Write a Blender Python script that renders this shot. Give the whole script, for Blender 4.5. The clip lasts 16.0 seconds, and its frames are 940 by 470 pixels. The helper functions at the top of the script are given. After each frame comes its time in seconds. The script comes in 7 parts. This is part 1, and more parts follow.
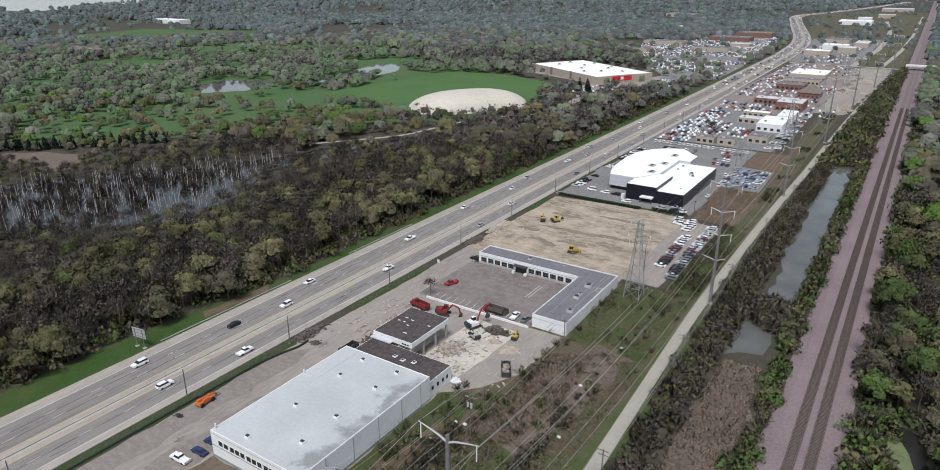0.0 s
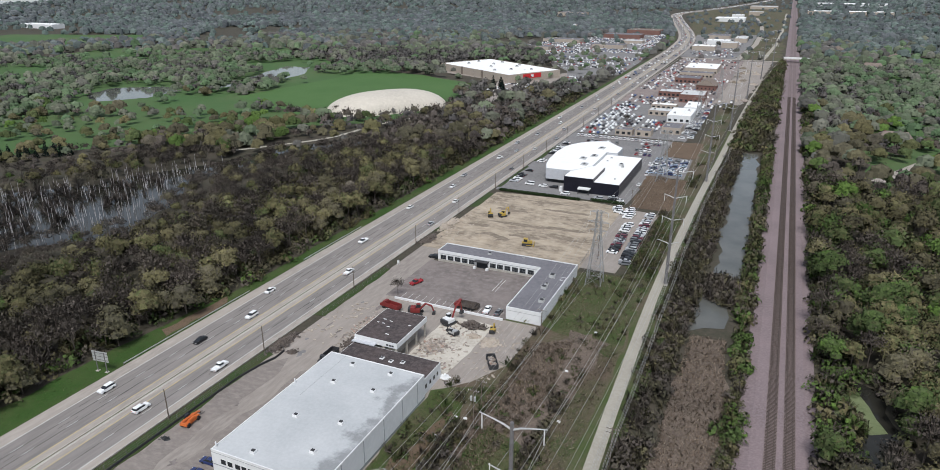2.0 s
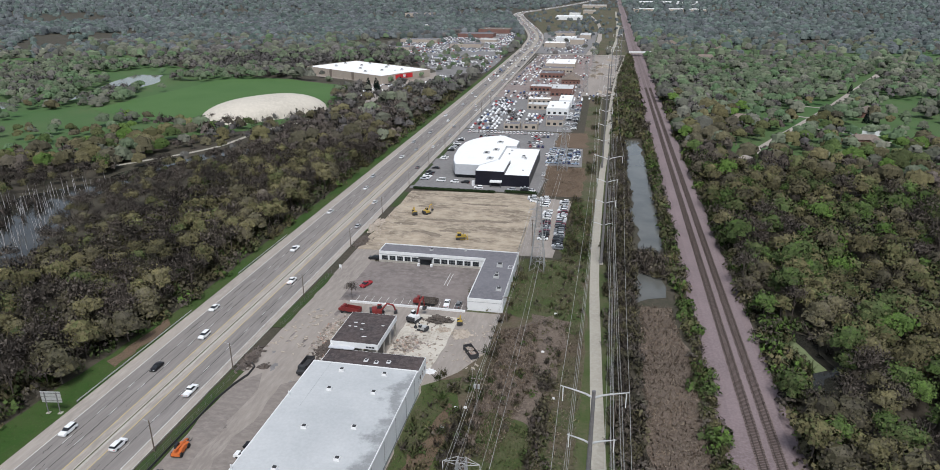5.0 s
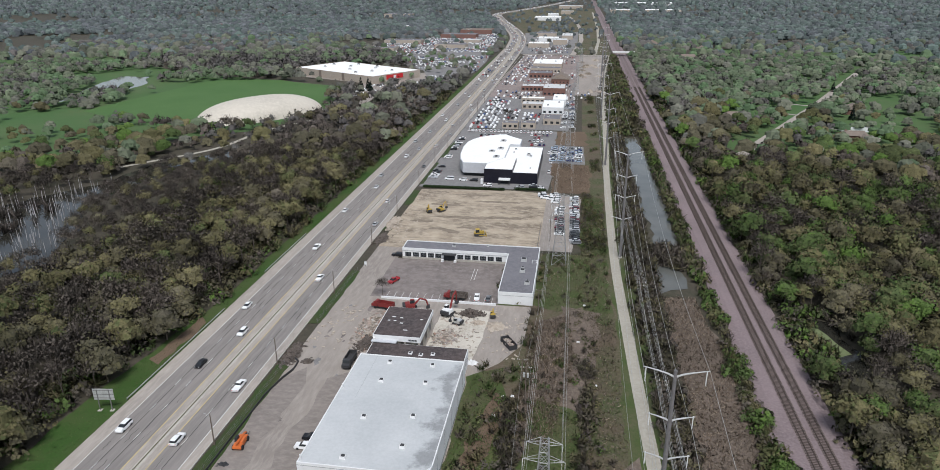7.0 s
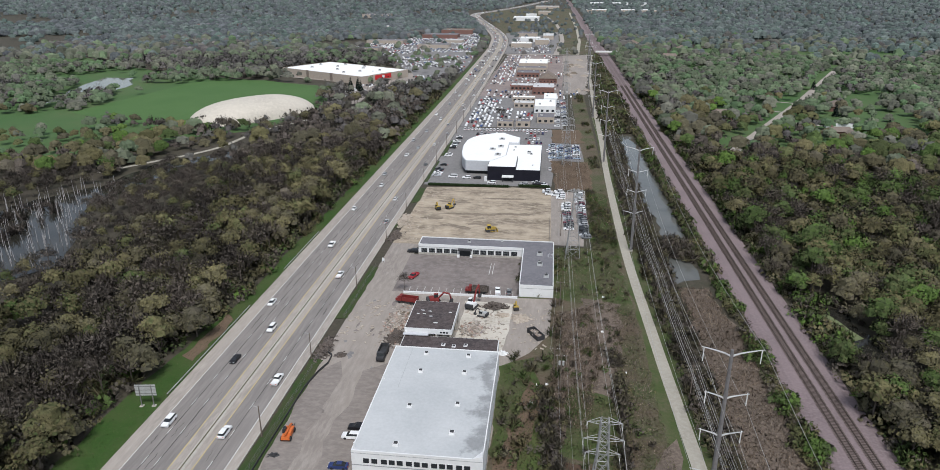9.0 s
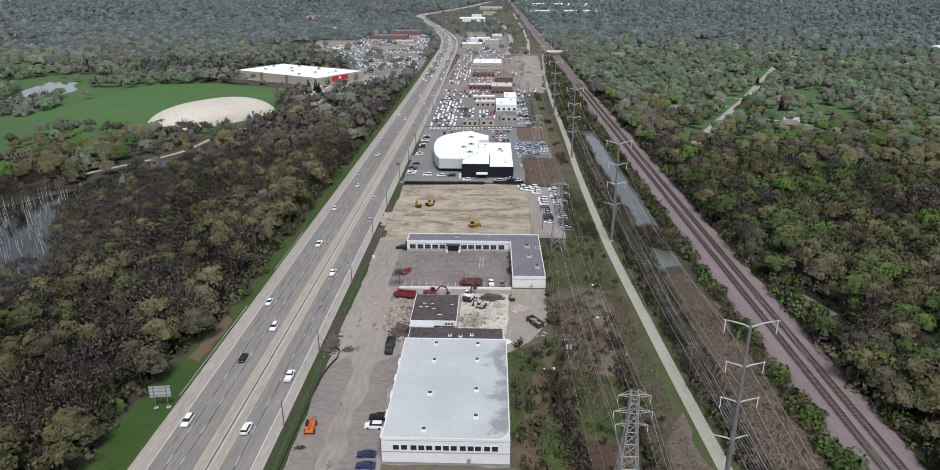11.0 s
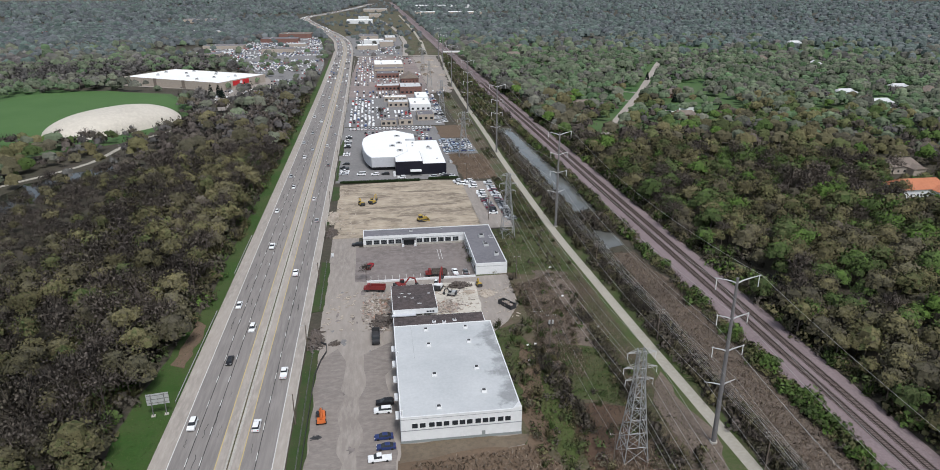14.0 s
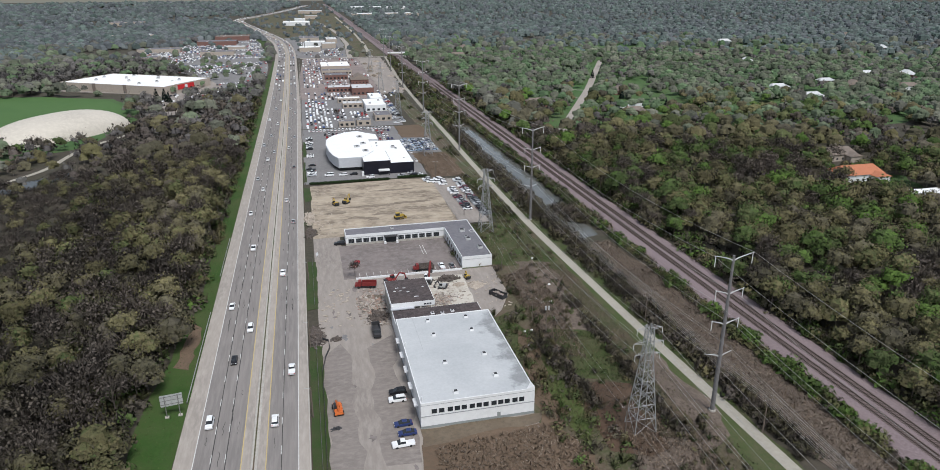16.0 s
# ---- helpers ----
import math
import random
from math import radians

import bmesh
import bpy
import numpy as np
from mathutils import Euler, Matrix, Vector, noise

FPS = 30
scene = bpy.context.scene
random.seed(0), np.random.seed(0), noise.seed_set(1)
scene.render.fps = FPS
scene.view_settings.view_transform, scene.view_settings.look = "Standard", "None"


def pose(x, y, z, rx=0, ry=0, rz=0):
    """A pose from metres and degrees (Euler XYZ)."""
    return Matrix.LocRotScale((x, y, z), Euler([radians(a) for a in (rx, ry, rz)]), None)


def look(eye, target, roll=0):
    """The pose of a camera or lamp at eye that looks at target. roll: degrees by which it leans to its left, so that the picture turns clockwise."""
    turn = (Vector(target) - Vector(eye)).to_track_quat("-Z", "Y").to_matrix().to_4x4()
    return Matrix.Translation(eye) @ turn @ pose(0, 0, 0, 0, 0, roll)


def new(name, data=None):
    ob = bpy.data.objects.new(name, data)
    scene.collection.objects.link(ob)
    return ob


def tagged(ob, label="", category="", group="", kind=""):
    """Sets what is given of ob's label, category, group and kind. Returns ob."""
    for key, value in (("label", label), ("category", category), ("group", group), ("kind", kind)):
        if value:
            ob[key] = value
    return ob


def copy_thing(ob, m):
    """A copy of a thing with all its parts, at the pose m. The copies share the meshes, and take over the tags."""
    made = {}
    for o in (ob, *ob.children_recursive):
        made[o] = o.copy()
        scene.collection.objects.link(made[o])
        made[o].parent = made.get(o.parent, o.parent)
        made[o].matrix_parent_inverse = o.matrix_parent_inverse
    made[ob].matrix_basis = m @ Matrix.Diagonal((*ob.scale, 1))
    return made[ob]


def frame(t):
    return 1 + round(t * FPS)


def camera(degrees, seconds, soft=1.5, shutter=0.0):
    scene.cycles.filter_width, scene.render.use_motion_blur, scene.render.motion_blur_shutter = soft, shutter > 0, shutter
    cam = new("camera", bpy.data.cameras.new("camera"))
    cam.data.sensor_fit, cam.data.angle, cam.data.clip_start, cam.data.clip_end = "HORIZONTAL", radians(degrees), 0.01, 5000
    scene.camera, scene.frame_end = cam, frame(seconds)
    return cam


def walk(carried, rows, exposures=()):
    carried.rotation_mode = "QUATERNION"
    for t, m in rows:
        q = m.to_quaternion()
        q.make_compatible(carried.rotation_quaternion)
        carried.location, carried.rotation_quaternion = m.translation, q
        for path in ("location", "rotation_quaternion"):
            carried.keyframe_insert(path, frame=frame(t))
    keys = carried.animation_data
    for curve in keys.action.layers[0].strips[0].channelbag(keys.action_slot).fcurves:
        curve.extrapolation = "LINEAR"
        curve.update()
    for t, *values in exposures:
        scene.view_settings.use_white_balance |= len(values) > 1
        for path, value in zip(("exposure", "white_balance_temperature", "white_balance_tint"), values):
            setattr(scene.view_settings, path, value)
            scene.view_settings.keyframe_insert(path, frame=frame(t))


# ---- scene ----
cam = camera(69.3, 16.0, soft=0.85)
METRES, EYE, TILT, LEAN, TURN = 160.0, 107.760, -90.0000, 55.0000, 0.0000
ROWS = [
    (0.0, 0.0, 0.0, 0.0, -55.17, 69.19, -33.1),
    (0.5, -0.016, 0.0244, -0.0222, -55.14, 69.16, -30.98),
    (1.0, -0.0319, 0.0488, -0.0427, -55.1, 69.17, -28.94),
    (1.5, -0.0484, 0.0737, -0.0623, -55.02, 69.16, -26.61),
    (2.0, -0.0654, 0.0994, -0.081, -55.07, 69.2, -24.13),
    (2.5, -0.0826, 0.1257, -0.0986, -55.08, 69.26, -21.21),
    (3.0, -0.1004, 0.1525, -0.1145, -54.97, 69.25, -18.18),
    (3.5, -0.1185, 0.1794, -0.1286, -54.99, 69.27, -15.54),
    (4.0, -0.1365, 0.207, -0.143, -54.96, 69.27, -13.4),
    (6.5, -0.2225, 0.3316, -0.2141, -54.97, 69.31, -9.48),
    (7.0, -0.2362, 0.3512, -0.2256, -54.97, 69.34, -8.8),
    (7.5, -0.2497, 0.3713, -0.2369, -54.95, 69.36, -8.13),
    (8.0, -0.2628, 0.3905, -0.248, -54.97, 69.37, -7.69),
    (10.5, -0.333, 0.4924, -0.3082, -55.02, 69.44, -3.45),
    (11.0, -0.3475, 0.5147, -0.3198, -55.0, 69.47, -1.81),
    (11.5, -0.3627, 0.5374, -0.331, -54.99, 69.48, -0.14),
    (12.0, -0.3776, 0.5596, -0.3416, -54.98, 69.51, 1.44),
    (12.5, -0.3934, 0.5827, -0.3517, -54.97, 69.52, 3.22),
    (13.0, -0.4089, 0.6063, -0.3608, -54.94, 69.57, 4.92),
    (13.5, -0.4258, 0.6314, -0.3693, -54.98, 69.59, 6.52),
    (14.0, -0.4425, 0.6558, -0.3772, -54.99, 69.62, 7.98),
    (14.5, -0.4589, 0.6793, -0.3849, -55.03, 69.62, 9.31),
    (15.0, -0.4758, 0.704, -0.392, -55.01, 69.64, 10.88),
    (15.5, -0.4926, 0.7289, -0.3979, -54.96, 69.68, 12.19),
    (16.0, -0.5089, 0.7525, -0.4021, -54.9, 69.73, 13.44),
]
walk(cam, [(t, pose(0, 0, EYE, TILT, LEAN, TURN) @ pose(METRES * x, METRES * y, METRES * z, 90 + pitch, roll, yaw)) for t, x, y, z, yaw, pitch, roll in ROWS])

# ---- world and light ----
world = bpy.data.worlds.new("sky")
scene.world = world
world.use_nodes = True
wn = world.node_tree
sky = wn.nodes.new("ShaderNodeTexSky")
sky.sky_type = "NISHITA"
sky.sun_disc = False
sky.sun_elevation = radians(59)
sky.sun_rotation = radians(164)
sky.air_density, sky.dust_density, sky.ozone_density = 1.2, 1.5, 2.0
veil = wn.nodes.new("ShaderNodeHueSaturation")      # thin overcast
veil.inputs["Saturation"].default_value = 0.6
wn.links.new(sky.outputs[0], veil.inputs["Color"])
wn.links.new(veil.outputs[0], wn.nodes["Background"].inputs[0])
wn.nodes["Background"].inputs[1].default_value = 0.115
sun = new("sun", bpy.data.lights.new("sun", "SUN"))
sun.data.energy, sun.data.angle, sun.data.color = 2.3, radians(18), (0.975, 0.98, 1.0)
sun.matrix_world = look((25, -85, 150), (0, 0, 0))
scene.view_settings.exposure = 0.24


# ---- materials ----
def ramp(nt, src, stops):
    r = nt.nodes.new("ShaderNodeValToRGB")
    el = r.color_ramp.elements
    while len(el) < len(stops):
        el.new(0.5)
    for e, (p, c) in zip(el, stops):
        e.position, e.color = p, (*c, 1)
    nt.links.new(src, r.inputs[0])
    return r.outputs[0]


def noise_tex(nt, vec, scale, detail=4.0, rough=0.6, stretch=None):
    if stretch:
        m = nt.nodes.new("ShaderNodeMapping")
        m.inputs["Scale"].default_value = stretch
        nt.links.new(vec, m.inputs[0])
        vec = m.outputs[0]
    n = nt.nodes.new("ShaderNodeTexNoise")
    n.inputs["Scale"].default_value, n.inputs["Detail"].default_value, n.inputs["Roughness"].default_value = scale, detail, rough
    nt.links.new(vec, n.inputs["Vector"])
    return n.outputs["Fac"]


def mix(nt, fac, a, b, mode="MIX"):
    m = nt.nodes.new("ShaderNodeMix")
    m.data_type, m.blend_type = "RGBA", mode
    for k, v in ((0, fac), (6, a), (7, b)):
        if hasattr(v, "is_output"):
            nt.links.new(v, m.inputs[k])
        else:
            m.inputs[k].default_value = v if k == 0 else (*v, 1)
    return m.outputs[2]


def base_mat(name, rough=0.9, metal=0.0):
    m = bpy.data.materials.new(name)
    m.use_nodes = True
    nt = m.node_tree
    b = nt.nodes["Principled BSDF"]
    b.inputs["Roughness"].default_value, b.inputs["Metallic"].default_value = rough, metal
    b.inputs["Specular IOR Level"].default_value = 0.25
    g = nt.nodes.new("ShaderNodeNewGeometry")
    return m, nt, b, g.outputs["Position"]


def surf(name, a, b, c, coarse=0.08, fine=1.2, rough=0.9, metal=0.0, bump=0.0, contrast=0.16, stretch=None, local=False):
    """Two tones in broad patches, a third in fine grain over them."""
    m, nt, p, pos = base_mat(name, rough, metal)
    if local:
        pos = nt.nodes.new("ShaderNodeTexCoord").outputs["Object"]
    n1 = noise_tex(nt, pos, coarse, 5.0, 0.62, stretch)
    n2 = noise_tex(nt, pos, fine, 4.0, 0.7, stretch)
    broad = ramp(nt, n1, [(0.5 - contrast, a), (0.5 + contrast, b)])
    grain = ramp(nt, n2, [(0.42, (0, 0, 0)), (0.72, (1, 1, 1))])
    col = mix(nt, grain, broad, c)
    nt.links.new(col, p.inputs["Base Color"])
    if bump:
        bn = nt.nodes.new("ShaderNodeBump")
        bn.inputs["Strength"].default_value, bn.inputs["Distance"].default_value = 0.6, bump
        nt.links.new(n2, bn.inputs["Height"])
        nt.links.new(bn.outputs[0], p.inputs["Normal"])
    return m


def plain(name, c, rough=0.6, metal=0.0, var=0.15):
    """A paint or metal with slight wear, in the thing's own space."""
    d = tuple(v * (1 - var) for v in c)
    e = tuple(min(1, v * (1 + 0.5 * var)) for v in c)
    return surf(name, c, d, e, 0.35, 3.0, rough, metal, local=True)


def foliage(name, stops, grain=1.6, gap=0.41, deep=0.7):
    """Colour by each tree's own tint, varied from clump to clump, with gaps between the small leaves."""
    m, nt, p, pos = base_mat(name, 0.9)
    at = nt.nodes.new("ShaderNodeAttribute")
    at.attribute_name = "tint"
    col = ramp(nt, at.outputs["Fac"], stops)
    g = nt.nodes.new("ShaderNodeNewGeometry")
    v = ramp(nt, g.outputs["Random Per Island"], [(0.0, (0.72, 0.72, 0.72)), (1.0, (1.0, 1.0, 0.97))])
    col = mix(nt, 1.0, col, v, "MULTIPLY")
    sh = nt.nodes.new("ShaderNodeAttribute")
    sh.attribute_name = "tone"
    col = mix(nt, 1.0, col, ramp(nt, sh.outputs["Fac"], [(0.0, (0.55, 0.55, 0.56)), (1.0, (1.0, 1.0, 1.0))]), "MULTIPLY")
    fine = noise_tex(nt, pos, grain, 3.0, 0.75)
    broad = ramp(nt, noise_tex(nt, pos, 0.03, 3.0), [(0.36, (0.6, 0.62, 0.63)), (0.64, (1.0, 1.0, 1.0))])
    col = mix(nt, 1.0, col, broad, "MULTIPLY")
    col = mix(nt, 1.0, col, ramp(nt, fine, [(0.4, (deep, deep, deep)), (0.66, (1.0, 1.0, 1.0))]), "MULTIPLY")
    nt.links.new(col, p.inputs["Base Color"])
    p.inputs["Specular IOR Level"].default_value = 0.03
    soft = nt.nodes.new("ShaderNodeAttribute")          # leaves shade as a soft mass
    soft.attribute_name = "nrm"
    vt = nt.nodes.new("ShaderNodeVectorTransform")
    vt.vector_type, vt.convert_from, vt.convert_to = "NORMAL", "OBJECT", "WORLD"
    nt.links.new(soft.outputs["Vector"], vt.inputs[0])
    nt.links.new(vt.outputs[0], p.inputs["Normal"])
    cut = ramp(nt, noise_tex(nt, pos, grain * 1.25, 2.0, 0.6), [(gap - 0.02, (0, 0, 0)), (gap + 0.02, (1, 1, 1))])
    nt.links.new(cut, p.inputs["Alpha"])
    return m


M_litter = surf("leaf_litter", (0.066, 0.055, 0.042), (0.048, 0.048, 0.03), (0.085, 0.072, 0.054), 0.05, 0.5, bump=0.3)
M_grass = surf("verge_grass", (0.03, 0.072, 0.013), (0.075, 0.085, 0.034), (0.044, 0.092, 0.018), 0.05, 1.3, bump=0.1, contrast=0.14)
M_kerbgrass = surf("kerb_grass", (0.028, 0.058, 0.014), (0.06, 0.06, 0.03), (0.04, 0.072, 0.018), 0.12, 1.4, bump=0.1, contrast=0.14)
M_field = surf("mown_field", (0.06, 0.125, 0.035), (0.078, 0.145, 0.045), (0.066, 0.135, 0.04), 0.02, 0.5)
M_golf = surf("golf_grass", (0.052, 0.112, 0.034), (0.09, 0.122, 0.05), (0.062, 0.125, 0.04), 0.012, 0.2)
M_sedge = surf("dry_reeds", (0.15, 0.115, 0.09), (0.1, 0.077, 0.06), (0.21, 0.17, 0.135), 0.1, 1.3, bump=0.4)
M_rough = surf("rough_meadow", (0.105, 0.078, 0.053), (0.05, 0.07, 0.022), (0.14, 0.115, 0.082), 0.06, 1.1, bump=0.3, contrast=0.1)
M_olive = surf("trampled_grass", (0.058, 0.082, 0.024), (0.105, 0.095, 0.055), (0.05, 0.076, 0.022), 0.1, 1.2, bump=0.15, contrast=0.12)
M_russet = surf("russet_weeds", (0.085, 0.05, 0.034), (0.12, 0.078, 0.052), (0.1, 0.07, 0.045), 0.08, 1.2, bump=0.2)
M_meadow = surf("fresh_grass", (0.06, 0.09, 0.022), (0.095, 0.1, 0.04), (0.075, 0.11, 0.03), 0.15, 1.3, bump=0.15)
M_brown = surf("russet_grass", (0.13, 0.088, 0.058), (0.165, 0.115, 0.078), (0.11, 0.082, 0.055), 0.06, 0.9, bump=0.2)
# Lake colour holds the paleness of the sky at the horizon.
M_lake = surf("sky_toned_lake", (0.3, 0.33, 0.36), (0.34, 0.37, 0.4), (0.32, 0.35, 0.38), 0.002, 0.02, rough=0.15)
M_yard = surf("brown_yard", (0.25, 0.2, 0.18), (0.17, 0.14, 0.13), (0.32, 0.27, 0.245), 0.05, 0.4, contrast=0.12)
M_dirt = surf("graded_dirt", (0.385, 0.318, 0.236), (0.19, 0.153, 0.114), (0.46, 0.39, 0.3), 0.07, 0.35, bump=0.15, contrast=0.1, stretch=(0.75, 1.25, 1))
M_lot = surf("worn_lot", (0.31, 0.272, 0.236), (0.235, 0.205, 0.18), (0.34, 0.302, 0.265), 0.05, 0.5, contrast=0.16, stretch=(1.5, 0.35, 1))
M_strip = surf("dusty_asphalt", (0.225, 0.195, 0.172), (0.185, 0.16, 0.143), (0.28, 0.247, 0.218), 0.09, 0.7, contrast=0.14, stretch=(0.6, 1.1, 1))
M_asph = surf("old_asphalt", (0.205, 0.175, 0.16), (0.145, 0.125, 0.116), (0.255, 0.222, 0.203), 0.06, 0.4, contrast=0.12)
M_asph2 = surf("grey_asphalt", (0.21, 0.2, 0.195), (0.16, 0.155, 0.15), (0.25, 0.24, 0.23), 0.05, 0.6)
M_mud = surf("wet_mud", (0.13, 0.098, 0.066), (0.17, 0.135, 0.095), (0.105, 0.082, 0.058), 0.15, 0.8, rough=0.4)
M_slab = surf("broken_slab", (0.5, 0.46, 0.39), (0.4, 0.36, 0.3), (0.57, 0.53, 0.46), 0.1, 0.9, contrast=0.1)
M_conc = surf("concrete", (0.42, 0.39, 0.34), (0.34, 0.315, 0.275), (0.48, 0.45, 0.4), 0.1, 1.0)
M_road = surf("road_concrete", (0.235, 0.213, 0.195), (0.18, 0.165, 0.153), (0.27, 0.246, 0.226), 0.05, 0.7, contrast=0.16, stretch=(1.6, 0.12, 1))
M_should = surf("shoulder_concrete", (0.355, 0.315, 0.272), (0.285, 0.254, 0.222), (0.41, 0.366, 0.32), 0.06, 0.6, stretch=(1.5, 0.3, 1))
M_tar = surf("crack_sealer", (0.05, 0.047, 0.045), (0.08, 0.075, 0.07), (0.04, 0.04, 0.04), 0.3, 2.0)
M_white = surf("road_white", (0.62, 0.61, 0.58), (0.5, 0.49, 0.47), (0.66, 0.65, 0.62), 0.2, 1.5)
M_yellow = surf("road_yellow", (0.5, 0.38, 0.16), (0.42, 0.34, 0.18), (0.55, 0.42, 0.2), 0.2, 1.5)
M_ballast = surf("ballast", (0.215, 0.165, 0.165), (0.165, 0.128, 0.128), (0.27, 0.215, 0.215), 0.06, 1.4, bump=0.15)
M_bed = surf("track_bed", (0.195, 0.15, 0.143), (0.168, 0.13, 0.124), (0.23, 0.182, 0.176), 0.1, 1.4, bump=0.1, stretch=(1, 0.3, 1))
M_tie = surf("timber_tie", (0.095, 0.072, 0.063), (0.125, 0.098, 0.087), (0.075, 0.06, 0.052), 0.8, 3.0)
M_rail = surf("rail_steel", (0.075, 0.055, 0.046), (0.095, 0.072, 0.06), (0.06, 0.046, 0.038), 0.4, 2.0, rough=0.6, metal=0.2)
M_trail = surf("gravel_path", (0.37, 0.34, 0.28), (0.31, 0.285, 0.235), (0.41, 0.38, 0.32), 0.07, 0.9)
M_bark = surf("bark", (0.11, 0.09, 0.075), (0.15, 0.125, 0.105), (0.08, 0.068, 0.055), 0.3, 2.5)
M_steel = surf("weathered_steel", (0.21, 0.2, 0.2), (0.17, 0.16, 0.16), (0.25, 0.24, 0.235), 0.3, 1.4, rough=0.55, metal=0.3)
M_tower = surf("tower_steel", (0.34, 0.34, 0.335), (0.28, 0.28, 0.275), (0.4, 0.4, 0.395), 0.4, 1.6, rough=0.6, metal=0.3)
M_galv = surf("galvanised_steel", (0.5, 0.5, 0.49), (0.42, 0.42, 0.41), (0.56, 0.56, 0.55), 0.4, 1.6, rough=0.5, metal=0.3)
M_wire = surf("conductor", (0.42, 0.41, 0.39), (0.34, 0.33, 0.31), (0.46, 0.45, 0.42), 0.3, 2.0, rough=0.5, metal=0.3)
M_insul = plain("porcelain", (0.7, 0.7, 0.68), 0.4)
M_dead = surf("dead_wood", (0.42, 0.4, 0.4), (0.3, 0.285, 0.28), (0.5, 0.48, 0.47), 0.3, 2.0)
M_wood = surf("pole_timber", (0.14, 0.11, 0.09), (0.18, 0.15, 0.12), (0.1, 0.08, 0.065), 0.3, 2.5)
M_roofw = surf("white_membrane", (0.56, 0.565, 0.555), (0.48, 0.485, 0.48), (0.6, 0.6, 0.59), 0.05, 0.6, rough=0.75, contrast=0.2)
M_roofb = surf("bright_membrane", (0.86, 0.86, 0.84), (0.8, 0.8, 0.78), (0.88, 0.88, 0.86), 0.06, 0.7, rough=0.7)
M_roofg = surf("grey_membrane", (0.17, 0.165, 0.175), (0.14, 0.135, 0.145), (0.2, 0.195, 0.205), 0.08, 0.8)
M_roofd = surf("tar_roof", (0.075, 0.058, 0.055), (0.05, 0.042, 0.042), (0.12, 0.1, 0.095), 0.12, 0.9, contrast=0.12)
M_wallw = surf("painted_wall", (0.72, 0.72, 0.71), (0.66, 0.66, 0.65), (0.75, 0.75, 0.74), 0.15, 0.9)
M_wallg = surf("grey_panel", (0.5, 0.51, 0.53), (0.46, 0.47, 0.49), (0.53, 0.54, 0.56), 0.15, 0.9, rough=0.5)
M_wallt = surf("tan_block", (0.4, 0.34, 0.28), (0.35, 0.3, 0.25), (0.44, 0.38, 0.32), 0.1, 0.9)
M_brick = surf("red_brick", (0.2, 0.105, 0.085), (0.165, 0.09, 0.075), (0.24, 0.14, 0.115), 0.1, 1.0)
M_navy = surf("black_cladding", (0.012, 0.012, 0.02), (0.018, 0.018, 0.028), (0.01, 0.01, 0.016), 0.2, 1.0, rough=0.35)
M_plinth = plain("grey_plinth", (0.26, 0.28, 0.27), 0.8)
M_seam = plain("wall_seam", (0.33, 0.34, 0.34), 0.7)
M_glass = plain("dark_glass", (0.03, 0.034, 0.038), 0.12)
M_tyre = plain("tyre_rubber", (0.03, 0.03, 0.03), 0.85)
M_red = plain("red_enamel", (0.2, 0.032, 0.03), 0.55)
M_signred = plain("sign_red", (0.55, 0.03, 0.035), 0.45)
M_orange = plain("orange_enamel", (0.6, 0.15, 0.04), 0.5)
M_cat = plain("yellow_enamel", (0.42, 0.29, 0.06), 0.55)
M_dark = plain("dark_steel", (0.05, 0.05, 0.052), 0.6)
M_rust = surf("rusty_scrap", (0.1, 0.078, 0.064), (0.065, 0.055, 0.05), (0.17, 0.145, 0.125), 0.4, 2.0)
M_rubble = surf("rubble", (0.42, 0.36, 0.29), (0.3, 0.25, 0.2), (0.5, 0.44, 0.37), 0.5, 2.0, bump=0.1)
M_hedge = surf("hedge_dark", (0.035, 0.04, 0.022), (0.05, 0.055, 0.028), (0.06, 0.06, 0.035), 0.3, 1.5, bump=0.2)
M_dome = surf("dome_fabric", (0.55, 0.5, 0.42), (0.48, 0.435, 0.365), (0.6, 0.55, 0.465), 0.04, 0.4, rough=0.6)
M_tile = surf("terracotta_tile", (0.45, 0.17, 0.09), (0.38, 0.14, 0.075), (0.52, 0.22, 0.12), 0.3, 1.6)
M_shing = surf("brown_shingle", (0.2, 0.16, 0.13), (0.16, 0.13, 0.11), (0.24, 0.2, 0.165), 0.3, 1.6)
M_algae = surf("duckweed", (0.15, 0.18, 0.085), (0.11, 0.135, 0.06), (0.18, 0.21, 0.11), 0.15, 0.7, contrast=0.1)


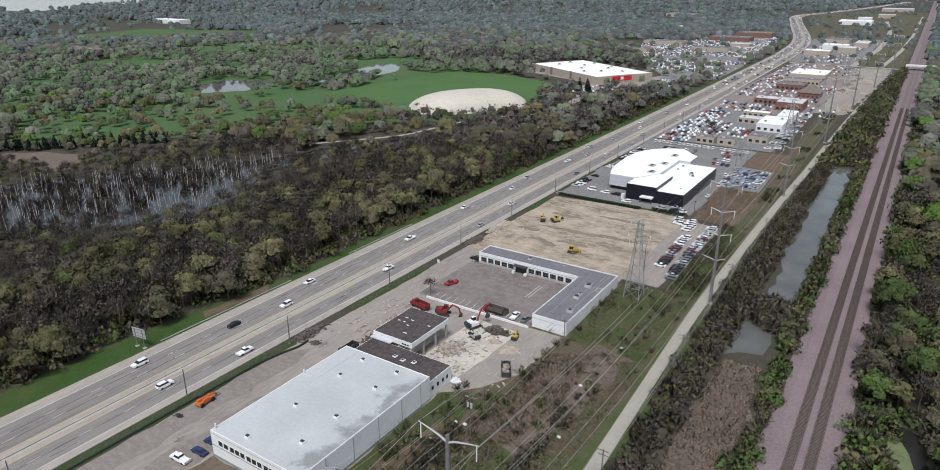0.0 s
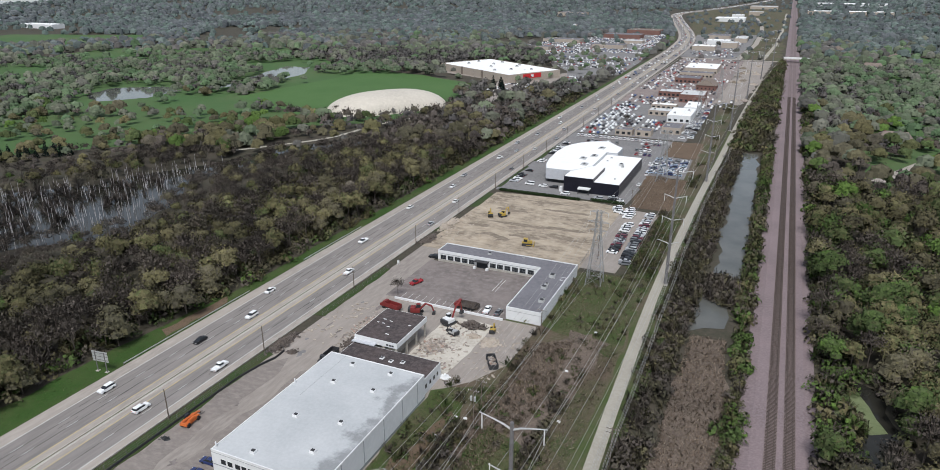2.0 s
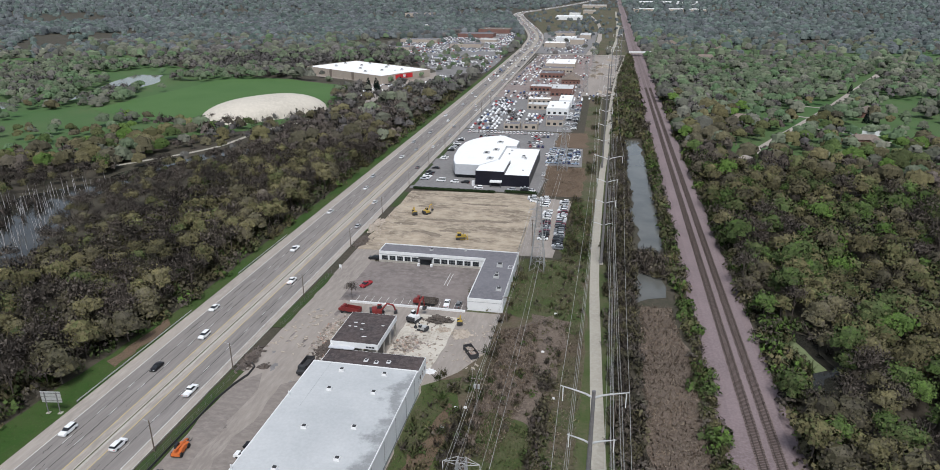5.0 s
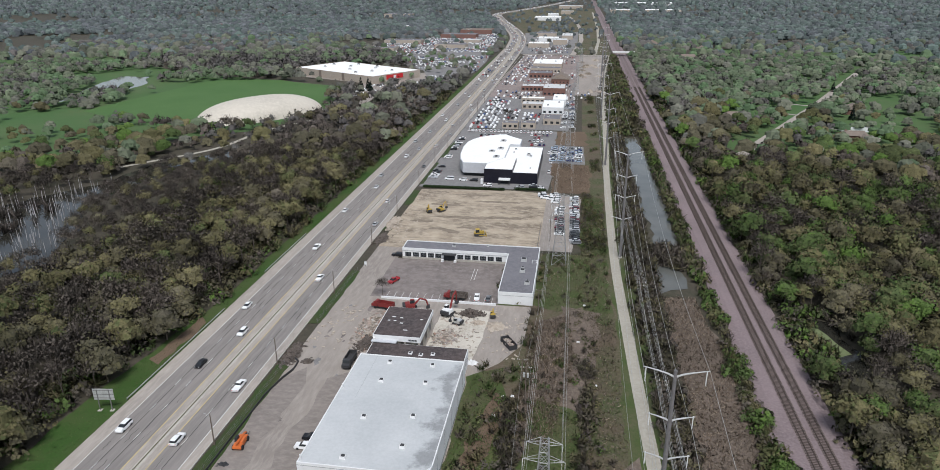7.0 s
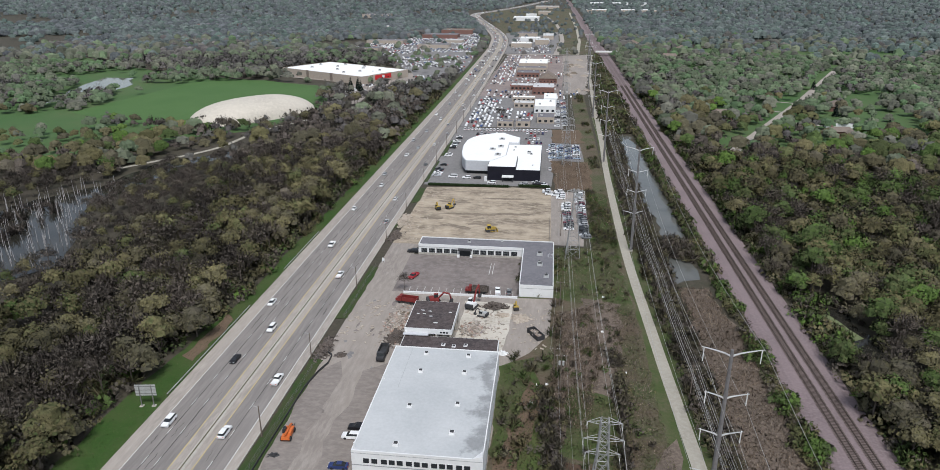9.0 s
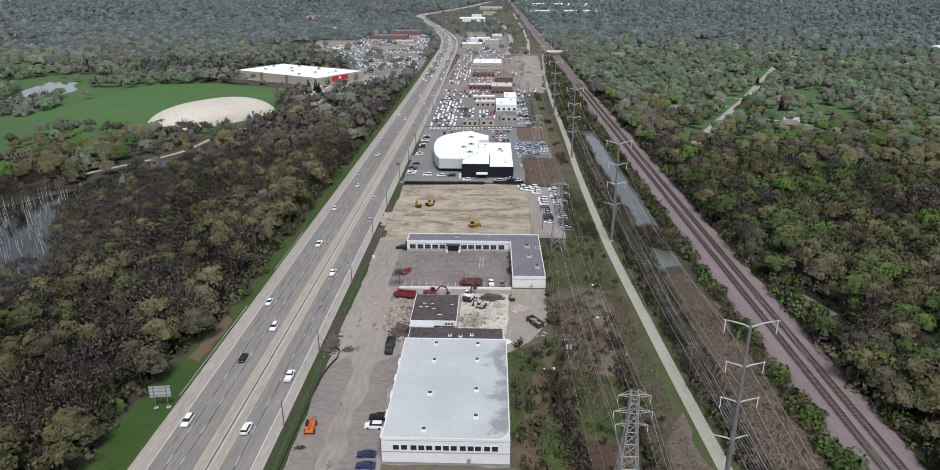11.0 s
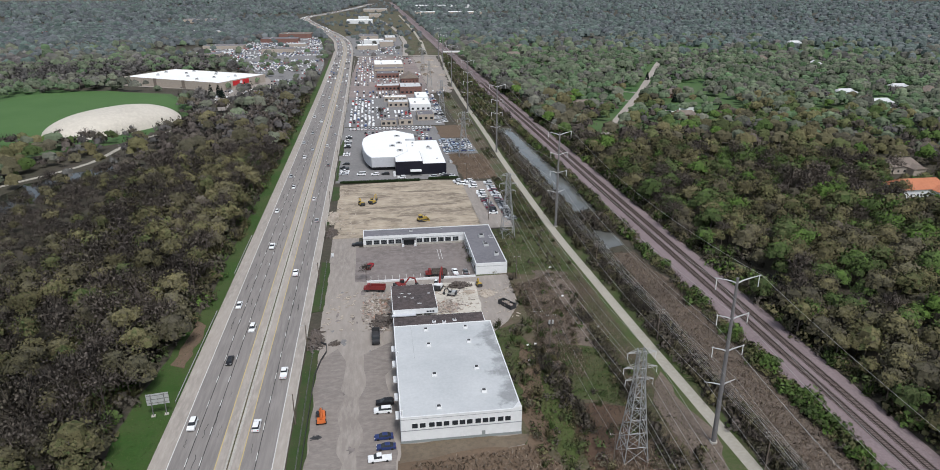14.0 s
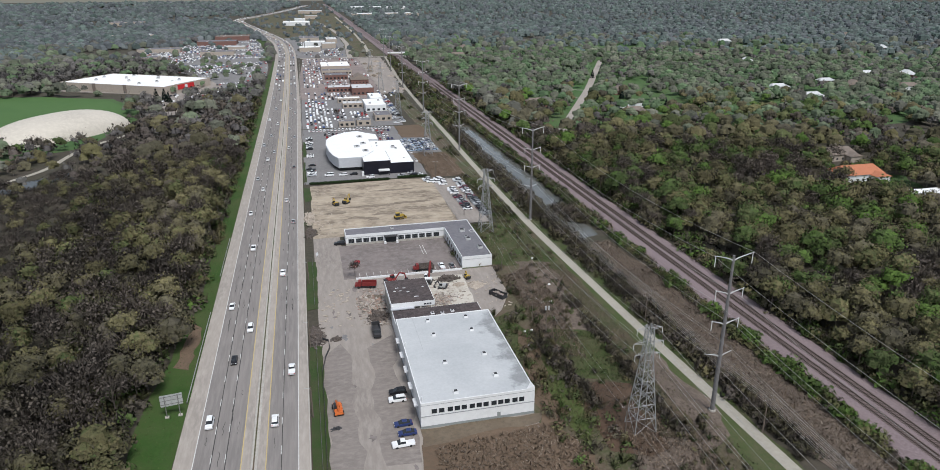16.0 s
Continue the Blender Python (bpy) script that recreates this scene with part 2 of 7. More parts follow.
def roof_mat():
    """A pale membrane with dark ponding stains towards its east edge and faint laps."""
    m, nt, p, pos = base_mat("stained_membrane", 0.75)
    base = ramp(nt, noise_tex(nt, pos, 0.07, 5.0), [(0.3, (0.4, 0.415, 0.415)), (0.7, (0.5, 0.51, 0.505))])
    sep = nt.nodes.new("ShaderNodeSeparateXYZ")
    nt.links.new(pos, sep.inputs[0])
    mr = nt.nodes.new("ShaderNodeMapRange")
    mr.inputs[1].default_value, mr.inputs[2].default_value, mr.inputs[3].default_value, mr.inputs[4].default_value = -112.0, -95.0, -0.26, 0.05
    nt.links.new(sep.outputs[0], mr.inputs[0])
    ad = nt.nodes.new("ShaderNodeMath")
    nt.links.new(noise_tex(nt, pos, 0.12, 6.0, 0.65), ad.inputs[0])
    nt.links.new(mr.outputs[0], ad.inputs[1])
    st = ramp(nt, ad.outputs[0], [(0.5, (0, 0, 0)), (0.63, (0.75, 0.75, 0.75))])
    col = mix(nt, st, base, (0.16, 0.165, 0.165))
    nt.links.new(mix(nt, 0.12, col, ramp(nt, noise_tex(nt, pos, 1.4, 4.0), [(0.3, (0.3, 0.3, 0.3)), (0.7, (0.7, 0.7, 0.7))])), p.inputs["Base Color"])
    return m


M_roofs = roof_mat()


def water_mat(name, deep, lighter):
    m, nt, p, pos = base_mat(name, 0.06)
    col = ramp(nt, noise_tex(nt, pos, 0.05), [(0.35, deep), (0.65, lighter)])
    nt.links.new(col, p.inputs["Base Color"])
    p.inputs["IOR"].default_value, p.inputs["Specular IOR Level"].default_value = 1.33, 0.5
    bn = nt.nodes.new("ShaderNodeBump")
    bn.inputs["Strength"].default_value, bn.inputs["Distance"].default_value = 0.15, 0.05
    nt.links.new(noise_tex(nt, pos, 0.8), bn.inputs["Height"])
    nt.links.new(bn.outputs[0], p.inputs["Normal"])
    return m


M_water = water_mat("still_water", (0.018, 0.018, 0.015), (0.035, 0.033, 0.026))
# Canal and golf ponds: reflected sky brightness is put into the base colour.
M_canal = water_mat("sky_toned_water", (0.085, 0.088, 0.08), (0.125, 0.125, 0.112))
LEAF = [(0.0, (0.2, 0.168, 0.15)), (0.22, (0.22, 0.187, 0.155)), (0.42, (0.198, 0.18, 0.12)), (0.62, (0.275, 0.243, 0.125)),
        (0.8, (0.145, 0.195, 0.08)), (0.93, (0.185, 0.3, 0.075)), (1.0, (0.022, 0.037, 0.03))]
M_leaf = foliage("spring_leaves", LEAF, 2.4, 0.39)
M_scrub = foliage("scrub_leaves", LEAF, 3.6, 0.43)
# Mid and far leaf colours are paler and bluer, painting distance haze into them.
M_leafmid = foliage("hazed_mid_leaves", [(0.0, (0.218, 0.198, 0.19)), (0.25, (0.225, 0.212, 0.196)), (0.5, (0.235, 0.242, 0.182)), (0.7, (0.22, 0.262, 0.17)), (0.9, (0.18, 0.275, 0.145))], 0.9, 0.27, 0.84)
M_leaffar = foliage("hazed_far_leaves", [(0.0, (0.2, 0.212, 0.225)), (0.3, (0.2, 0.22, 0.222)), (0.6, (0.197, 0.236, 0.217)), (0.9, (0.184, 0.244, 0.215))], 0.4, 0.18, 0.88)


# ---- geometry helpers ----
class Geo:
    """Collects faces of one mesh."""

    def __init__(self):
        self.v, self.f = [], []

    def add(self, vs, fs):
        o = len(self.v)
        self.v += [tuple(v) for v in vs]
        self.f += [tuple(i + o for i in f) for f in fs]
        return self

    def prism(self, poly, z0, z1, top=None):
        """A closed prism over a counter-clockwise outline; top: another outline for the upper face."""
        n, top = len(poly), top or poly
        fs = [tuple(range(n, 2 * n)), tuple(range(n - 1, -1, -1))] + [(i, (i + 1) % n, n + (i + 1) % n, n + i) for i in range(n)]
        return self.add([(x, y, z0) for x, y in poly] + [(x, y, z1) for x, y in top], fs)

    def box(self, x0, y0, z0, x1, y1, z1, inset=0.0):
        i = inset
        return self.prism([(x0, y0), (x1, y0), (x1, y1), (x0, y1)], z0, z1, [(x0 + i, y0 + i), (x1 - i, y0 + i), (x1 - i, y1 - i), (x0 + i, y1 - i)])

    def side(self, prof, x0, x1, inset=0.0):
        """A (y, z) outline drawn across x, with its ends optionally drawn in at the top."""
        n = len(prof)
        zs = [z for _, z in prof]
        lo, hi = min(zs), max(zs)
        k = [inset * (z - lo) / max(hi - lo, 1e-6) for z in zs]
        vs = [(x0 + k[i], y, z) for i, (y, z) in enumerate(prof)] + [(x1 - k[i], y, z) for i, (y, z) in enumerate(prof)]
        return self.add(vs, [tuple(range(n)), tuple(range(2 * n - 1, n - 1, -1))] + [(i, n + i, n + (i + 1) % n, (i + 1) % n) for i in range(n)])

    def bar(self, p, q, r0, r1=None, n=6):
        p, q = Vector(p), Vector(q)
        r1 = r0 if r1 is None else r1
        a = (q - p).normalized()
        s = a.cross(Vector((0, 0, 1)) if abs(a.z) < 0.9 else Vector((1, 0, 0))).normalized()
        t = a.cross(s)
        ring = [(math.cos(2 * math.pi * i / n), math.sin(2 * math.pi * i / n)) for i in range(n)]
        vs = [p + r0 * (c * s + d * t) for c, d in ring] + [q + r1 * (c * s + d * t) for c, d in ring]
        return self.add(vs, [(i, (i + 1) % n, n + (i + 1) % n, n + i) for i in range(n)] + [tuple(range(n - 1, -1, -1)), tuple(range(n, 2 * n))])

    def line(self, pts, r, n=4):
        """One joined tube along the points."""
        P = [Vector(p) for p in pts]
        vs = []
        for i, p in enumerate(P):
            a = (P[min(i + 1, len(P) - 1)] - P[max(i - 1, 0)]).normalized()
            s = a.cross(Vector((0, 0, 1)) if abs(a.z) < 0.9 else Vector((1, 0, 0))).normalized()
            t = a.cross(s)
            vs += [p + r * (math.cos(2 * math.pi * k / n) * s + math.sin(2 * math.pi * k / n) * t) for k in range(n)]
        fs = [(i * n + k, i * n + (k + 1) % n, (i + 1) * n + (k + 1) % n, (i + 1) * n + k) for i in range(len(P) - 1) for k in range(n)]
        return self.add(vs, fs + [tuple(range(n - 1, -1, -1)), tuple(range((len(P) - 1) * n, len(P) * n))])


def geo_mesh(name, g, material):
    me = bpy.data.meshes.new(name)
    me.from_pydata(g.v, [], g.f)
    me.materials.append(material)
    me.update()
    return me


def part(name, g, material, parent, label=""):
    ob = new(name, geo_mesh(name, g, material))
    ob.parent = parent
    return tagged(ob, label)


def thing(name, label, category, group="", kind=""):
    return tagged(new(name), label, category, group, kind)


def single(name, g, material, label, category, kind="", group=""):
    return tagged(new(name, geo_mesh(name, g, material)), label, category, group, kind)


def quads_mesh(name, verts, tint, material, tone=None):
    """Loose four-cornered clumps from an array (n, 5, 3): corners, then the direction the mass faces; each with its tint."""
    n = len(verts)
    facing = np.ascontiguousarray(verts[:, 4], dtype=np.float32)
    verts = verts[:, :4]
    me = bpy.data.meshes.new(name)
    me.vertices.add(n * 4)
    me.vertices.foreach_set("co", np.ascontiguousarray(verts, dtype=np.float32).reshape(-1))
    me.loops.add(n * 4)
    me.loops.foreach_set("vertex_index", np.arange(n * 4, dtype=np.int32))
    me.polygons.add(n)
    me.polygons.foreach_set("loop_start", np.arange(0, n * 4, 4, dtype=np.int32))
    at = me.attributes.new("tint", "FLOAT", "FACE")
    at.data.foreach_set("value", np.ascontiguousarray(tint, dtype=np.float32))
    at = me.attributes.new("tone", "FLOAT", "FACE")
    at.data.foreach_set("value", np.ascontiguousarray(np.full(n, 0.7) if tone is None else tone, dtype=np.float32))
    at = me.attributes.new("nrm", "FLOAT_VECTOR", "FACE")
    at.data.foreach_set("vector", facing.reshape(-1))
    me.materials.append(material)
    me.update(calc_edges=True)
    return me


def faced(q, f):
    """Corners (n, 4, 3) with the unit direction that each one's mass faces."""
    f = f / np.maximum(np.linalg.norm(f, axis=1), 1e-6)[:, None]
    return np.concatenate([q, f[:, None, :]], axis=1)


def sheet(name, poly, z, material, label, category="ground", kind="structure", rag=0.0):
    """A thin layer over the ground, with an even or an uneven edge."""
    if rag:
        poly = ragged(poly, max(2.5, rag * 2.5), rag)
    g = Geo().prism(poly, z - 0.06, z)
    return single(name, g, material, label, category, kind)


def ragged(poly, step=4.0, amp=1.6):
    """An outline with an uneven natural edge."""
    out, n = [], len(poly)
    for i in range(n):
        (xa, ya), (xb, yb) = poly[i], poly[(i + 1) % n]
        k = max(1, int(math.hypot(xb - xa, yb - ya) / step))
        for j in range(k):
            x, y = xa + (xb - xa) * j / k, ya + (yb - ya) * j / k
            out.append((x + amp * noise.noise((x * 0.13, y * 0.13, 1.7)) * 1.6 + random.uniform(-0.2, 0.2) * amp, y + amp * noise.noise((x * 0.13, y * 0.13, 8.1)) * 1.6))
    return out


def ribbon(pts, w0, w1, z):
    """A band along a line of points, from w0 to w1 to its right."""
    g = Geo()
    vs = []
    for i, (x, y) in enumerate(pts):
        a, b = pts[max(i - 1, 0)], pts[min(i + 1, len(pts) - 1)]
        d = Vector((b[0] - a[0], b[1] - a[1])).normalized()
        r = Vector((d.y, -d.x))
        vs += [(x + r.x * w0, y + r.y * w0, z), (x + r.x * w1, y + r.y * w1, z)]
    g.add(vs, [(2 * i, 2 * i + 1, 2 * i + 3, 2 * i + 2) for i in range(len(pts) - 1)])
    return g


def smooth_line(ctrl, step):
    """Points along a Catmull-Rom curve through the control points."""
    out = []
    P = [ctrl[0]] + list(ctrl) + [ctrl[-1]]
    for i in range(1, len(P) - 2):
        a, b, c, d = (Vector(p) for p in P[i - 1:i + 3])
        n = max(1, int((c - b).length / step))
        for k in range(n):
            t = k / n
            out.append(tuple(0.5 * ((2 * b) + (c - a) * t + (2 * a - 5 * b + 4 * c - d) * t * t + (3 * b - a - 3 * c + d) * t ** 3)))
    out.append(tuple(ctrl[-1]))
    return out


def inside(poly, x, y):
    hit, n = False, len(poly)
    for i in range(n):
        (xa, ya), (xb, yb) = poly[i], poly[i - 1]
        if (ya > y) != (yb > y) and x < (xb - xa) * (y - ya) / (yb - ya) + xa:
            hit = not hit
    return hit


# ---- the large ground forms ----
g = Geo()
N = 40
E0 = [-4800 + 9600 * i / N for i in range(N + 1)]
g.add([(x, y, -0.05) for y in E0 for x in E0], [(j * (N + 1) + i, j * (N + 1) + i + 1, (j + 1) * (N + 1) + i + 1, (j + 1) * (N + 1) + i) for j in range(N) for i in range(N)])
single("ground", g, M_litter, "flat wooded ground with brown leaf litter and scrub", "ground", "structure")

POND = [(-450, 40), (-360, 60), (-322, 112), (-300, 150), (-274, 182), (-288, 222), (-312, 258), (-303, 300), (-306, 330), (-286, 352), (-270, 372),
        (-280, 378), (-300, 362), (-322, 336), (-325, 290), (-342, 262), (-352, 230), (-378, 203), (-398, 165), (-440, 120), (-520, 90)]
GOLF = [(-430, 284), (-344, 405), (-300, 440), (-285, 520), (-290, 610), (-330, 668), (-470, 720), (-560, 760), (-760, 900), (-1000, 760), (-900, 400), (-620, 250), (-500, 205)]
FIELD = [(-486, 490), (-380, 440), (-308, 523), (-298, 601), (-334, 662), (-400, 700), (-448, 690), (-472, 676)]
POND2 = [(-585, 415), (-560, 450), (-562, 495), (-600, 510), (-640, 480), (-625, 438)]
POND3 = [(-545, 515), (-522, 580), (-528, 650), (-560, 700), (-592, 700), (-580, 640), (-556, 575)]
ALGAE = [(6.5, 180), (9.5, 182), (15.5, 170), (18, 160), (14, 157), (9, 159), (6.5, 165)]
CANAL = [(-35, 192), (-23, 200), (-24, 216), (-20, 250), (-21, 335), (-22, 400), (-24, 452), (-38, 456), (-37, 420), (-33, 335), (-31, 250), (-35, 214)]
SAND = [(-486, 182), (-440, 188), (-408, 192), (-412, 206), (-442, 222), (-484, 196)]
RETAIL = [(-410, 1166), (-339, 1331), (-299, 1477), (-246, 1500), (-222, 1330), (-202, 1080), (-192, 914), (-190, 800), (-205, 760), (-225, 696), (-255, 802), (-320, 909)]
STREET = [(39, 413), (145, 615), (275, 880)]

sheet("golf_course", GOLF, 0.02, M_golf, "mown green golf course with scattered trees", rag=6)
sheet("suburb_ground", [(30, 396), (300, 380), (700, 520), (1000, 1250), (140, 1150), (60, 700)], 0.01, M_golf, "grassy suburban ground among trees and houses", rag=8)
TRACK = smooth_line([(-345, 315), (-329, 338), (-304, 380), (-296, 438), (-272, 490), (-254, 507), (-243, 540)], 8)
single("dirt_track", ribbon(TRACK, -1.8, 1.8, 0.14), M_trail, "pale dirt track beside the channel", "track", "structure")
sheet("bare_verge", [(-189, 124), (-185, 122), (-184.4, 148), (-188, 152)], 0.1, M_brown, "bare brown patch on the verge", rag=1.0)
sheet("sports_field", FIELD, 0.1, M_field, "wide mown green playing field beside the dome")
sheet("dry_bank", SAND, 0.1, M_sedge, "pale dry bank of flattened reeds by the pond", rag=4)
for nm, poly, lab in (("water", POND, "dark still pond with dead standing trunks"), ("water", POND2, "pale pond on the golf course"),
                      ("water", POND3, "long pale golf pond"), ("water", CANAL, "narrow still drainage canal beside the railway")):
    sheet(nm, poly, 0.12, M_water if poly is POND else M_canal, lab, "water", rag=2.5)
sheet("water", [(6, 142), (18, 136), (22, 150), (20, 180), (8, 184)], 0.04, M_water, "small dark woodland pool", "water", rag=2)
sheet("duckweed", ALGAE, 0.08, M_algae, "pale green duckweed over a woodland pool", "duckweed", "stuff", rag=1.5)

# grassed verges and lots along the highway
sheet("verge", [(-196, -120), (-182.4, -120), (-182.4, 990), (-188, 990), (-189, 330), (-188, 170), (-192, 120), (-194, 100)], 0.06, M_grass, "green grass verge between highway and wood", rag=0.7)
sheet("scrub_strip", [(-94, -120), (-50, -120), (-50, 1000), (-62, 1000), (-62, 225), (-94, 225)], 0.02, M_rough, "rough meadow of dry weeds under power lines")
for poly in ([(-78, 95), (-64, 90), (-60, 150), (-62, 178), (-76, 165)], [(-80, 10), (-54, 10), (-58, 60), (-76, 62)]):
    sheet("reed_patch", poly, 0.06, M_sedge, "patch of dry brown reeds", rag=2.2)
sheet("reed_patch", [(-34, 10), (-17, 10), (-17, 110), (-17, 140), (-21, 171), (-22.5, 192), (-33, 191), (-34, 150)], 0.05, M_sedge, "flattened dry reeds beside the railway", rag=2.2)
sheet("russet_patch", [(-77, 90), (-64, 86), (-68, 75), (-65, 60), (-66, 55), (-82, 58), (-81, 68)], 0.085, M_russet, "russet dead weeds round the tower foot", rag=2.5)
sheet("green_meadow", [(-72, 121), (-59, 114), (-62, 90), (-64, 86), (-76, 92), (-75, 106)], 0.08, M_olive, "green rough grass under the power lines", rag=2.5)
sheet("green_meadow", [(-83, 108), (-80, 100), (-80, 80), (-81, 68), (-86, 64), (-87, 73), (-87, 89)], 0.09, M_meadow, "band of fresh grass beside the warehouse", rag=2)
sheet("reed_patch", [(-67, 177), (-56, 175), (-58, 140), (-60, 124), (-72, 121), (-75, 138)], 0.075, M_sedge, "pale flattened reeds under power lines", rag=2.5)
sheet("bare_soil", [(-85, 123), (-81, 118), (-86, 92), (-88, 73), (-94, 68), (-93, 79), (-90, 96)], 0.1, M_brown, "strip of bare brown soil beside the warehouse", rag=1.5)
sheet("straw_patch", [(-50, 101), (-48, 94), (-47, 73), (-50, 57), (-59, 53), (-56, 67), (-56, 86)], 0.08, M_sedge, "pale straw and weeds beside the path", rag=2)
sheet("russet_patch", [(-78, 312), (-58, 312), (-58, 372), (-80, 374)], 0.07, M_brown, "russet dry grass beside the car park", rag=2)
sheet("russet_patch", [(-79, 424), (-58, 424), (-60, 470), (-80, 468)], 0.07, M_brown, "russet dry grass beside the car park", rag=2)
sheet("green_meadow", [(-78, 178), (-53, 165), (-51, 305), (-60, 310), (-63, 228), (-78, 226)], 0.04, M_olive, "greenish rough grass beside the office", rag=2)
sheet("path_verge", [(-53, -120), (-41, -120), (-40, 520), (-48, 520)], 0.05, M_olive, "grass edge along the gravel path", rag=0.8)
sheet("demolition_lot", [(-147.5, -120), (-94.2, -120), (-94.2, 74), (-93, 130), (-86, 138), (-80, 150), (-79, 176), (-92, 176), (-136, 177), (-136, 224), (-147.5, 224)],
      0.04, M_lot, "worn pale concrete lot with dust and stains", "lot")
sheet("asphalt_strip", [(-147, 40), (-138.5, 40), (-139.5, 118), (-141.5, 126), (-147, 120)], 0.07, M_strip, "strip of old dark asphalt with dirt", "lot", rag=1.8)
sheet("asphalt_strip", [(-134, 66), (-125.5, 66), (-125.5, 128), (-133, 124)], 0.07, M_strip, "strip of old dark asphalt beside the warehouse", "lot", rag=1.8)
sheet("muddy_apron", [(-125, 71), (-94, 74), (-92, 78.2), (-124, 78.2)], 0.09, M_mud, "wet brown mud along the warehouse wall", "mud", rag=1)
sheet("weedy_ground", [(-124, -120), (-94, -120), (-86, 60), (-92, 74), (-125, 72)], 0.08, M_brown, "weedy brown ground beyond the warehouse", rag=2)
sheet("grass_patch", [(-94, 90), (-86, 84), (-82, 118), (-84, 136), (-94, 130)], 0.08, M_olive, "patch of trampled grass beside the warehouse", rag=1.5)
sheet("parking_lot", [(-137, 176.5), (-90.8, 176.5), (-90.8, 212.2), (-137, 212.2)], 0.08, M_asph, "worn dark asphalt forecourt with faded bays", "lot")
sheet("dirt_lot", [(-147.5, 224), (-80, 224), (-79, 310), (-100, 313), (-147.5, 309)], 0.06, M_dirt, "bare graded tan dirt lot", "lot")
sheet("car_park", [(-80, 229), (-66, 229), (-62, 306), (-80, 309)], 0.09, M_lot, "pale gravel car park", "lot")
sheet("dealer_lot", [(-150.5, 313.5), (-80, 316.5), (-78, 372), (-60, 374), (-61, 421), (-80, 424), (-80, 468), (-151, 470)], 0.05, M_asph2, "grey asphalt sales lot", "lot")
sheet("trade_yard", [(-151, 472), (-72, 472), (-70, 612), (-151, 618)], 0.05, M_asph2, "grey trade yards along the highway", "lot")
sheet("trade_yard", [(-151, 618), (-70, 612), (-66, 1002), (-146, 1010), (-151, 800)], 0.04, M_yard, "brownish trade yards along the highway", "lot")
sheet("trade_yard", [(-154, 1024), (-80, 1020), (-70, 1268), (-70, 1480), (-180, 1440), (-162, 1250)], 0.16, M_asph2, "grey yards beyond the side road", "lot", rag=3)
sheet("wet_meadow", [(-150, 1022), (-20, 1022), (-20, 2700), (-290, 2700), (-300, 2250), (-225, 1700), (-150, 1200)], 0.1, M_rough, "open scrubby meadow beside the railway", rag=6)
single("path", ribbon([(-44, 1020), (-33, 1262), (-28, 1600), (-28, 1980), (-28, 2400)], -2.6, 2.6, 0.25), M_trail, "pale path through the far meadow", "path", "structure")
single("road", ribbon([(-76, 1012), (-64, 1268), (-65, 1540), (-73, 1734), (-100, 2100)], -4, 4, 0.25), M_should, "pale service road beside the meadow", "road", "structure")
sheet("far_fairway", [(-1330, 640), (-1180, 660), (-1040, 880), (-1160, 980), (-1400, 880)], 0.1, M_golf, "distant green fairway among woods", rag=8)
sheet("lake", [(-4700, 1200), (-2300, 1080), (-2650, 1600), (-3000, 2300), (-4700, 4000)], 0.4, M_lake, "lake on the horizon with the sky's paleness in its colour", "water")
sheet("dirt_yard", [(-70, 640), (-48, 640), (-36, 820), (-30, 1005), (-66, 1002)], 0.08, M_lot, "brown earth yard with stacked materials", "lot", rag=2)
sheet("store_lot", [(-300, 660), (-250, 640), (-205, 690), (-205, 760), (-245, 800), (-270, 740)], 0.08, M_lot, "pale parking lot beside the large store", "lot")
sheet("store_lot", [(-420, 760), (-395, 735), (-300, 690), (-285, 640), (-272, 600), (-262, 560), (-256, 562), (-262, 640), (-280, 700)], 0.05, M_lot, "pale service drive round the store", "lot")
sheet("retail_park", RETAIL, 0.1, M_asph2, "distant retail park with rows of cars", "lot")
sheet("median_green", [(-190, 1090), (-203, 1120), (-222, 1330), (-246, 1480), (-228, 1480), (-203, 1320)], 0.2, M_grass, "green wedge beside the distant highway bend", rag=4)

# ---- highway ----
CENTRE = smooth_line([(-166.6, -200), (-166.6, 150), (-166.8, 600), (-168.5, 850), (-171, 1080), (-175, 1190), (-184, 1325), (-207, 1490), (-245, 1700), (-294, 1975), (-326, 2190), (-322, 2330), (-294, 2460), (-204, 3000), (-112, 3748)], 25)
road = tagged(new("road", geo_mesh("road", ribbon(CENTRE, -11.6, 12.6, 0.2), M_road)), "pale concrete divided highway with five lanes", "highway", "", "structure")
for nm, a, b, z, m, lab in (("shoulder", -16.0, -11.6, 0.2, M_should, "pale concrete shoulder"), ("shoulder", 12.6, 15.1, 0.2, M_should, "pale concrete shoulder"),
                            ("median", -0.6, 5.0, 0.204, M_should, "pale concrete median strip"), ("median_soil", 2.1, 2.45, 0.38, M_rough, "strip of brown soil along the median"), ("median_joint", 1.55, 1.7, 0.212, M_tar, ""),
                            ("edge_line", -11.7, -11.5, 0.206, M_white, ""), ("edge_line", 12.4, 12.6, 0.206, M_white, ""),
                            ("yellow_line", -0.75, -0.5, 0.21, M_yellow, ""), ("yellow_line", 4.9, 5.15, 0.21, M_yellow, ""),
                            ("lane_joint", -7.65, -7.43, 0.207, M_tar, ""), ("lane_joint", -4.33, -4.12, 0.207, M_tar, ""), ("lane_joint", 8.48, 8.66, 0.207, M_tar, "")):
    part(nm, ribbon(CENTRE, a, b, z), m, road, lab)
g = Geo()
L = ribbon(CENTRE, 1.7, 2.9, 0.36)
R2 = ribbon(CENTRE, 1.5, 3.1, 0.2)
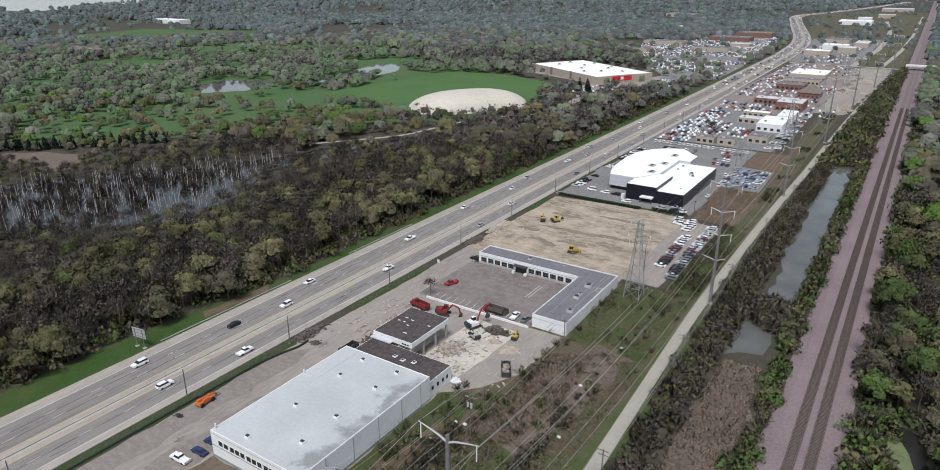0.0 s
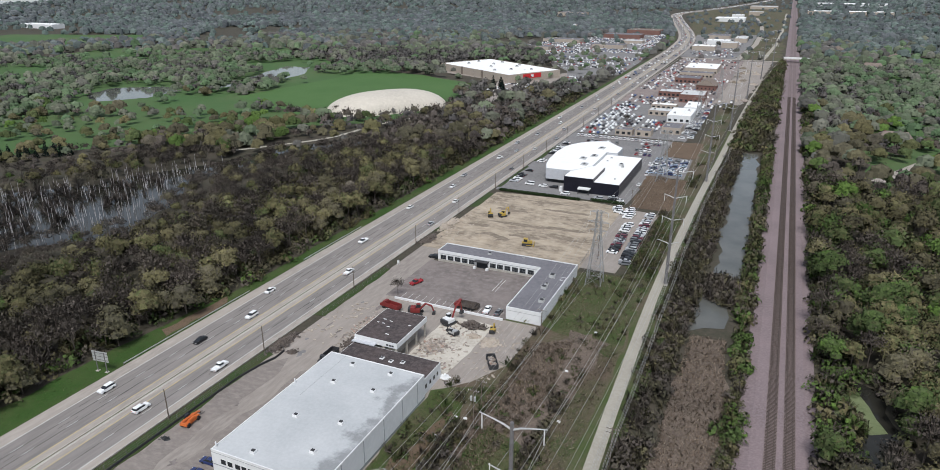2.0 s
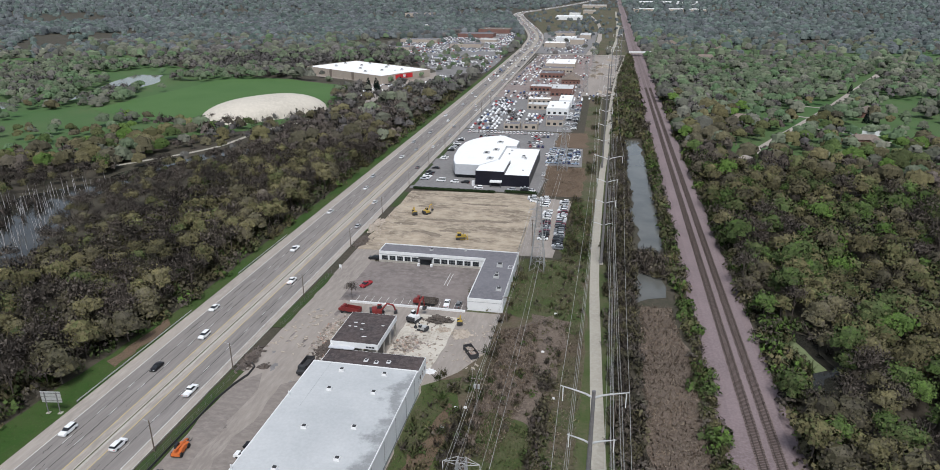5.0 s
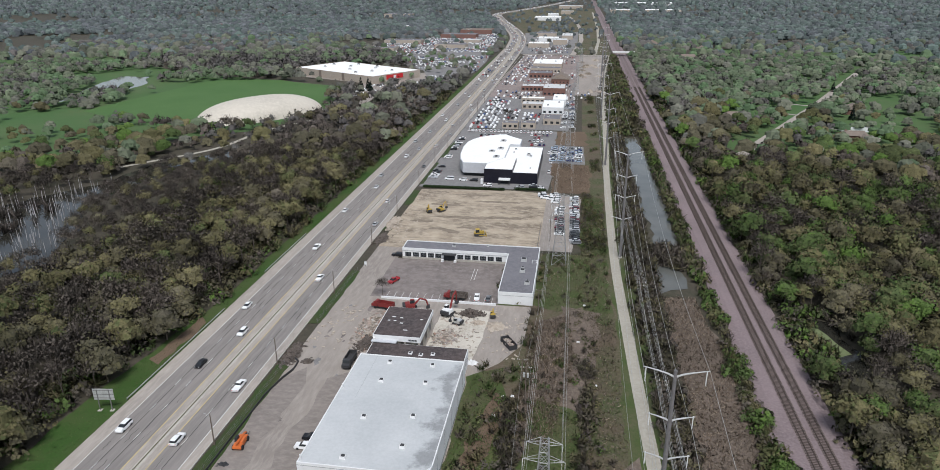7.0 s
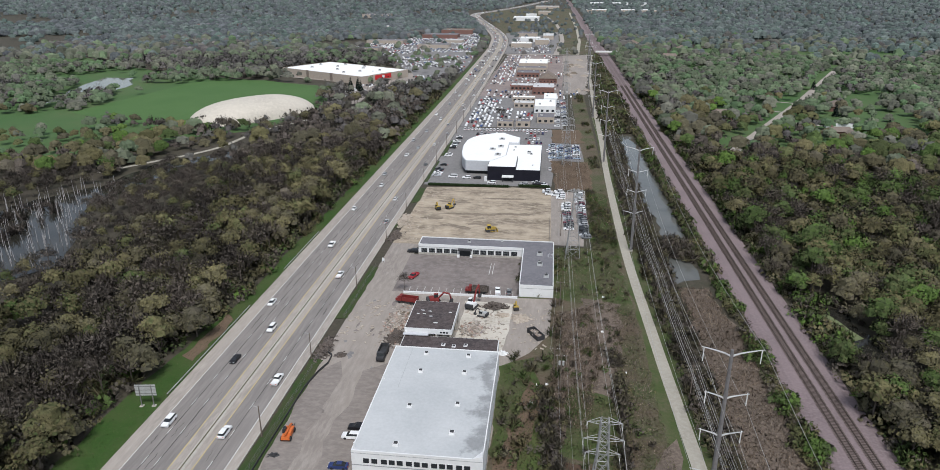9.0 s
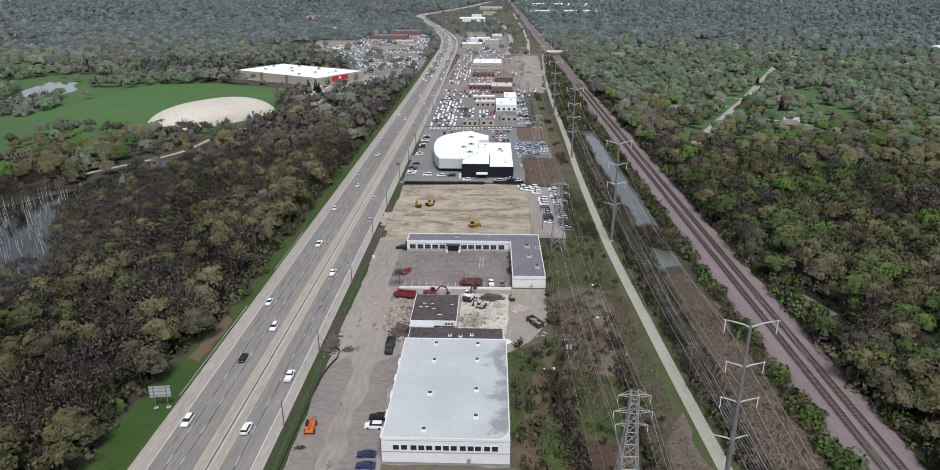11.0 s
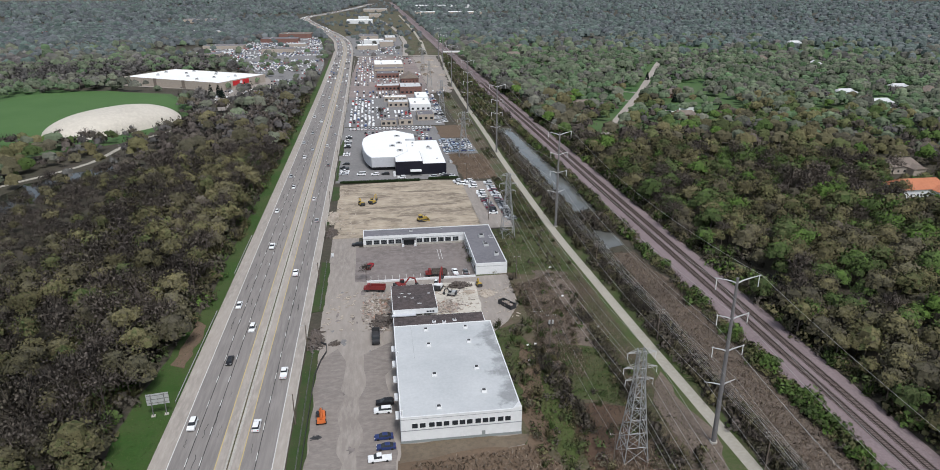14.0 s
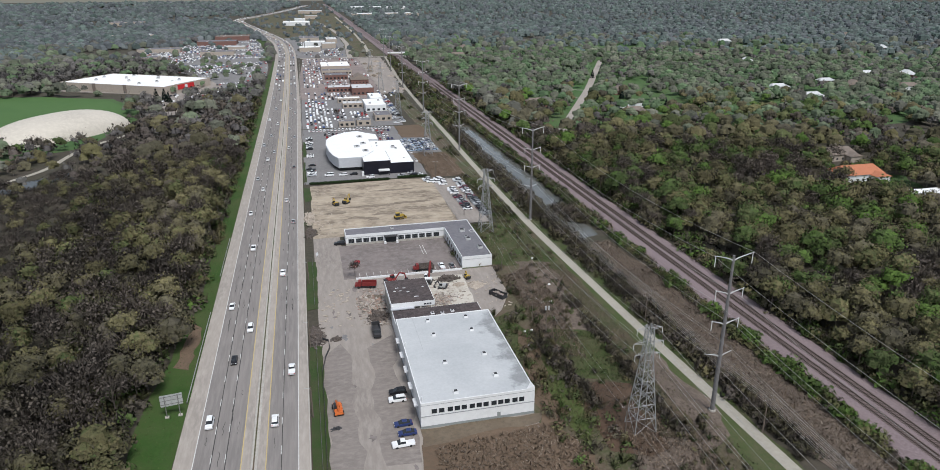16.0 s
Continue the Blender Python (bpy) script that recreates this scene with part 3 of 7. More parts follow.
for i in range(0, len(L.v) - 2, 2):
    a0, b0, b1, a1 = L.v[i], L.v[i + 1], L.v[i + 3], L.v[i + 2]
    c0, d0, d1, c1 = R2.v[i], R2.v[i + 1], R2.v[i + 3], R2.v[i + 2]
    g.add([a0, b0, b1, a1], [(0, 1, 2, 3)])
    g.add([c0, a0, a1, c1], [(0, 1, 2, 3)])
    g.add([b0, d0, d1, b1], [(0, 1, 2, 3)])
part("median_kerb", g, M_conc, road, "raised concrete median kerb")
DASH = geo_mesh("lane_dash", Geo().box(-0.08, -1.6, 0, 0.08, 1.6, 0.006), M_white)
for off in (-7.7, -4.4, 8.42):
    for y in range(30, 620, 12):
        ob = new("lane_dash", DASH)
        ob.location, ob.parent = (-166.6 + off + random.uniform(-0.02, 0.02), y + random.uniform(-0.3, 0.3), 0.208), road

for i in range(120):
    lane = random.choice((-9.6, -7.5, -5.9, -4.2, -2.4, 6.8, 8.55, 10.6))
    y = random.uniform(40, 480)
    ln, w = random.uniform(1.5, 7), random.uniform(0.06, 0.2)
    pts = [(-166.6 + lane + random.uniform(-0.25, 0.25), y + ln * k / 4) for k in range(5)]
    part("crack", ribbon(pts, -w / 2, w / 2, 0.2075), M_tar, road)
# kerb of the east side
part("kerb", Geo().box(-151.5, -120, 0, -151.2, 990, 0.34), M_conc, road, "concrete kerb")

# side road crossing at the north
X = [(-150, 1012), (-60, 1012), (20, 1010), (200, 1000)]
single("road", ribbon(X, -5, 5, 0.3), M_should, "pale side road crossing the railway on a low bridge", "road", "structure")
br = thing("bridge", "pale concrete road bridge over the railway", "bridge")
part("deck", Geo().box(-18, 1004, 4.5, 14, 1016, 5.6), M_conc, br)
for yy in (1004.0, 1015.6):
    part("parapet", Geo().box(-18, yy, 5.6, 14, yy + 0.4, 6.6), M_wallw, br)
for xx in (-18, 12.5):
    part("abutment", Geo().box(xx, 1004, -0.1, xx + 1.5, 1016, 4.5), M_conc, br)

# residential street in the eastern wood
st = single("road", ribbon(STREET, -3.6, 3.6, 0.15), M_should, "pale straight residential street among trees", "street", "structure")
for poly in ([(112, 505), (176, 470), (245, 600), (195, 640), (150, 570)], [(60, 470), (95, 470), (120, 560), (100, 560)], [(170, 690), (200, 680), (260, 800), (240, 830)], [(132, 252), (178, 226), (190, 250), (150, 275)]):
    sheet("lawn", poly, 0.05, M_golf, "green lawn round a house", "lawn", rag=3)
for a, b in (((84, 492), (150, 478)), ((100, 522), (142, 500)), ((120, 560), (95, 575)), ((140, 610), (118, 622))):
    single("driveway", ribbon([a, b], -1.8, 1.8, 0.2), M_should, "pale concrete driveway", "driveway", "structure")

# ---- path ----
PATH = smooth_line([(-42, 20), (-43.4, 57), (-45.7, 112), (-47.2, 156), (-49, 231), (-48, 348), (-46, 417), (-44.5, 500), (-42, 617), (-37, 761), (-25, 965), (-22, 1018)], 12)
single("path", ribbon(PATH, -1.75, 1.75, 0.09), M_trail, "pale crushed-stone path through the grass", "path", "structure")

# ---- railway ----
RB = Geo().prism([(-16.0, -300), (2.6, -300), (2.6, 4000), (-16.0, 4000)], -0.05, 0.75, [(-12.6, -300), (-0.4, -300), (-0.4, 4000), (-12.6, 4000)])
rw = tagged(new("railway", geo_mesh("railway", RB, M_ballast)), "double railway track on pinkish-brown ballast", "railway", "", "structure")
TIE = geo_mesh("tie", Geo().box(-1.3, -0.12, 0, 1.3, 0.12, 0.16), M_tie)
far_ties = Geo()
for cx in (-8.1, -3.85):
    part("track_bed", Geo().prism([(cx - 1.5, -300), (cx + 1.5, -300), (cx + 1.5, 4000), (cx - 1.5, 4000)], 0.75, 0.79), M_bed, rw, "dark oily track bed")
    for s in (-0.75, 0.75):
        part("rail", Geo().box(cx + s - 0.07, -300, 0.93, cx + s + 0.07, 4000, 1.08), M_rail, rw)
    y, k = 20.0, 0
    while y < 700:
        if 60 < y < 150:
            ob = new("tie", TIE)
            ob.location, ob.parent = (cx + random.uniform(-0.06, 0.06), y, 0.78), rw
        else:
            far_ties.box(cx - 1.3 + random.uniform(-0.06, 0.06), y - 0.12, 0.78, cx + 1.3, y + 0.12, 0.94)
        y += 0.62
tagged(part("tie_row", far_ties, M_tie, rw), kind="stuff")


# ---- trees ----
RNG = np.random.default_rng(7)


def clumps(n, lobes, size, flat=0.6):
    """n four-cornered leaf clumps spread over the given lobes (x, y, z, r)."""
    lob = np.array(lobes, dtype=float)
    w = lob[:, 3] ** 2
    idx = RNG.choice(len(lob), n, p=w / w.sum())
    d = RNG.normal(size=(n, 3))
    d[:, 2] = np.abs(d[:, 2]) * 0.9 - 0.25
    d /= np.linalg.norm(d, axis=1)[:, None]
    c = lob[idx, :3] + d * (lob[idx, 3] * RNG.uniform(0.76, 1.2, n))[:, None]
    nrm = d + RNG.normal(size=(n, 3)) * flat
    nrm /= np.linalg.norm(nrm, axis=1)[:, None]
    u = np.cross(nrm, RNG.normal(size=(n, 3)))
    u /= np.linalg.norm(u, axis=1)[:, None]
    v = np.cross(nrm, u)
    s = size * RNG.uniform(0.6, 1.4, n)[:, None]
    k = RNG.uniform(0.55, 1.0, n)[:, None]
    a, b = u * s, v * s * k
    q = np.stack([c - a - 0.4 * b, c + 0.3 * a - b, c + a + 0.5 * b, c - 0.4 * a + b], axis=1)
    up = np.where(nrm[:, 2:] < 0, -nrm, nrm)
    return faced(q, d * 0.8 + up * 0.35 + np.array([0, 0, 0.25]))


def twigs(n, lobes, length):
    """Thin bare twigs pointing up and out."""
    lob = np.array(lobes, dtype=float)
    w = lob[:, 3] ** 2
    idx = RNG.choice(len(lob), n, p=w / w.sum())
    d = RNG.normal(size=(n, 3))
    d[:, 2] = np.abs(d[:, 2])
    d /= np.linalg.norm(d, axis=1)[:, None]
    c = lob[idx, :3] + d * (lob[idx, 3] * RNG.uniform(0.35, 0.9, n))[:, None]
    ax = d + RNG.normal(size=(n, 3)) * 0.45 + np.array([0, 0, 0.5])
    ax /= np.linalg.norm(ax, axis=1)[:, None]
    u = np.cross(ax, RNG.normal(size=(n, 3)))
    u /= np.linalg.norm(u, axis=1)[:, None]
    s = length * RNG.uniform(0.6, 1.3, n)[:, None]
    w0 = 0.1
    q = np.stack([c - ax * s - u * w0 * s, c - ax * s * 0.6 + u * w0 * s, c + ax * s + u * 0.04 * s, c + ax * s - u * 0.04 * s], axis=1)
    return faced(q, d * 0.7 + np.array([0, 0, 0.4]))


def domes(lobes, seg, rings, k=0.8):
    """Rounded inner masses of a crown, ring by ring."""
    out = []
    for x, y, z, r in lobes:
        a0 = RNG.uniform(0, 6.28)
        el = [math.pi / 2 * (1.18 * j / rings - 0.18) for j in range(rings + 1)]
        P = [[(x + k * r * math.cos(e) * math.cos(a0 + 6.2832 * i / seg) * RNG.uniform(0.8, 1.2), y + k * r * math.cos(e) * math.sin(a0 + 6.2832 * i / seg) * RNG.uniform(0.86, 1.12),
               z + k * r * math.sin(e) * RNG.uniform(0.9, 1.08)) for i in range(seg)] for e in el]
        for j in range(rings):
            for i in range(seg):
                am, em = a0 + 6.2832 * (i + 0.5) / seg, 0.5 * (el[j] + el[j + 1])
                out.append((P[j][i], P[j][(i + 1) % seg], P[j + 1][(i + 1) % seg], P[j + 1][i], (math.cos(em) * math.cos(am), math.cos(em) * math.sin(am), math.sin(em) + 0.2)))
    return np.array(out)


def crown_lobes(h, r, k):
    """Overlapping round masses of an uneven crown."""
    out = [(0, 0, h - r * 0.95, r * 0.8)]
    for i in range(k):
        a = 2 * math.pi * (i + RNG.uniform(-0.3, 0.3)) / k
        rr = r * RNG.uniform(0.38, 0.58)
        q = r * RNG.uniform(0.45, 0.68)
        out.append((math.cos(a) * q, math.sin(a) * q, h - r * RNG.uniform(0.7, 1.5), rr))
    return out


def trunk_geo(h, r, lobes):
    g = Geo().bar((0, 0, -0.2), (0.1, 0.05, h * 0.45), r, r * 0.7, 6)
    g.bar((0.1, 0.05, h * 0.45), (0, 0, h * 0.86), r * 0.7, r * 0.18, 5)
    for x, y, z, q in lobes[1:]:
        g.bar((0.05, 0.03, h * RNG.uniform(0.3, 0.5)), (x, y, z + q * 0.4), r * 0.42, r * 0.1, 4)
    return g


FLAVOURS = []   # near templates: (height, radius, lobes, quads, tint)
for kind, cnt in (("bare", 4), ("olive", 5), ("green", 3)):
    for i in range(cnt):
        r = RNG.uniform(4.2, 6.4)
        h = RNG.uniform(11, 17)
        lob = crown_lobes(h, r, 6)
        def leaves(m, z):
            if kind == "bare":
                q = np.concatenate([twigs(int(260 * m), lob, 1.2 * z), clumps(int(230 * m), lob, 0.34 * z)])
                return q, RNG.uniform(0.02, 0.2, len(q))
            if kind == "olive":
                na, nb = int(400 * m), int(50 * m)
                core = domes(lob, 6, 2, 0.72) if m == 1 else domes(lob[:4], 5, 2, 0.72)
                q = np.concatenate([clumps(na, lob, 0.4 * z), core, twigs(nb, lob, 1.2 * z)])
                return q, np.concatenate([np.clip(RNG.normal(tone, 0.05, na + len(core)), 0.3, 0.92), np.full(nb, 0.1)])
            q = np.concatenate([clumps(int(420 * m), lob, 0.42 * z), domes(lob, 6, 2, 0.72) if m == 1 else domes(lob[:4], 5, 2, 0.72)])
            return q, np.clip(RNG.normal(tone, 0.04, len(q)), 0.6, 0.93)
        tone = RNG.uniform(0.36, 0.66) if kind == "olive" else RNG.uniform(0.72, 0.88)
        q, tint = leaves(1.0, 1.0)
        q2, tint2 = leaves(0.7, 1.15)
        FLAVOURS.append((kind, h, r, lob, q, tint, q2, tint2))
KINDS = {k: [f for f in FLAVOURS if f[0] == k] for k in ("bare", "olive", "green")}
MID = {}
FAR = {}
for k in KINDS:
    for i in range(8):
        L = crown_lobes(RNG.uniform(11, 16), RNG.uniform(5.2, 7.2), 5)
        if k == "bare":
            MID.setdefault(k, []).append(np.concatenate([domes(L[:3], 5, 2, 0.6), twigs(30, L, 2.2), clumps(30, L, 0.8)]))
        else:
            MID.setdefault(k, []).append(np.concatenate([domes(L, 6, 2, 0.95), clumps(20, L, 0.8)]))
        L = crown_lobes(RNG.uniform(10, 14), RNG.uniform(6.5, 9), 2)
        FAR.setdefault(k, []).append(np.concatenate([domes(L, 5, 2, 1.05)]))



def blob(x, y, s=0.01, o=0.0):
    return noise.noise((x * s + o, y * s - o, 0.3 + o))


def road_x(y):
    if y < 700:
        return -166.8
    for (xa, ya), (xb, yb) in zip(CENTRE, CENTRE[1:]):
        if ya <= y <= yb:
            return xa + (xb - xa) * (y - ya) / (yb - ya)
    return -120.0


def street_gap(x, y):
    for (xa, ya), (xb, yb) in zip(STREET, STREET[1:]):
        if ya - 10 <= y <= yb:
            return abs(x - (xa + (xb - xa) * (y - ya) / (yb - ya)))
    return 99.0


STOREZ = [(-425, 765), (-400, 715), (-290, 640), (-262, 548), (-250, 560), (-255, 640), (-200, 680), (-200, 765), (-250, 815), (-365, 850)]
LAWNS = [[(112, 505), (176, 470), (240, 600), (195, 635), (150, 570)], [(134, 254), (176, 230), (186, 250), (150, 272)]]
HOME = [(336, 564), (416, 591), (420, 554), (505, 633), (546, 613), (469, 534), (327, 503), (451, 787), (417, 858), (626, 1114), (795, 917), (962, 1192), (162, 577), (126, 470), (55, 1188), (120, 1092), (84, 979), (60, 532), (238, 745), (290, 730), (620, 760), (700, 700)]
HOUSES = [(155, 249, 18), (178, 294, 15), (162, 212, 14), (140, 503, 13)] + [(x, y, 13) for x, y in HOME]


LAKE = [(-4800, 1200), (-2300, 1080), (-2650, 1600), (-3000, 2300), (-4800, 4000)]
OPEN = [(-500, 212), (-430, 290), (-352, 402), (-392, 436), (-480, 400), (-560, 330), (-580, 260)]
FAIRWAY = [(-1330, 640), (-1180, 660), (-1040, 880), (-1160, 980), (-1400, 880)]


def cover(x, y):
    """What grows at a place: None, or the kind of tree and its size."""
    u = RNG.random()
    if x > 3.5:                                   # eastern wood
        if 6 < x < 21 and 138 < y < 184:
            return None
        if street_gap(x, y) < 10 or (988 < y < 1024):
            return None
        for L in LAWNS:
            if inside(L, x, y):
                return ("olive" if u < 0.15 else "green", RNG.uniform(0.6, 0.9)) if u < 0.24 else None
        for hx, hy, hr in HOUSES:
            if abs(x - hx) < hr and -2.1 * hr < y - hy < hr:
                return None
        b = blob(x, y, 0.016) + 0.5 * blob(x, y, 0.05, 3)
        if y > 400 and 34 < x < 700 and y < 1150:
            if u < 0.08 or blob(x, y, 0.02, 9) > 0.34:
                return None
            return ("green" if u < 0.6 else "olive" if u < 0.9 else "bare", RNG.uniform(0.7, 1.0))
        if x > 60 and y > 300 and blob(x, y, 0.012, 9) > 0.33:
            return None
        k = "olive" if b > 0.1 else ("bare" if b < -0.08 and u < 0.75 else ("green" if u < 0.45 else "olive"))
        if u < 0.2:
            k = "green"
        return (k, RNG.uniform(0.6, 1.15))
    if x > -19:
        return None
    if x > -60 and y < 1000:
        return None
    xr = road_x(y)
    if x > xr - 23.5:
        if y < 1015 or x < xr + 24:
            return None
        if inside(RETAIL, x, y):
            return None
        return ("bare" if u < 0.1 else "olive", 0.6) if u < 0.2 else None
    # west of the highway
    if inside(LAKE, x, y) or inside(FAIRWAY, x, y) or (-260 < x < -205 and 1060 < y < 1360):
        return None
    if inside(POND, x, y) or inside(POND2, x, y) or inside(POND3, x, y) or inside(SAND, x, y):
        return None
    if inside(RETAIL, x, y) or inside(STOREZ, x, y):
        return ("green" if u < 0.05 else "olive", 0.65) if u < 0.1 else None
    if inside(FIELD, x, y):
        return None
    du, dv = x + 327, y - 500                     # open ground round the dome
    if ((du * 0.54 + dv * 0.84) / 70) ** 2 + ((du * 0.84 - dv * 0.54) / 52) ** 2 < 1:
        return ("bare", 0.6) if u < 0.22 else None
    if inside(OPEN, x, y):
        return ("green" if u < 0.22 else "olive", RNG.uniform(0.5, 0.75)) if u < 0.4 else None
    if inside(GOLF, x, y):
        b = blob(x, y, 0.011, 2) + 0.45 * blob(x, y, 0.035, 5)
        if b < -0.2:
            return ("green", 0.7) if u < 0.05 else None
        return ("green" if u < 0.55 else ("olive" if u < 0.8 else "bare"), RNG.uniform(0.6, 0.95))
    if x > -330 and y < 640:
        if y < 165 and x > -187 - max(0, min(6, (150 - y) * 0.2)):
            return None
        for tx, ty in TRACK:
            if math.hypot(x - tx, y - ty) < 7:
                return None
        b = blob(x, y, 0.012, 1) + 0.5 * blob(x, y, 0.04, 4)
        nearp = x < -262 or y > 400
        if b > -0.05 and not nearp:
            k = "olive" if u < 0.62 else "bare"
        else:
            k = "bare" if u < 0.72 else "olive"
        return (k, RNG.uniform(0.5, 0.75) if x < -255 and y < 390 else RNG.uniform(0.75, 1.1))
    if x < -330 and y < 300:
        return ("bare" if u < 0.6 else "olive", RNG.uniform(0.4, 0.58) if x < -380 else RNG.uniform(0.55, 0.8))
    if blob(x, y, 0.0035, 7) > 0.28 and y > 500:
        return ("green", 0.8) if u < 0.12 else None
    b = blob(x, y, 0.008, 1)
    k = "bare" if u < 0.45 - b else ("olive" if u < 0.8 else "green")
    return (k, RNG.uniform(0.75, 1.1))


def in_swept_wedge(x, y, margin=0.0):
    """Whether a place lies in the wedge that the camera sweeps; woods are sown only there."""
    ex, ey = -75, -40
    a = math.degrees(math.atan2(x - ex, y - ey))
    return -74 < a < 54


near_q, near_t, mid_q, mid_t, far_q, far_t = [], [], [], [], [], []
near_s, mid_s, far_s = [], [], []
woods_trunks = Geo()
singles = []
TREE_ROOTS = {}


def lay(q, x, y, s, a):
    c, d = math.cos(a), math.sin(a)
    o = np.empty_like(q)
    o[..., 0] = q[..., 0] * c - q[..., 1] * d
    o[..., 1] = q[..., 0] * d + q[..., 1] * c
    o[..., 2] = q[..., 2]
    o[:, :4] = o[:, :4] * s + np.array([x, y, 0.0])
    return o


def tree_thing(f, i, x, y, s, a):
    kind, h, r, lob, q, tint = f[:6]
    if i not in TREE_ROOTS:
        lab = {"bare": "tall deciduous tree with bare grey-brown twigs", "olive": "deciduous tree in yellowish-olive spring leaf", "green": "round deciduous tree in fresh green leaf"}[kind]
        root = thing("tree", lab, "tree", "trees of the wood")
        part("trunk", trunk_geo(h, 0.26, lob), M_bark, root)
        cr = new("crown", quads_mesh("crown", q, tint, M_leaf, np.full(len(q), RNG.uniform(0.35, 1.0))))
        cr.parent = root
        TREE_ROOTS[i] = root
        root.matrix_basis = pose(x, y, 0, 0, 0, math.degrees(a)) @ Matrix.Scale(s, 4)
    else:
        ob = copy_thing(TREE_ROOTS[i], Matrix.Identity(4))
        ob.matrix_basis = pose(x, y, 0, 0, 0, math.degrees(a)) @ Matrix.Scale(s, 4)


def plant(x, y, kind, s):
    d = math.hypot(x + 80, y + 40)
    a = RNG.uniform(0, 6.28)
    if d < 430:
        i = int(RNG.integers(len(KINDS[kind])))
        f = KINDS[kind][i]
        single_zone = (-208 < x < -184 and y < 330) or (3 < x < 34 and y < 280) or (x > -19 and x < 3)
        if single_zone and len(singles) < 290:
            singles.append(1)
            tree_thing(f, (kind, i), x, y, s, a)
            return
        lod = 4 if d < 265 else 6
        near_q.append(lay(f[lod], x, y, s, a))
        near_t.append(np.clip(f[lod + 1] + RNG.normal() * 0.07, 0, 0.93))
        near_s.append(np.full(len(f[lod]), RNG.uniform(0.15, 1.0)))
        woods_trunks.bar((x, y, -0.2), (x + 0.3, y, f[1] * s * 0.8), 0.25 * s, 0.07 * s, 4)
        if kind == "bare":
            for lx, ly, lz, lr in f[3][1:4]:
                woods_trunks.bar((x, y, f[1] * s * 0.35), (x + lx * s, y + ly * s, (lz + lr * 0.5) * s), 0.12 * s, 0.04 * s, 3)
    elif d < 1050:
        q = MID[kind][int(RNG.integers(8))]
        t0 = {"bare": 0.14, "olive": 0.5, "green": 0.76}[kind]
        # The farther the tree, the likelier it takes the haze-toned mid leaf colour.
        unhazed = RNG.random() < (720 - d) / 290
        for bag, val in zip((near_q, near_t, near_s) if unhazed else (mid_q, mid_t, mid_s),
                            (lay(q, x, y, s, a), np.full(len(q), np.clip(t0 + RNG.normal() * 0.1, 0, 0.92)), np.full(len(q), RNG.uniform(0.25, 1.0)))):
            bag.append(val)
        if kind == "bare":
            woods_trunks.bar((x, y, -0.2), (x + 0.3, y, 9 * s), 0.3 * s, 0.1 * s, 3)
    else:
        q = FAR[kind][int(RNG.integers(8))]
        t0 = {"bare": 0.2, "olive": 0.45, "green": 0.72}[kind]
        # Chance shifts with distance to the still paler haze-toned far leaf.
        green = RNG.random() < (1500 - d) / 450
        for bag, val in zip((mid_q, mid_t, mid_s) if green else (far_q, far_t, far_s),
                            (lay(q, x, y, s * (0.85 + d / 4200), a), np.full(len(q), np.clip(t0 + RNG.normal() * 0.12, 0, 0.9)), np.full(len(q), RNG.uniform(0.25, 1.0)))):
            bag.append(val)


def sow(d0, d1, step):
    n = int(2 * d1 / step)
    for j in range(-3, int(d1 / step) + 1):
        for i in range(-n // 2, n // 2 + 1):
            x = -80 + i * step + RNG.uniform(-0.45, 0.45) * step
            y = -40 + j * step + RNG.uniform(-0.45, 0.45) * step
            d = math.hypot(x + 80, y + 40)
            if d0 <= d < d1 and in_swept_wedge(x, y) and y > 20:
                c = cover(x, y)
                if c:
                    plant(x, y, *c)


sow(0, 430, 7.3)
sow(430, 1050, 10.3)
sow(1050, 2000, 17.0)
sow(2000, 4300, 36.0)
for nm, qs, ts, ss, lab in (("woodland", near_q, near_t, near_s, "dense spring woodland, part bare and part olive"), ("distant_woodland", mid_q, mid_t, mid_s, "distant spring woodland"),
                        ("far_woods", far_q, far_t, far_s, "far woods to the horizon, haze put into their leaf colour")):
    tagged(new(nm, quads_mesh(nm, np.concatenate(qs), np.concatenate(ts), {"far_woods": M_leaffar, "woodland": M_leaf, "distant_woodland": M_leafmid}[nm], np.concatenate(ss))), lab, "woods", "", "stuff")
single("woodland_trunks", woods_trunks, M_bark, "bare trunks of the woodland trees", "trunks", "stuff")



# ---- buildings ----
def windows_row(root, wall, xs, y, z0, z1, w, face=-1, panes=1):
    """Recessed dark panes with frames on a wall that faces south (face -1)."""
    for x in xs:
        fr = part("window_frame", Geo().box(x - w / 2 - 0.08, y + face * 0.05, z0 - 0.08, x + w / 2 + 0.08, y + 0.02, z1 + 0.08), M_wallw, root)
        for k in range(panes):
            a = x - w / 2 + w * k / panes + 0.04
            part("pane", Geo().box(a, y + face * 0.09, z0, a + w / panes - 0.08, y + face * 0.03, z1), M_glass, fr)


def parapet(root, poly, z, h, t, m, name="parapet"):
    """An upstand round the edge of a flat roof."""
    n = len(poly)
    for i in range(n):
        (xa, ya), (xb, yb) = poly[i], poly[(i + 1) % n]
        d = Vector((xb - xa, yb - ya)).normalized()
        r = Vector((-d.y, d.x)) * t
        e = d * t
        part(name, Geo().prism([(xa, ya), (xb - e.x, yb - e.y), (xb - e.x + r.x, yb - e.y + r.y), (xa + r.x, ya + r.y)], z, z + h), m, root)


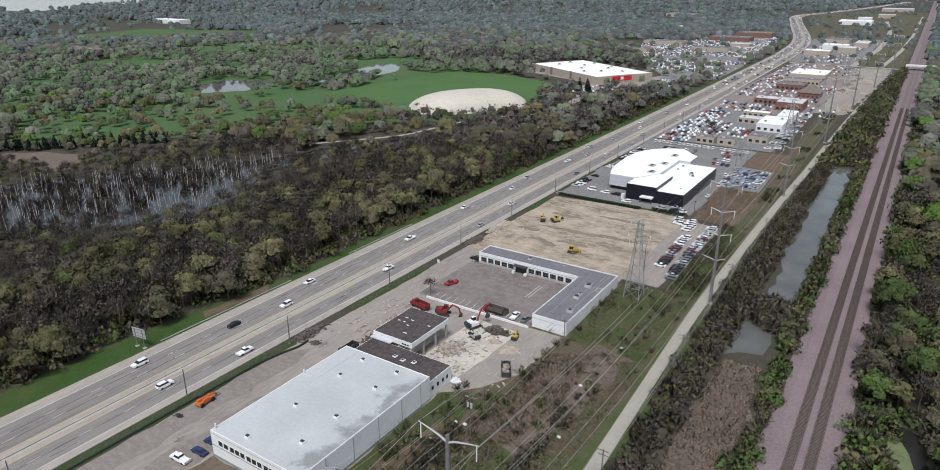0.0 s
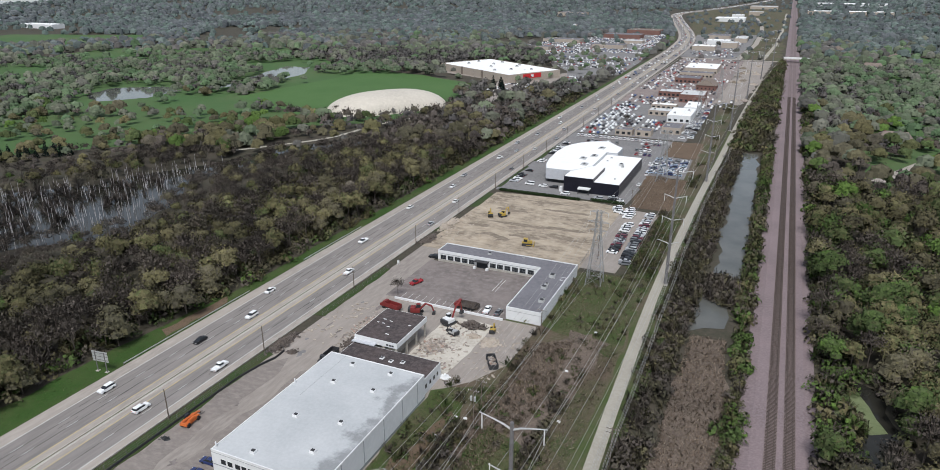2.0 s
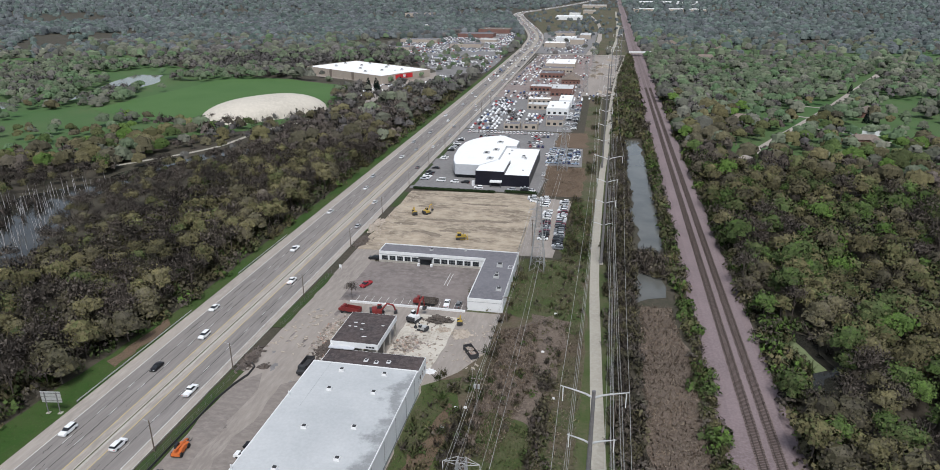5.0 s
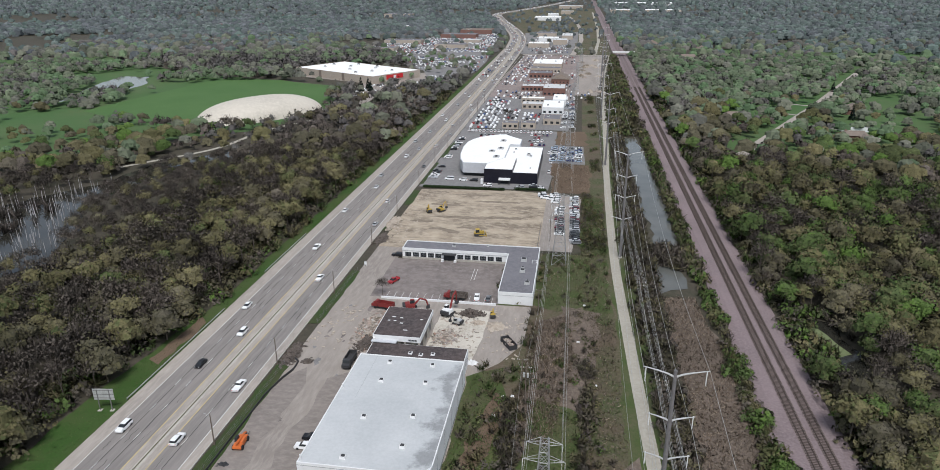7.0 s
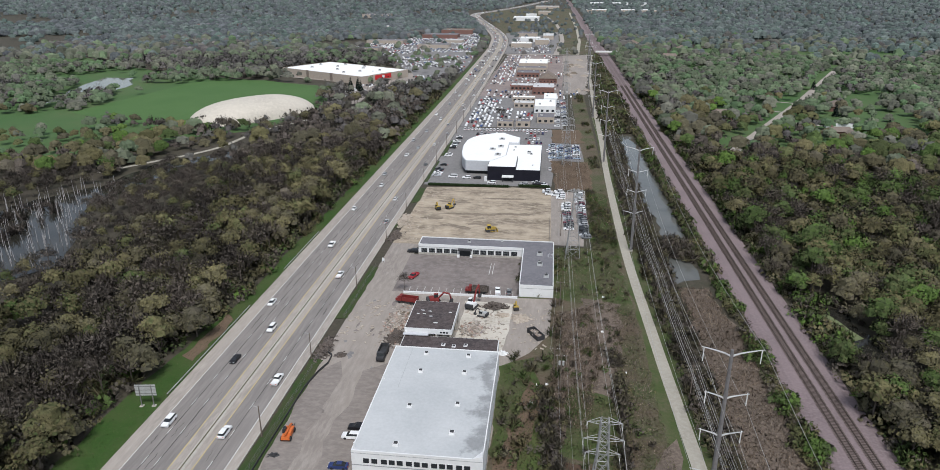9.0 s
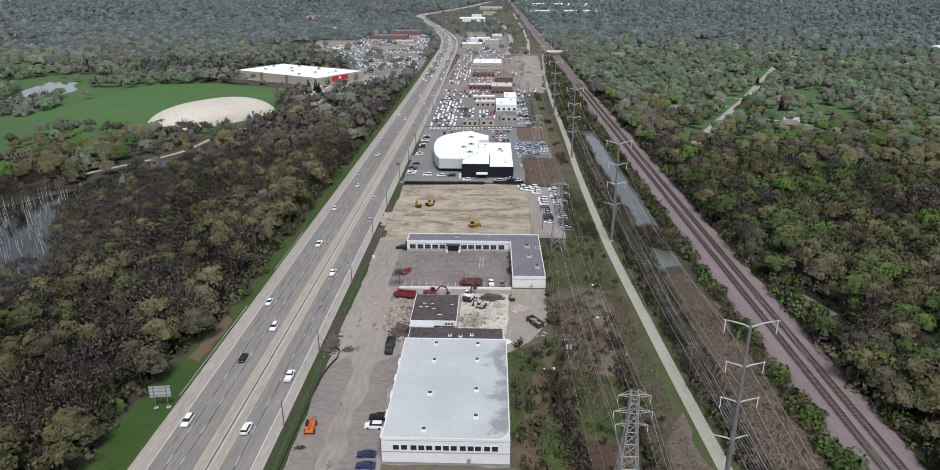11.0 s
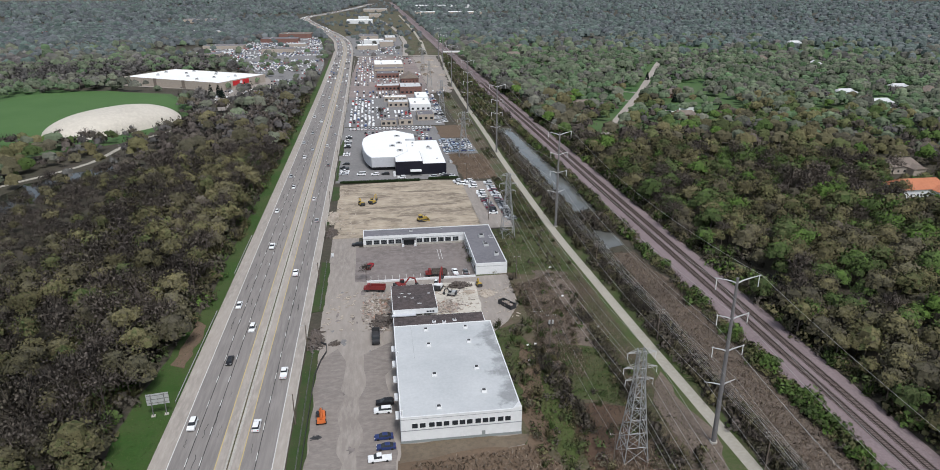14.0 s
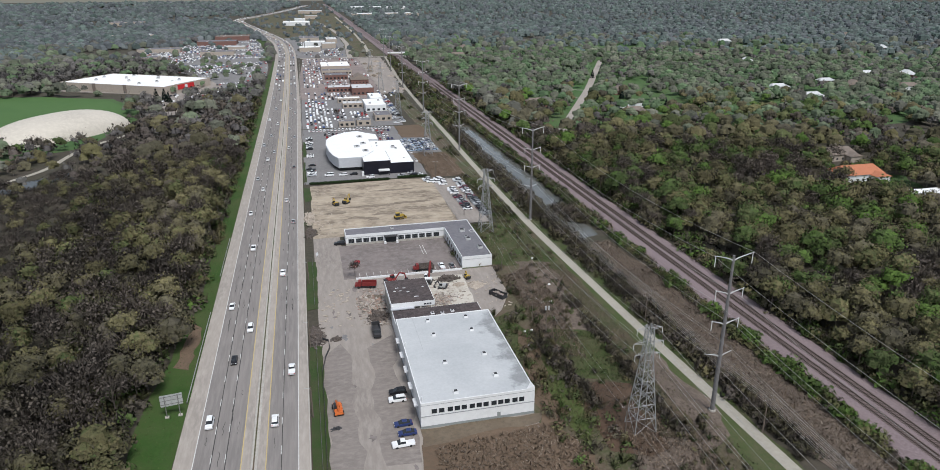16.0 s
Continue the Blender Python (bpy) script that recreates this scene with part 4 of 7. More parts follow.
def roof_unit(root, x, y, z, s=1.0, m=None, name="roof_unit"):
    u = part(name, Geo().box(x - 0.8 * s, y - 0.7 * s, z, x + 0.8 * s, y + 0.7 * s, z + 0.7 * s, 0.08 * s), m or M_galv, root)
    part("hood", Geo().box(x - 0.55 * s, y - 0.45 * s, z + 0.7 * s, x + 0.55 * s, y + 0.45 * s, z + 0.95 * s, 0.1 * s), M_dark, u)


def warehouse():
    x0, y0, x1, y1, h = -124.0, 78.4, -94.2, 125.2, 7.3
    r = thing("warehouse", "long white warehouse with pale flat roof and square windows", "warehouse")
    part("wall", Geo().box(x0, y0, 0, x1, y1, h), M_wallw, r)
    part("plinth", Geo().box(x0 - 0.06, y0 - 0.06, 0, x1 + 0.06, y1, 0.75), M_plinth, r, "grey-green concrete plinth")
    part("roof", Geo().box(x0 + 0.2, y0 + 0.2, h, x1 - 0.2, y1 - 0.2, h + 0.06), M_roofs, r, "pale grey stained roof membrane")
    parapet(r, [(x0, y0), (x1, y0), (x1, y1), (x0, y1)], h, 0.22, 0.25, M_wallw)
    part("corner_parapet", Geo().add([(x1 - 2.4, y0 + 0.02, h + 0.22), (x1, y0 + 0.02, h + 0.22), (x1, y0 + 3.4, h + 0.22), (x1 - 0.2, y0 + 0.3, h + 1.0), (x1 - 0.1, y0 + 0.1, h + 1.0)],
                                     [(0, 1, 4), (1, 2, 3, 4), (0, 4, 3), (0, 3, 2), (0, 2, 1)]), M_wallw, r)
    part("wall_seam", Geo().box(x0 - 0.04, y0 - 0.05, 3.5, x1 + 0.04, y0, 3.72), M_seam, r)
    part("wall_seam", Geo().box(x0 - 0.03, y0 - 0.04, 6.75, x1 + 0.04, y0, 6.85), M_seam, r)
    xs = [-120.6, -118.7, -116.5, -114.7, -112.9, -110.8, -109.0, -107.2, -105.1, -103.3, -101.6, -99.5, -97.7]
    windows_row(r, None, xs, y0, 4.3, 5.55, 1.45)
    part("wall_vent", Geo().box(-104.6 + 0.4, y0 - 0.08, 0.8, -103.3, y0, 1.9), M_plinth, r)
    for x, y in ((-114.4, 81.5), (-102.3, 87.0), (-114.2, 96.4), (-102.5, 98.4), (-114.4, 112.5), (-102.6, 113.0), (-114.5, 121.7), (-102.5, 121.7)):
        roof_unit(r, x, y, h + 0.06, 0.85, M_wallw, "roof_vent")
    for y in (84, 92, 100.5, 108.5, 117):
        d = part("loading_door", Geo().box(x0 - 0.06, y - 1.7, 0.2, x0, y + 1.7, 4.2), M_wallg, r, "white roll-up loading door")
        part("canopy", Geo().box(x0 - 1.1, y - 1.6, 4.3, x0 - 0.06, y + 1.6, 4.6, 0.05), M_wallw, d)
    for y in (86, 95, 104, 113, 121):
        part("downpipe", Geo().box(x1, y - 0.08, 0.2, x1 + 0.14, y + 0.08, h), M_seam, r)
    part("roof_seam", Geo().box(-118.9, 104.0, h + 0.06, -118.84, 125, h + 0.09), M_seam, r)
    for x, y in ((x0 + 0.5, y0 + 1.2), (x0 + 0.6, 108)):
        part("flue", Geo().bar((x, y, h), (x, y, h + 1.4), 0.18, 0.18, 8), M_wallw, r)


def annex():
    """The low tar-roofed link and the taller stripped block behind the warehouse."""
    r = thing("annex", "half-demolished annex with dark tar roofs and white fascias", "building")
    part("wall", Geo().box(-123.9, 125.3, 0, -95.0, 136.4, 4.9), M_wallw, r)
    lo = part("roof", Geo().box(-123.7, 125.4, 4.9, -95.2, 136.2, 4.98), M_roofd, r, "stained dark tar roof")
    for x, y in ((-111.2, 131.5), (-108.0, 131.0), (-104.6, 131.8)):
        part("skylight", Geo().box(x - 0.6, y - 0.7, 4.98, x + 0.6, y + 0.7, 5.25, 0.1), M_wallw, r)
        part("skylight_opening", Geo().box(x - 0.35, y - 0.45, 5.25, x + 0.35, y + 0.45, 5.29), M_dark, r)
    for y in (127.5, 130.0, 132.3, 134.4):
        part("window", Geo().box(-95.0, y - 0.45, 1.8, -94.95, y + 0.45, 3.0), M_glass, r)
    part("column", Geo().box(-123.8, 136.4, 0, -123.3, 137.2, 6.2), M_wallw, r)
    for x in (-123.6, -118.8, -114.2, -109.9):
        for y in (137.3, 143.4, 149.5, 155.2):
            part("column", Geo().box(x - 0.25, y - 0.25, 0, x + 0.25, y + 0.25, 6.0), M_conc, r)
    part("wall", Geo().box(-123.8, 138, 0, -112.5, 155.2, 4.2), M_conc, r, "bare stripped concrete walls")
    part("fascia", Geo().box(-124.0, 137.0, 5.3, -109.4, 155.8, 7.0), M_wallw, r, "white painted fascia")
    part("roof", Geo().box(-123.8, 137.2, 7.0, -109.6, 155.6, 7.07), M_roofd, r, "dark patched tar roof")
    for x in (-110.9, -111.8, -112.7):
        part("window", Geo().box(x - 0.35, 136.96, 5.7, x + 0.35, 137.0, 6.2), M_glass, r)
    part("canopy", Geo().box(-124.2, 135.6, 5.3, -116.5, 137.0, 5.6), M_wallg, r, "white flat canopy")
    for x, y, w in ((-120.5, 149, 1.2), (-118, 148.6, 1.0), (-117.2, 145.2, 1.0), (-121.5, 146.5, 0.8), (-119.6, 146.5, 0.9), (-115.0, 141.0, 1.4), (-111.5, 148.4, 0.9)):
        part("roof_patch", Geo().box(x - w / 2, y - 0.2, 7.07, x + w / 2, y + 0.2, 7.1), M_wallw, r)


def l_building():
    r = thing("office_building", "low white L-shaped office with a grey flat roof and gridded windows", "building")
    h = 4.3
    poly = [(-134, 212.6), (-91.0, 212.6), (-91.0, 177.2), (-78.8, 177.2), (-78.8, 221.2), (-134, 221.2)]
    part("wall", Geo().prism(poly, 0, h), M_wallw, r)
    ins = [(-133.7, 212.9), (-90.7, 212.9), (-90.7, 177.5), (-79.1, 177.5), (-79.1, 220.9), (-133.7, 220.9)]
    part("roof", Geo().prism(ins, h, h + 0.05), M_roofg, r, "slate-grey roof membrane")
    parapet(r, poly, h, 0.35, 0.28, M_wallw)
    part("fascia", Geo().box(-134.05, 212.5, 3.35, -91, 212.6, 3.5), M_seam, r)
    part("fascia", Geo().box(-91.05, 177.14, 3.35, -78.75, 177.2, 3.45), M_seam, r)
    part("plinth", Geo().box(-134.05, 212.45, 0, -91, 212.6, 0.9), M_conc, r)
    xs = [-131.6, -128.4, -125.3, -122.2, -119.2, -110.2, -107.2, -104.1, -101.0, -97.9, -94.6]
    for x in xs:
        fr = part("window_frame", Geo().box(x - 1.25, 212.5, 1.0, x + 1.25, 212.6, 2.9), M_seam, r)
        for i in range(4):
            for j in range(2):
                a, b = x - 1.15 + i * 0.585, 1.08 + j * 0.9
                part("pane", Geo().box(a, 212.46, b, a + 0.54, 212.5, b + 0.83), M_glass, fr)
    part("door", Geo().box(-117.0, 212.44, 0.1, -112.4, 212.6, 2.8), M_glass, r, "dark glazed entrance")
    part("canopy", Geo().box(-117.6, 210.9, 2.9, -111.8, 212.6, 3.25), M_dark, r)
    for x in (-117.3, -112.1):
        part("planter", Geo().box(x - 0.5, 210.6, 0, x + 0.5, 211.8, 1.0, 0.05), M_wallw, r)
    for y in (181, 185, 189, 193, 197, 201, 205, 209):
        part("window", Geo().box(-91.05, y - 1.0, 1.0, -91.0, y + 1.0, 2.7), M_glass, r)
    for x, y, s in ((-84.3, 206.8, 1.45), (-84.0, 196.3, 1.3), (-84.2, 199.6, 0.8), (-81.5, 185.8, 1.2), (-81.5, 188.2, 0.6), (-113.5, 217.5, 0.9), (-100, 219.5, 0.5)):
        roof_unit(r, x, y, h + 0.05, s)
    parapet(r, [(-81, 205), (-79.3, 205), (-79.3, 208), (-81, 208)], h + 0.05, 0.08, 0.1, M_wallw, "roof_kerb")


def dealership():
    r = thing("car_showroom", "black and white car showroom with a curved white wing", "showroom")
    part("wall", Geo().box(-116.0, 326.2, 0, -100.2, 352, 8.0), M_navy, r, "glossy black cladding")
    part("roof", Geo().box(-115.8, 326.4, 8.0, -100.4, 352, 8.1), M_roofb, r)
    part("wall", Geo().box(-100.2, 326.2, 0, -86.4, 388, 6.4), M_navy, r, "glossy black cladding")
    part("wall", Geo().box(-107.5, 352, 0, -100.2, 388, 6.4), M_wallw, r)
    part("roof", Geo().box(-107.3, 352.2, 6.4, -86.6, 387.8, 6.5), M_roofb, r, "bright white roof membrane")
    part("roof", Geo().box(-100.0, 326.4, 6.4, -86.6, 352.2, 6.5), M_roofb, r, "bright white roof membrane")
    arc = [(-129.8, 337.6), (-115.3, 337.6), (-107.4, 352), (-107.4, 387), (-101, 387), (-101, 402), (-106, 407), (-113, 416), (-118, 414.5), (-123.5, 411), (-129, 405.5), (-132.6, 399), (-135.0, 391), (-135.8, 376), (-134.6, 358), (-132.6, 346)]
    part("wall", Geo().prism(arc, 2.2, 8.1), M_wallg, r, "pale grey curved panels")
    low = [(-121 + (x + 121) * 0.94, 376 + (y - 376) * 0.95) for x, y in arc]
    part("glazing", Geo().prism(low, 0, 2.2), M_glass, r, "dark recessed shopfront glass")
    part("wall", Geo().box(-115.9, 337.7, 0, -107.5, 352, 8.0), M_wallw, r)
    cx, cy = -118.0, 368.0
    top = [(cx + (x - cx) * 0.985, cy + (y - cy) * 0.985) for x, y in arc]
    part("roof", Geo().prism(top, 8.1, 8.22), M_roofb, r, "bright white roof membrane")
    for x, y in ((-112.6, 395), (-112, 374), (-116.5, 366), (-112.3, 353)):
        g = Geo().box(x - 1.9, y - 2.6, 8.22, x + 1.9, y + 2.6, 8.75, 0.2)
        u = part("roof_unit", g, M_galv, r, "large grey roof ventilator")
        for k in (-1.2, 1.2):
            part("fan", Geo().bar((x, y + k, 8.75), (x, y + k, 8.9), 0.9, 0.8, 12), M_dark, u)
    for x, y, s in ((-94, 365, 1.6), (-92.5, 362, 1.0), (-103, 380, 0.9), (-103.5, 372, 0.7), (-101.5, 345, 0.8), (-91.0, 336, 0.6)):
        roof_unit(r, x, y, 6.5, s)
    cn = part("canopy", Geo().box(-107.6, 322.8, 2.6, -101.2, 326.2, 3.2), M_wallw, r, "white entrance canopy")
    for x in (-107.2, -101.6):
        part("post", Geo().box(x - 0.2, 323, 0, x + 0.2, 323.4, 2.6), M_dark, cn)
    part("door", Geo().box(-106.5, 326.1, 0, -102.5, 326.2, 2.5), M_glass, r)
    part("sign_panel", Geo().box(-117.5, 323.5, 0, -116.2, 325.5, 2.6), M_wallw, r)


def big_store():
    r = thing("large_store", "vast low store with a white roof and red facade panel", "store")
    A, B, C = Vector((-398, 748)), Vector((-284, 680)), Vector((-247, 746))
    e, f = (B - A), (C - B)
    P = [A, B, C, A + f]
    poly = [tuple(p) for p in P]
    part("wall", Geo().prism(poly, 0, 8.0), M_wallt, r, "tan block walls")
    c = (A + C) / 2
    part("roof", Geo().prism([tuple(c + (p - c) * 0.985) for p in P], 8.0, 8.2), M_roofb, r, "bright white roof membrane")
    parapet(r, poly, 8.0, 0.5, 0.5, M_wallt)
    n, m = e.normalized(), f.normalized()
    for k in (0.32, 0.62):
        q = A + e * k - m * 0.3
        part("pilaster", Geo().prism([tuple(q), tuple(q + n * 4), tuple(q + n * 4 + m), tuple(q + m)], 0, 8.6), M_shing, r)
    q = B + m * 16 + n * 0.2
    fr = part("entrance_front", Geo().prism([tuple(q), tuple(q + n * 1.4), tuple(q + n * 1.4 + m * 32), tuple(q + m * 32)], 0, 8.9), M_wallt, r)
    q2 = q + n * 1.45 + m * 3
    part("sign_panel", Geo().prism([tuple(q2), tuple(q2 + n * 0.3), tuple(q2 + n * 0.3 + m * 26), tuple(q2 + m * 26)], 3.2, 8.0), M_signred, fr, "red facade panel")
    q3 = q2 + n * 0.32 + m * 11
    part("sign_mark", Geo().prism([tuple(q3), tuple(q3 + n * 0.1), tuple(q3 + n * 0.1 + m * 4), tuple(q3 + m * 4)], 4.2, 7.2), M_wallw, fr)
    for s, t in ((0.2, 0.3), (0.35, 0.6), (0.5, 0.35), (0.62, 0.7), (0.75, 0.4), (0.85, 0.65), (0.3, 0.85), (0.55, 0.85), (0.12, 0.6), (0.7, 0.15)):
        p = A + e * s + f * t
        roof_unit(r, p.x, p.y, 8.2, 2.0)


def sports_dome():
    """An air-supported hall: a long cushion with seams."""
    g = Geo()
    ax, ay = Vector((0.54, 0.84)), Vector((0.84, -0.54))
    c, hl, hw, hh = Vector((-327, 500)), 55.0, 30.0, 15.0
    nu, nv = 56, 28
    vs = []
    for i in range(nu + 1):
        for j in range(nv + 1):
            u, v = -1 + 2 * i / nu, -1 + 2 * j / nv
            # square mapped to a rounded oblong
            x, y = u * math.sqrt(1 - 0.36 * v * v), v * math.sqrt(1 - 0.36 * u * u)
            k = max(0.0, (1 - abs(u) ** 2.6) * (1 - abs(v) ** 2.2))
            z = hh * k ** 0.55 - 0.2
            z += 0.12 * abs(math.sin(i * math.pi / 2))
            p = c + ax * (x * hl) + ay * (y * hw)
            vs.append((p.x, p.y, max(z, -0.2)))
    g.add(vs, [(i * (nv + 1) + j, i * (nv + 1) + j + 1, (i + 1) * (nv + 1) + j + 1, (i + 1) * (nv + 1) + j) for i in range(nu) for j in range(nv)])
    ob = single("sports_dome", g, M_dome, "cream inflated fabric sports dome on the playing field", "dome")
    for p in ob.data.polygons:
        p.use_smooth = True


def shed(name, label, x0, y0, x1, y1, h, wall, roof, units=2, doors=True):
    """A flat-roofed trade building."""
    r = thing(name, label, "building", "trade buildings along the highway")
    part("wall", Geo().box(x0, y0, 0, x1, y1, h), wall, r)
    part("roof", Geo().box(x0 + 0.3, y0 + 0.3, h, x1 - 0.3, y1 - 0.3, h + 0.08), roof, r)
    parapet(r, [(x0, y0), (x1, y0), (x1, y1), (x0, y1)], h, 0.35, 0.35, wall)
    n = max(2, int((x1 - x0) / 4))
    if doors:
        for i in range(n):
            x = x0 + (i + 0.5) * (x1 - x0) / n
            part("window", Geo().box(x - 1.1, y0 - 0.06, 1.0, x + 1.1, y0, 2.8), M_glass, r)
    for i in range(units):
        roof_unit(r, x0 + (x1 - x0) * (0.25 + 0.5 * (i % 2)), y0 + (y1 - y0) * (i + 0.6) / (units + 0.3), h + 0.08, 1.3)
    return r


def gabled(name, label, x0, y0, x1, y1, h, wall, roof, along="x", wing=True, group="houses among the trees"):
    """A pitched-roof house with eaves, windows and a wing."""
    r = thing(name, label, "house", group)
    part("wall", Geo().box(x0, y0, 0, x1, y1, h), wall, r)

    def gable(a0, b0, a1, b1, z, e=0.7):
        k = 0.55
        if along == "x":
            m, rise = (b0 + b1) / 2, (b1 - b0) / 2 * k
            v = [(a0 - e, b0 - e, z - 0.2), (a1 + e, b0 - e, z - 0.2), (a1 + e, b1 + e, z - 0.2), (a0 - e, b1 + e, z - 0.2), (a0 + 2.0, m, z + rise), (a1 - 2.0, m, z + rise)]
        else:
            m, rise = (a0 + a1) / 2, (a1 - a0) / 2 * k
            v = [(a1 + e, b0 - e, z - 0.2), (a1 + e, b1 + e, z - 0.2), (a0 - e, b1 + e, z - 0.2), (a0 - e, b0 - e, z - 0.2), (m, b0 + 2.0, z + rise), (m, b1 - 2.0, z + rise)]
        return Geo().add(v, [(0, 1, 5, 4), (2, 3, 4, 5), (1, 2, 5), (3, 0, 4), (3, 2, 1, 0)])
    part("roof", gable(x0, y0, x1, y1, h), roof, r)
    n = max(2, int((x1 - x0) / 3.5))
    for i in range(n):
        x = x0 + (i + 0.5) * (x1 - x0) / n
        part("window", Geo().box(x - 0.6, y0 - 0.05, 1.0, x + 0.6, y0, 2.3), M_glass, r)
    if wing:
        wx = x0 + (x1 - x0) * 0.65
        part("wing", Geo().box(wx, y0 - 5, 0, x1, y0, h - 0.4), wall, r)
        e = 0.6
        m = (wx + x1) / 2
        z = h - 0.4
        part("wing_roof", Geo().add([(wx - e, y0 - 5 - e, z - .2), (x1 + e, y0 - 5 - e, z - .2), (x1 + e, y0 + 2, z - .2), (wx - e, y0 + 2, z - .2), (m, y0 - 4.4, z + 1.7), (m, y0 + 3, z + 1.7)],
                                    [(0, 1, 4), (1, 2, 5, 4), (3, 0, 4, 5), (3, 2, 1, 0), (2, 3, 5)]), roof, r)
    part("chimney", Geo().box(x0 + 2, (y0 + y1) / 2 - 0.4, h, x0 + 2.8, (y0 + y1) / 2 + 0.4, h + 3.2), M_brick, r)
    return r


warehouse()
annex()
l_building()
dealership()
big_store()
sports_dome()
shed("trade_building", "low grey workshop with a flat roof", -92, 492, -78.6, 512, 4.5, M_wallt, M_roofg, 1)
shed("trade_building", "white-roofed trade hall beside parked cars", -95.5, 537, -77.5, 572, 5.5, M_wallw, M_roofb, 2)
shed("trade_building", "white-roofed back hall of the trade yard", -88, 574, -76.5, 604, 6, M_wallw, M_roofb, 1)
shed("trade_building", "long low white-roofed shop", -114, 560, -96, 574, 4, M_wallt, M_roofw, 2)
shed("trade_building", "low tan shop with a white roof", -117, 590, -96, 600, 4, M_wallt, M_roofb, 1)
shed("trade_building", "red brick hall with a pale roof", -100, 634, -78.5, 664, 7, M_brick, M_roofw, 2)
shed("trade_building", "low brick shop with a pale roof", -123, 662, -99, 680, 4.5, M_brick, M_roofw, 2)
gabled("trade_house", "brown gabled shop building", -95, 716, -76, 742, 5, M_brick, M_shing, "y", False, "trade buildings along the highway")
shed("trade_building", "dark brick shop with a grey roof", -122, 760, -96, 785, 5, M_brick, M_roofg, 2)
shed("trade_building", "low tan office with a grey roof", -124, 808, -88, 826, 5, M_wallt, M_roofg, 2)
shed("trade_building", "tan warehouse with a bright white roof", -124, 846, -87, 900, 6, M_wallt, M_roofb, 3)
shed("trade_building", "small white kiosk on the sales lot", -122, 474, -110, 484, 4, M_wallt, M_roofg, 1)
shed("trade_building", "small grey kiosk on the sales lot", -108, 476, -97, 487, 4, M_wallt, M_roofg, 1)
for x0, y0, x1, y1, h, w, rf in ((-330, 1290, -262, 1330, 7, M_brick, M_roofg), (-310, 1400, -246, 1450, 8, M_brick, M_shing), (-405, 1160, -340, 1190, 6, M_wallt, M_roofg),
                                 (-300, 1090, -250, 1120, 6, M_wallt, M_roofg), (-400, 1020, -350, 1050, 6, M_wallt, M_roofg), (-272, 1190, -240, 1215, 5, M_wallt, M_roofw),
                                 (-150, 1120, -116, 1150, 7, M_wallt, M_roofb), (-112, 1180, -88, 1215, 8, M_wallt, M_roofw), (-140, 1235, -104, 1262, 7, M_wallw, M_roofb), (-100, 1290, -80, 1350, 7, M_wallt, M_roofw), (-150, 1340, -112, 1385, 7, M_wallt, M_roofg),
                                 (-190, 1900, -120, 1960, 9, M_wallw, M_roofb), (-150, 2700, -60, 2780, 9, M_wallt, M_roofw), (30, 2400, 260, 2470, 9, M_wallt, M_roofb),
                                 (70, 3100, 320, 3180, 10, M_wallw, M_roofb), (-160, 2020, -130, 2050, 12, M_wallw, M_roofb), (-130, 2250, -90, 2290, 10, M_wallt, M_roofw), (-640, 2000, -560, 2060, 9, M_wallt, M_roofg), (-900, 1500, -800, 1540, 9, M_brick, M_roofg), (-1560, 1010, -1460, 1040, 9, M_wallw, M_roofb),
                                 (-520, 1500, -440, 1540, 8, M_wallt, M_roofw), (-700, 1350, -640, 1390, 8, M_wallt, M_roofg), (-1080, 530, -980, 560, 8, M_brick, M_shing)):
    shed("trade_building", "distant flat-roofed commercial building", x0, y0, x1, y1, h, w, rf, 3, False)
gabled("house", "cream house with a terracotta tiled roof", 142, 243, 168, 257, 5, M_wallw, M_tile, "x")
gabled("house", "cream house with a tan shingled roof", 166, 288, 190, 301, 4.5, M_wallt, M_shing, "x")
shed("outbuilding", "long low white-roofed building beside the street", 128, 500, 152, 508, 3.2, M_wallw, M_roofb, 0, False)
shed("outbuilding", "long low outbuilding with a white roof", 150, 207, 176, 216, 3.2, M_wallw, M_roofb, 0, False)
for i, (x, y) in enumerate(HOME):
    s, pale = random.uniform(0.85, 1.2), i % 3 != 2 and i < 12
    gabled("house", "suburban house with a pale grey roof" if pale else "suburban house with a brown shingled roof", x - 9 * s, y - 5 * s, x + 9 * s, y + 5 * s, 4.5,
           random.choice((M_wallw, M_wallt, M_brick)), M_roofw if pale else M_shing, random.choice("xy"))


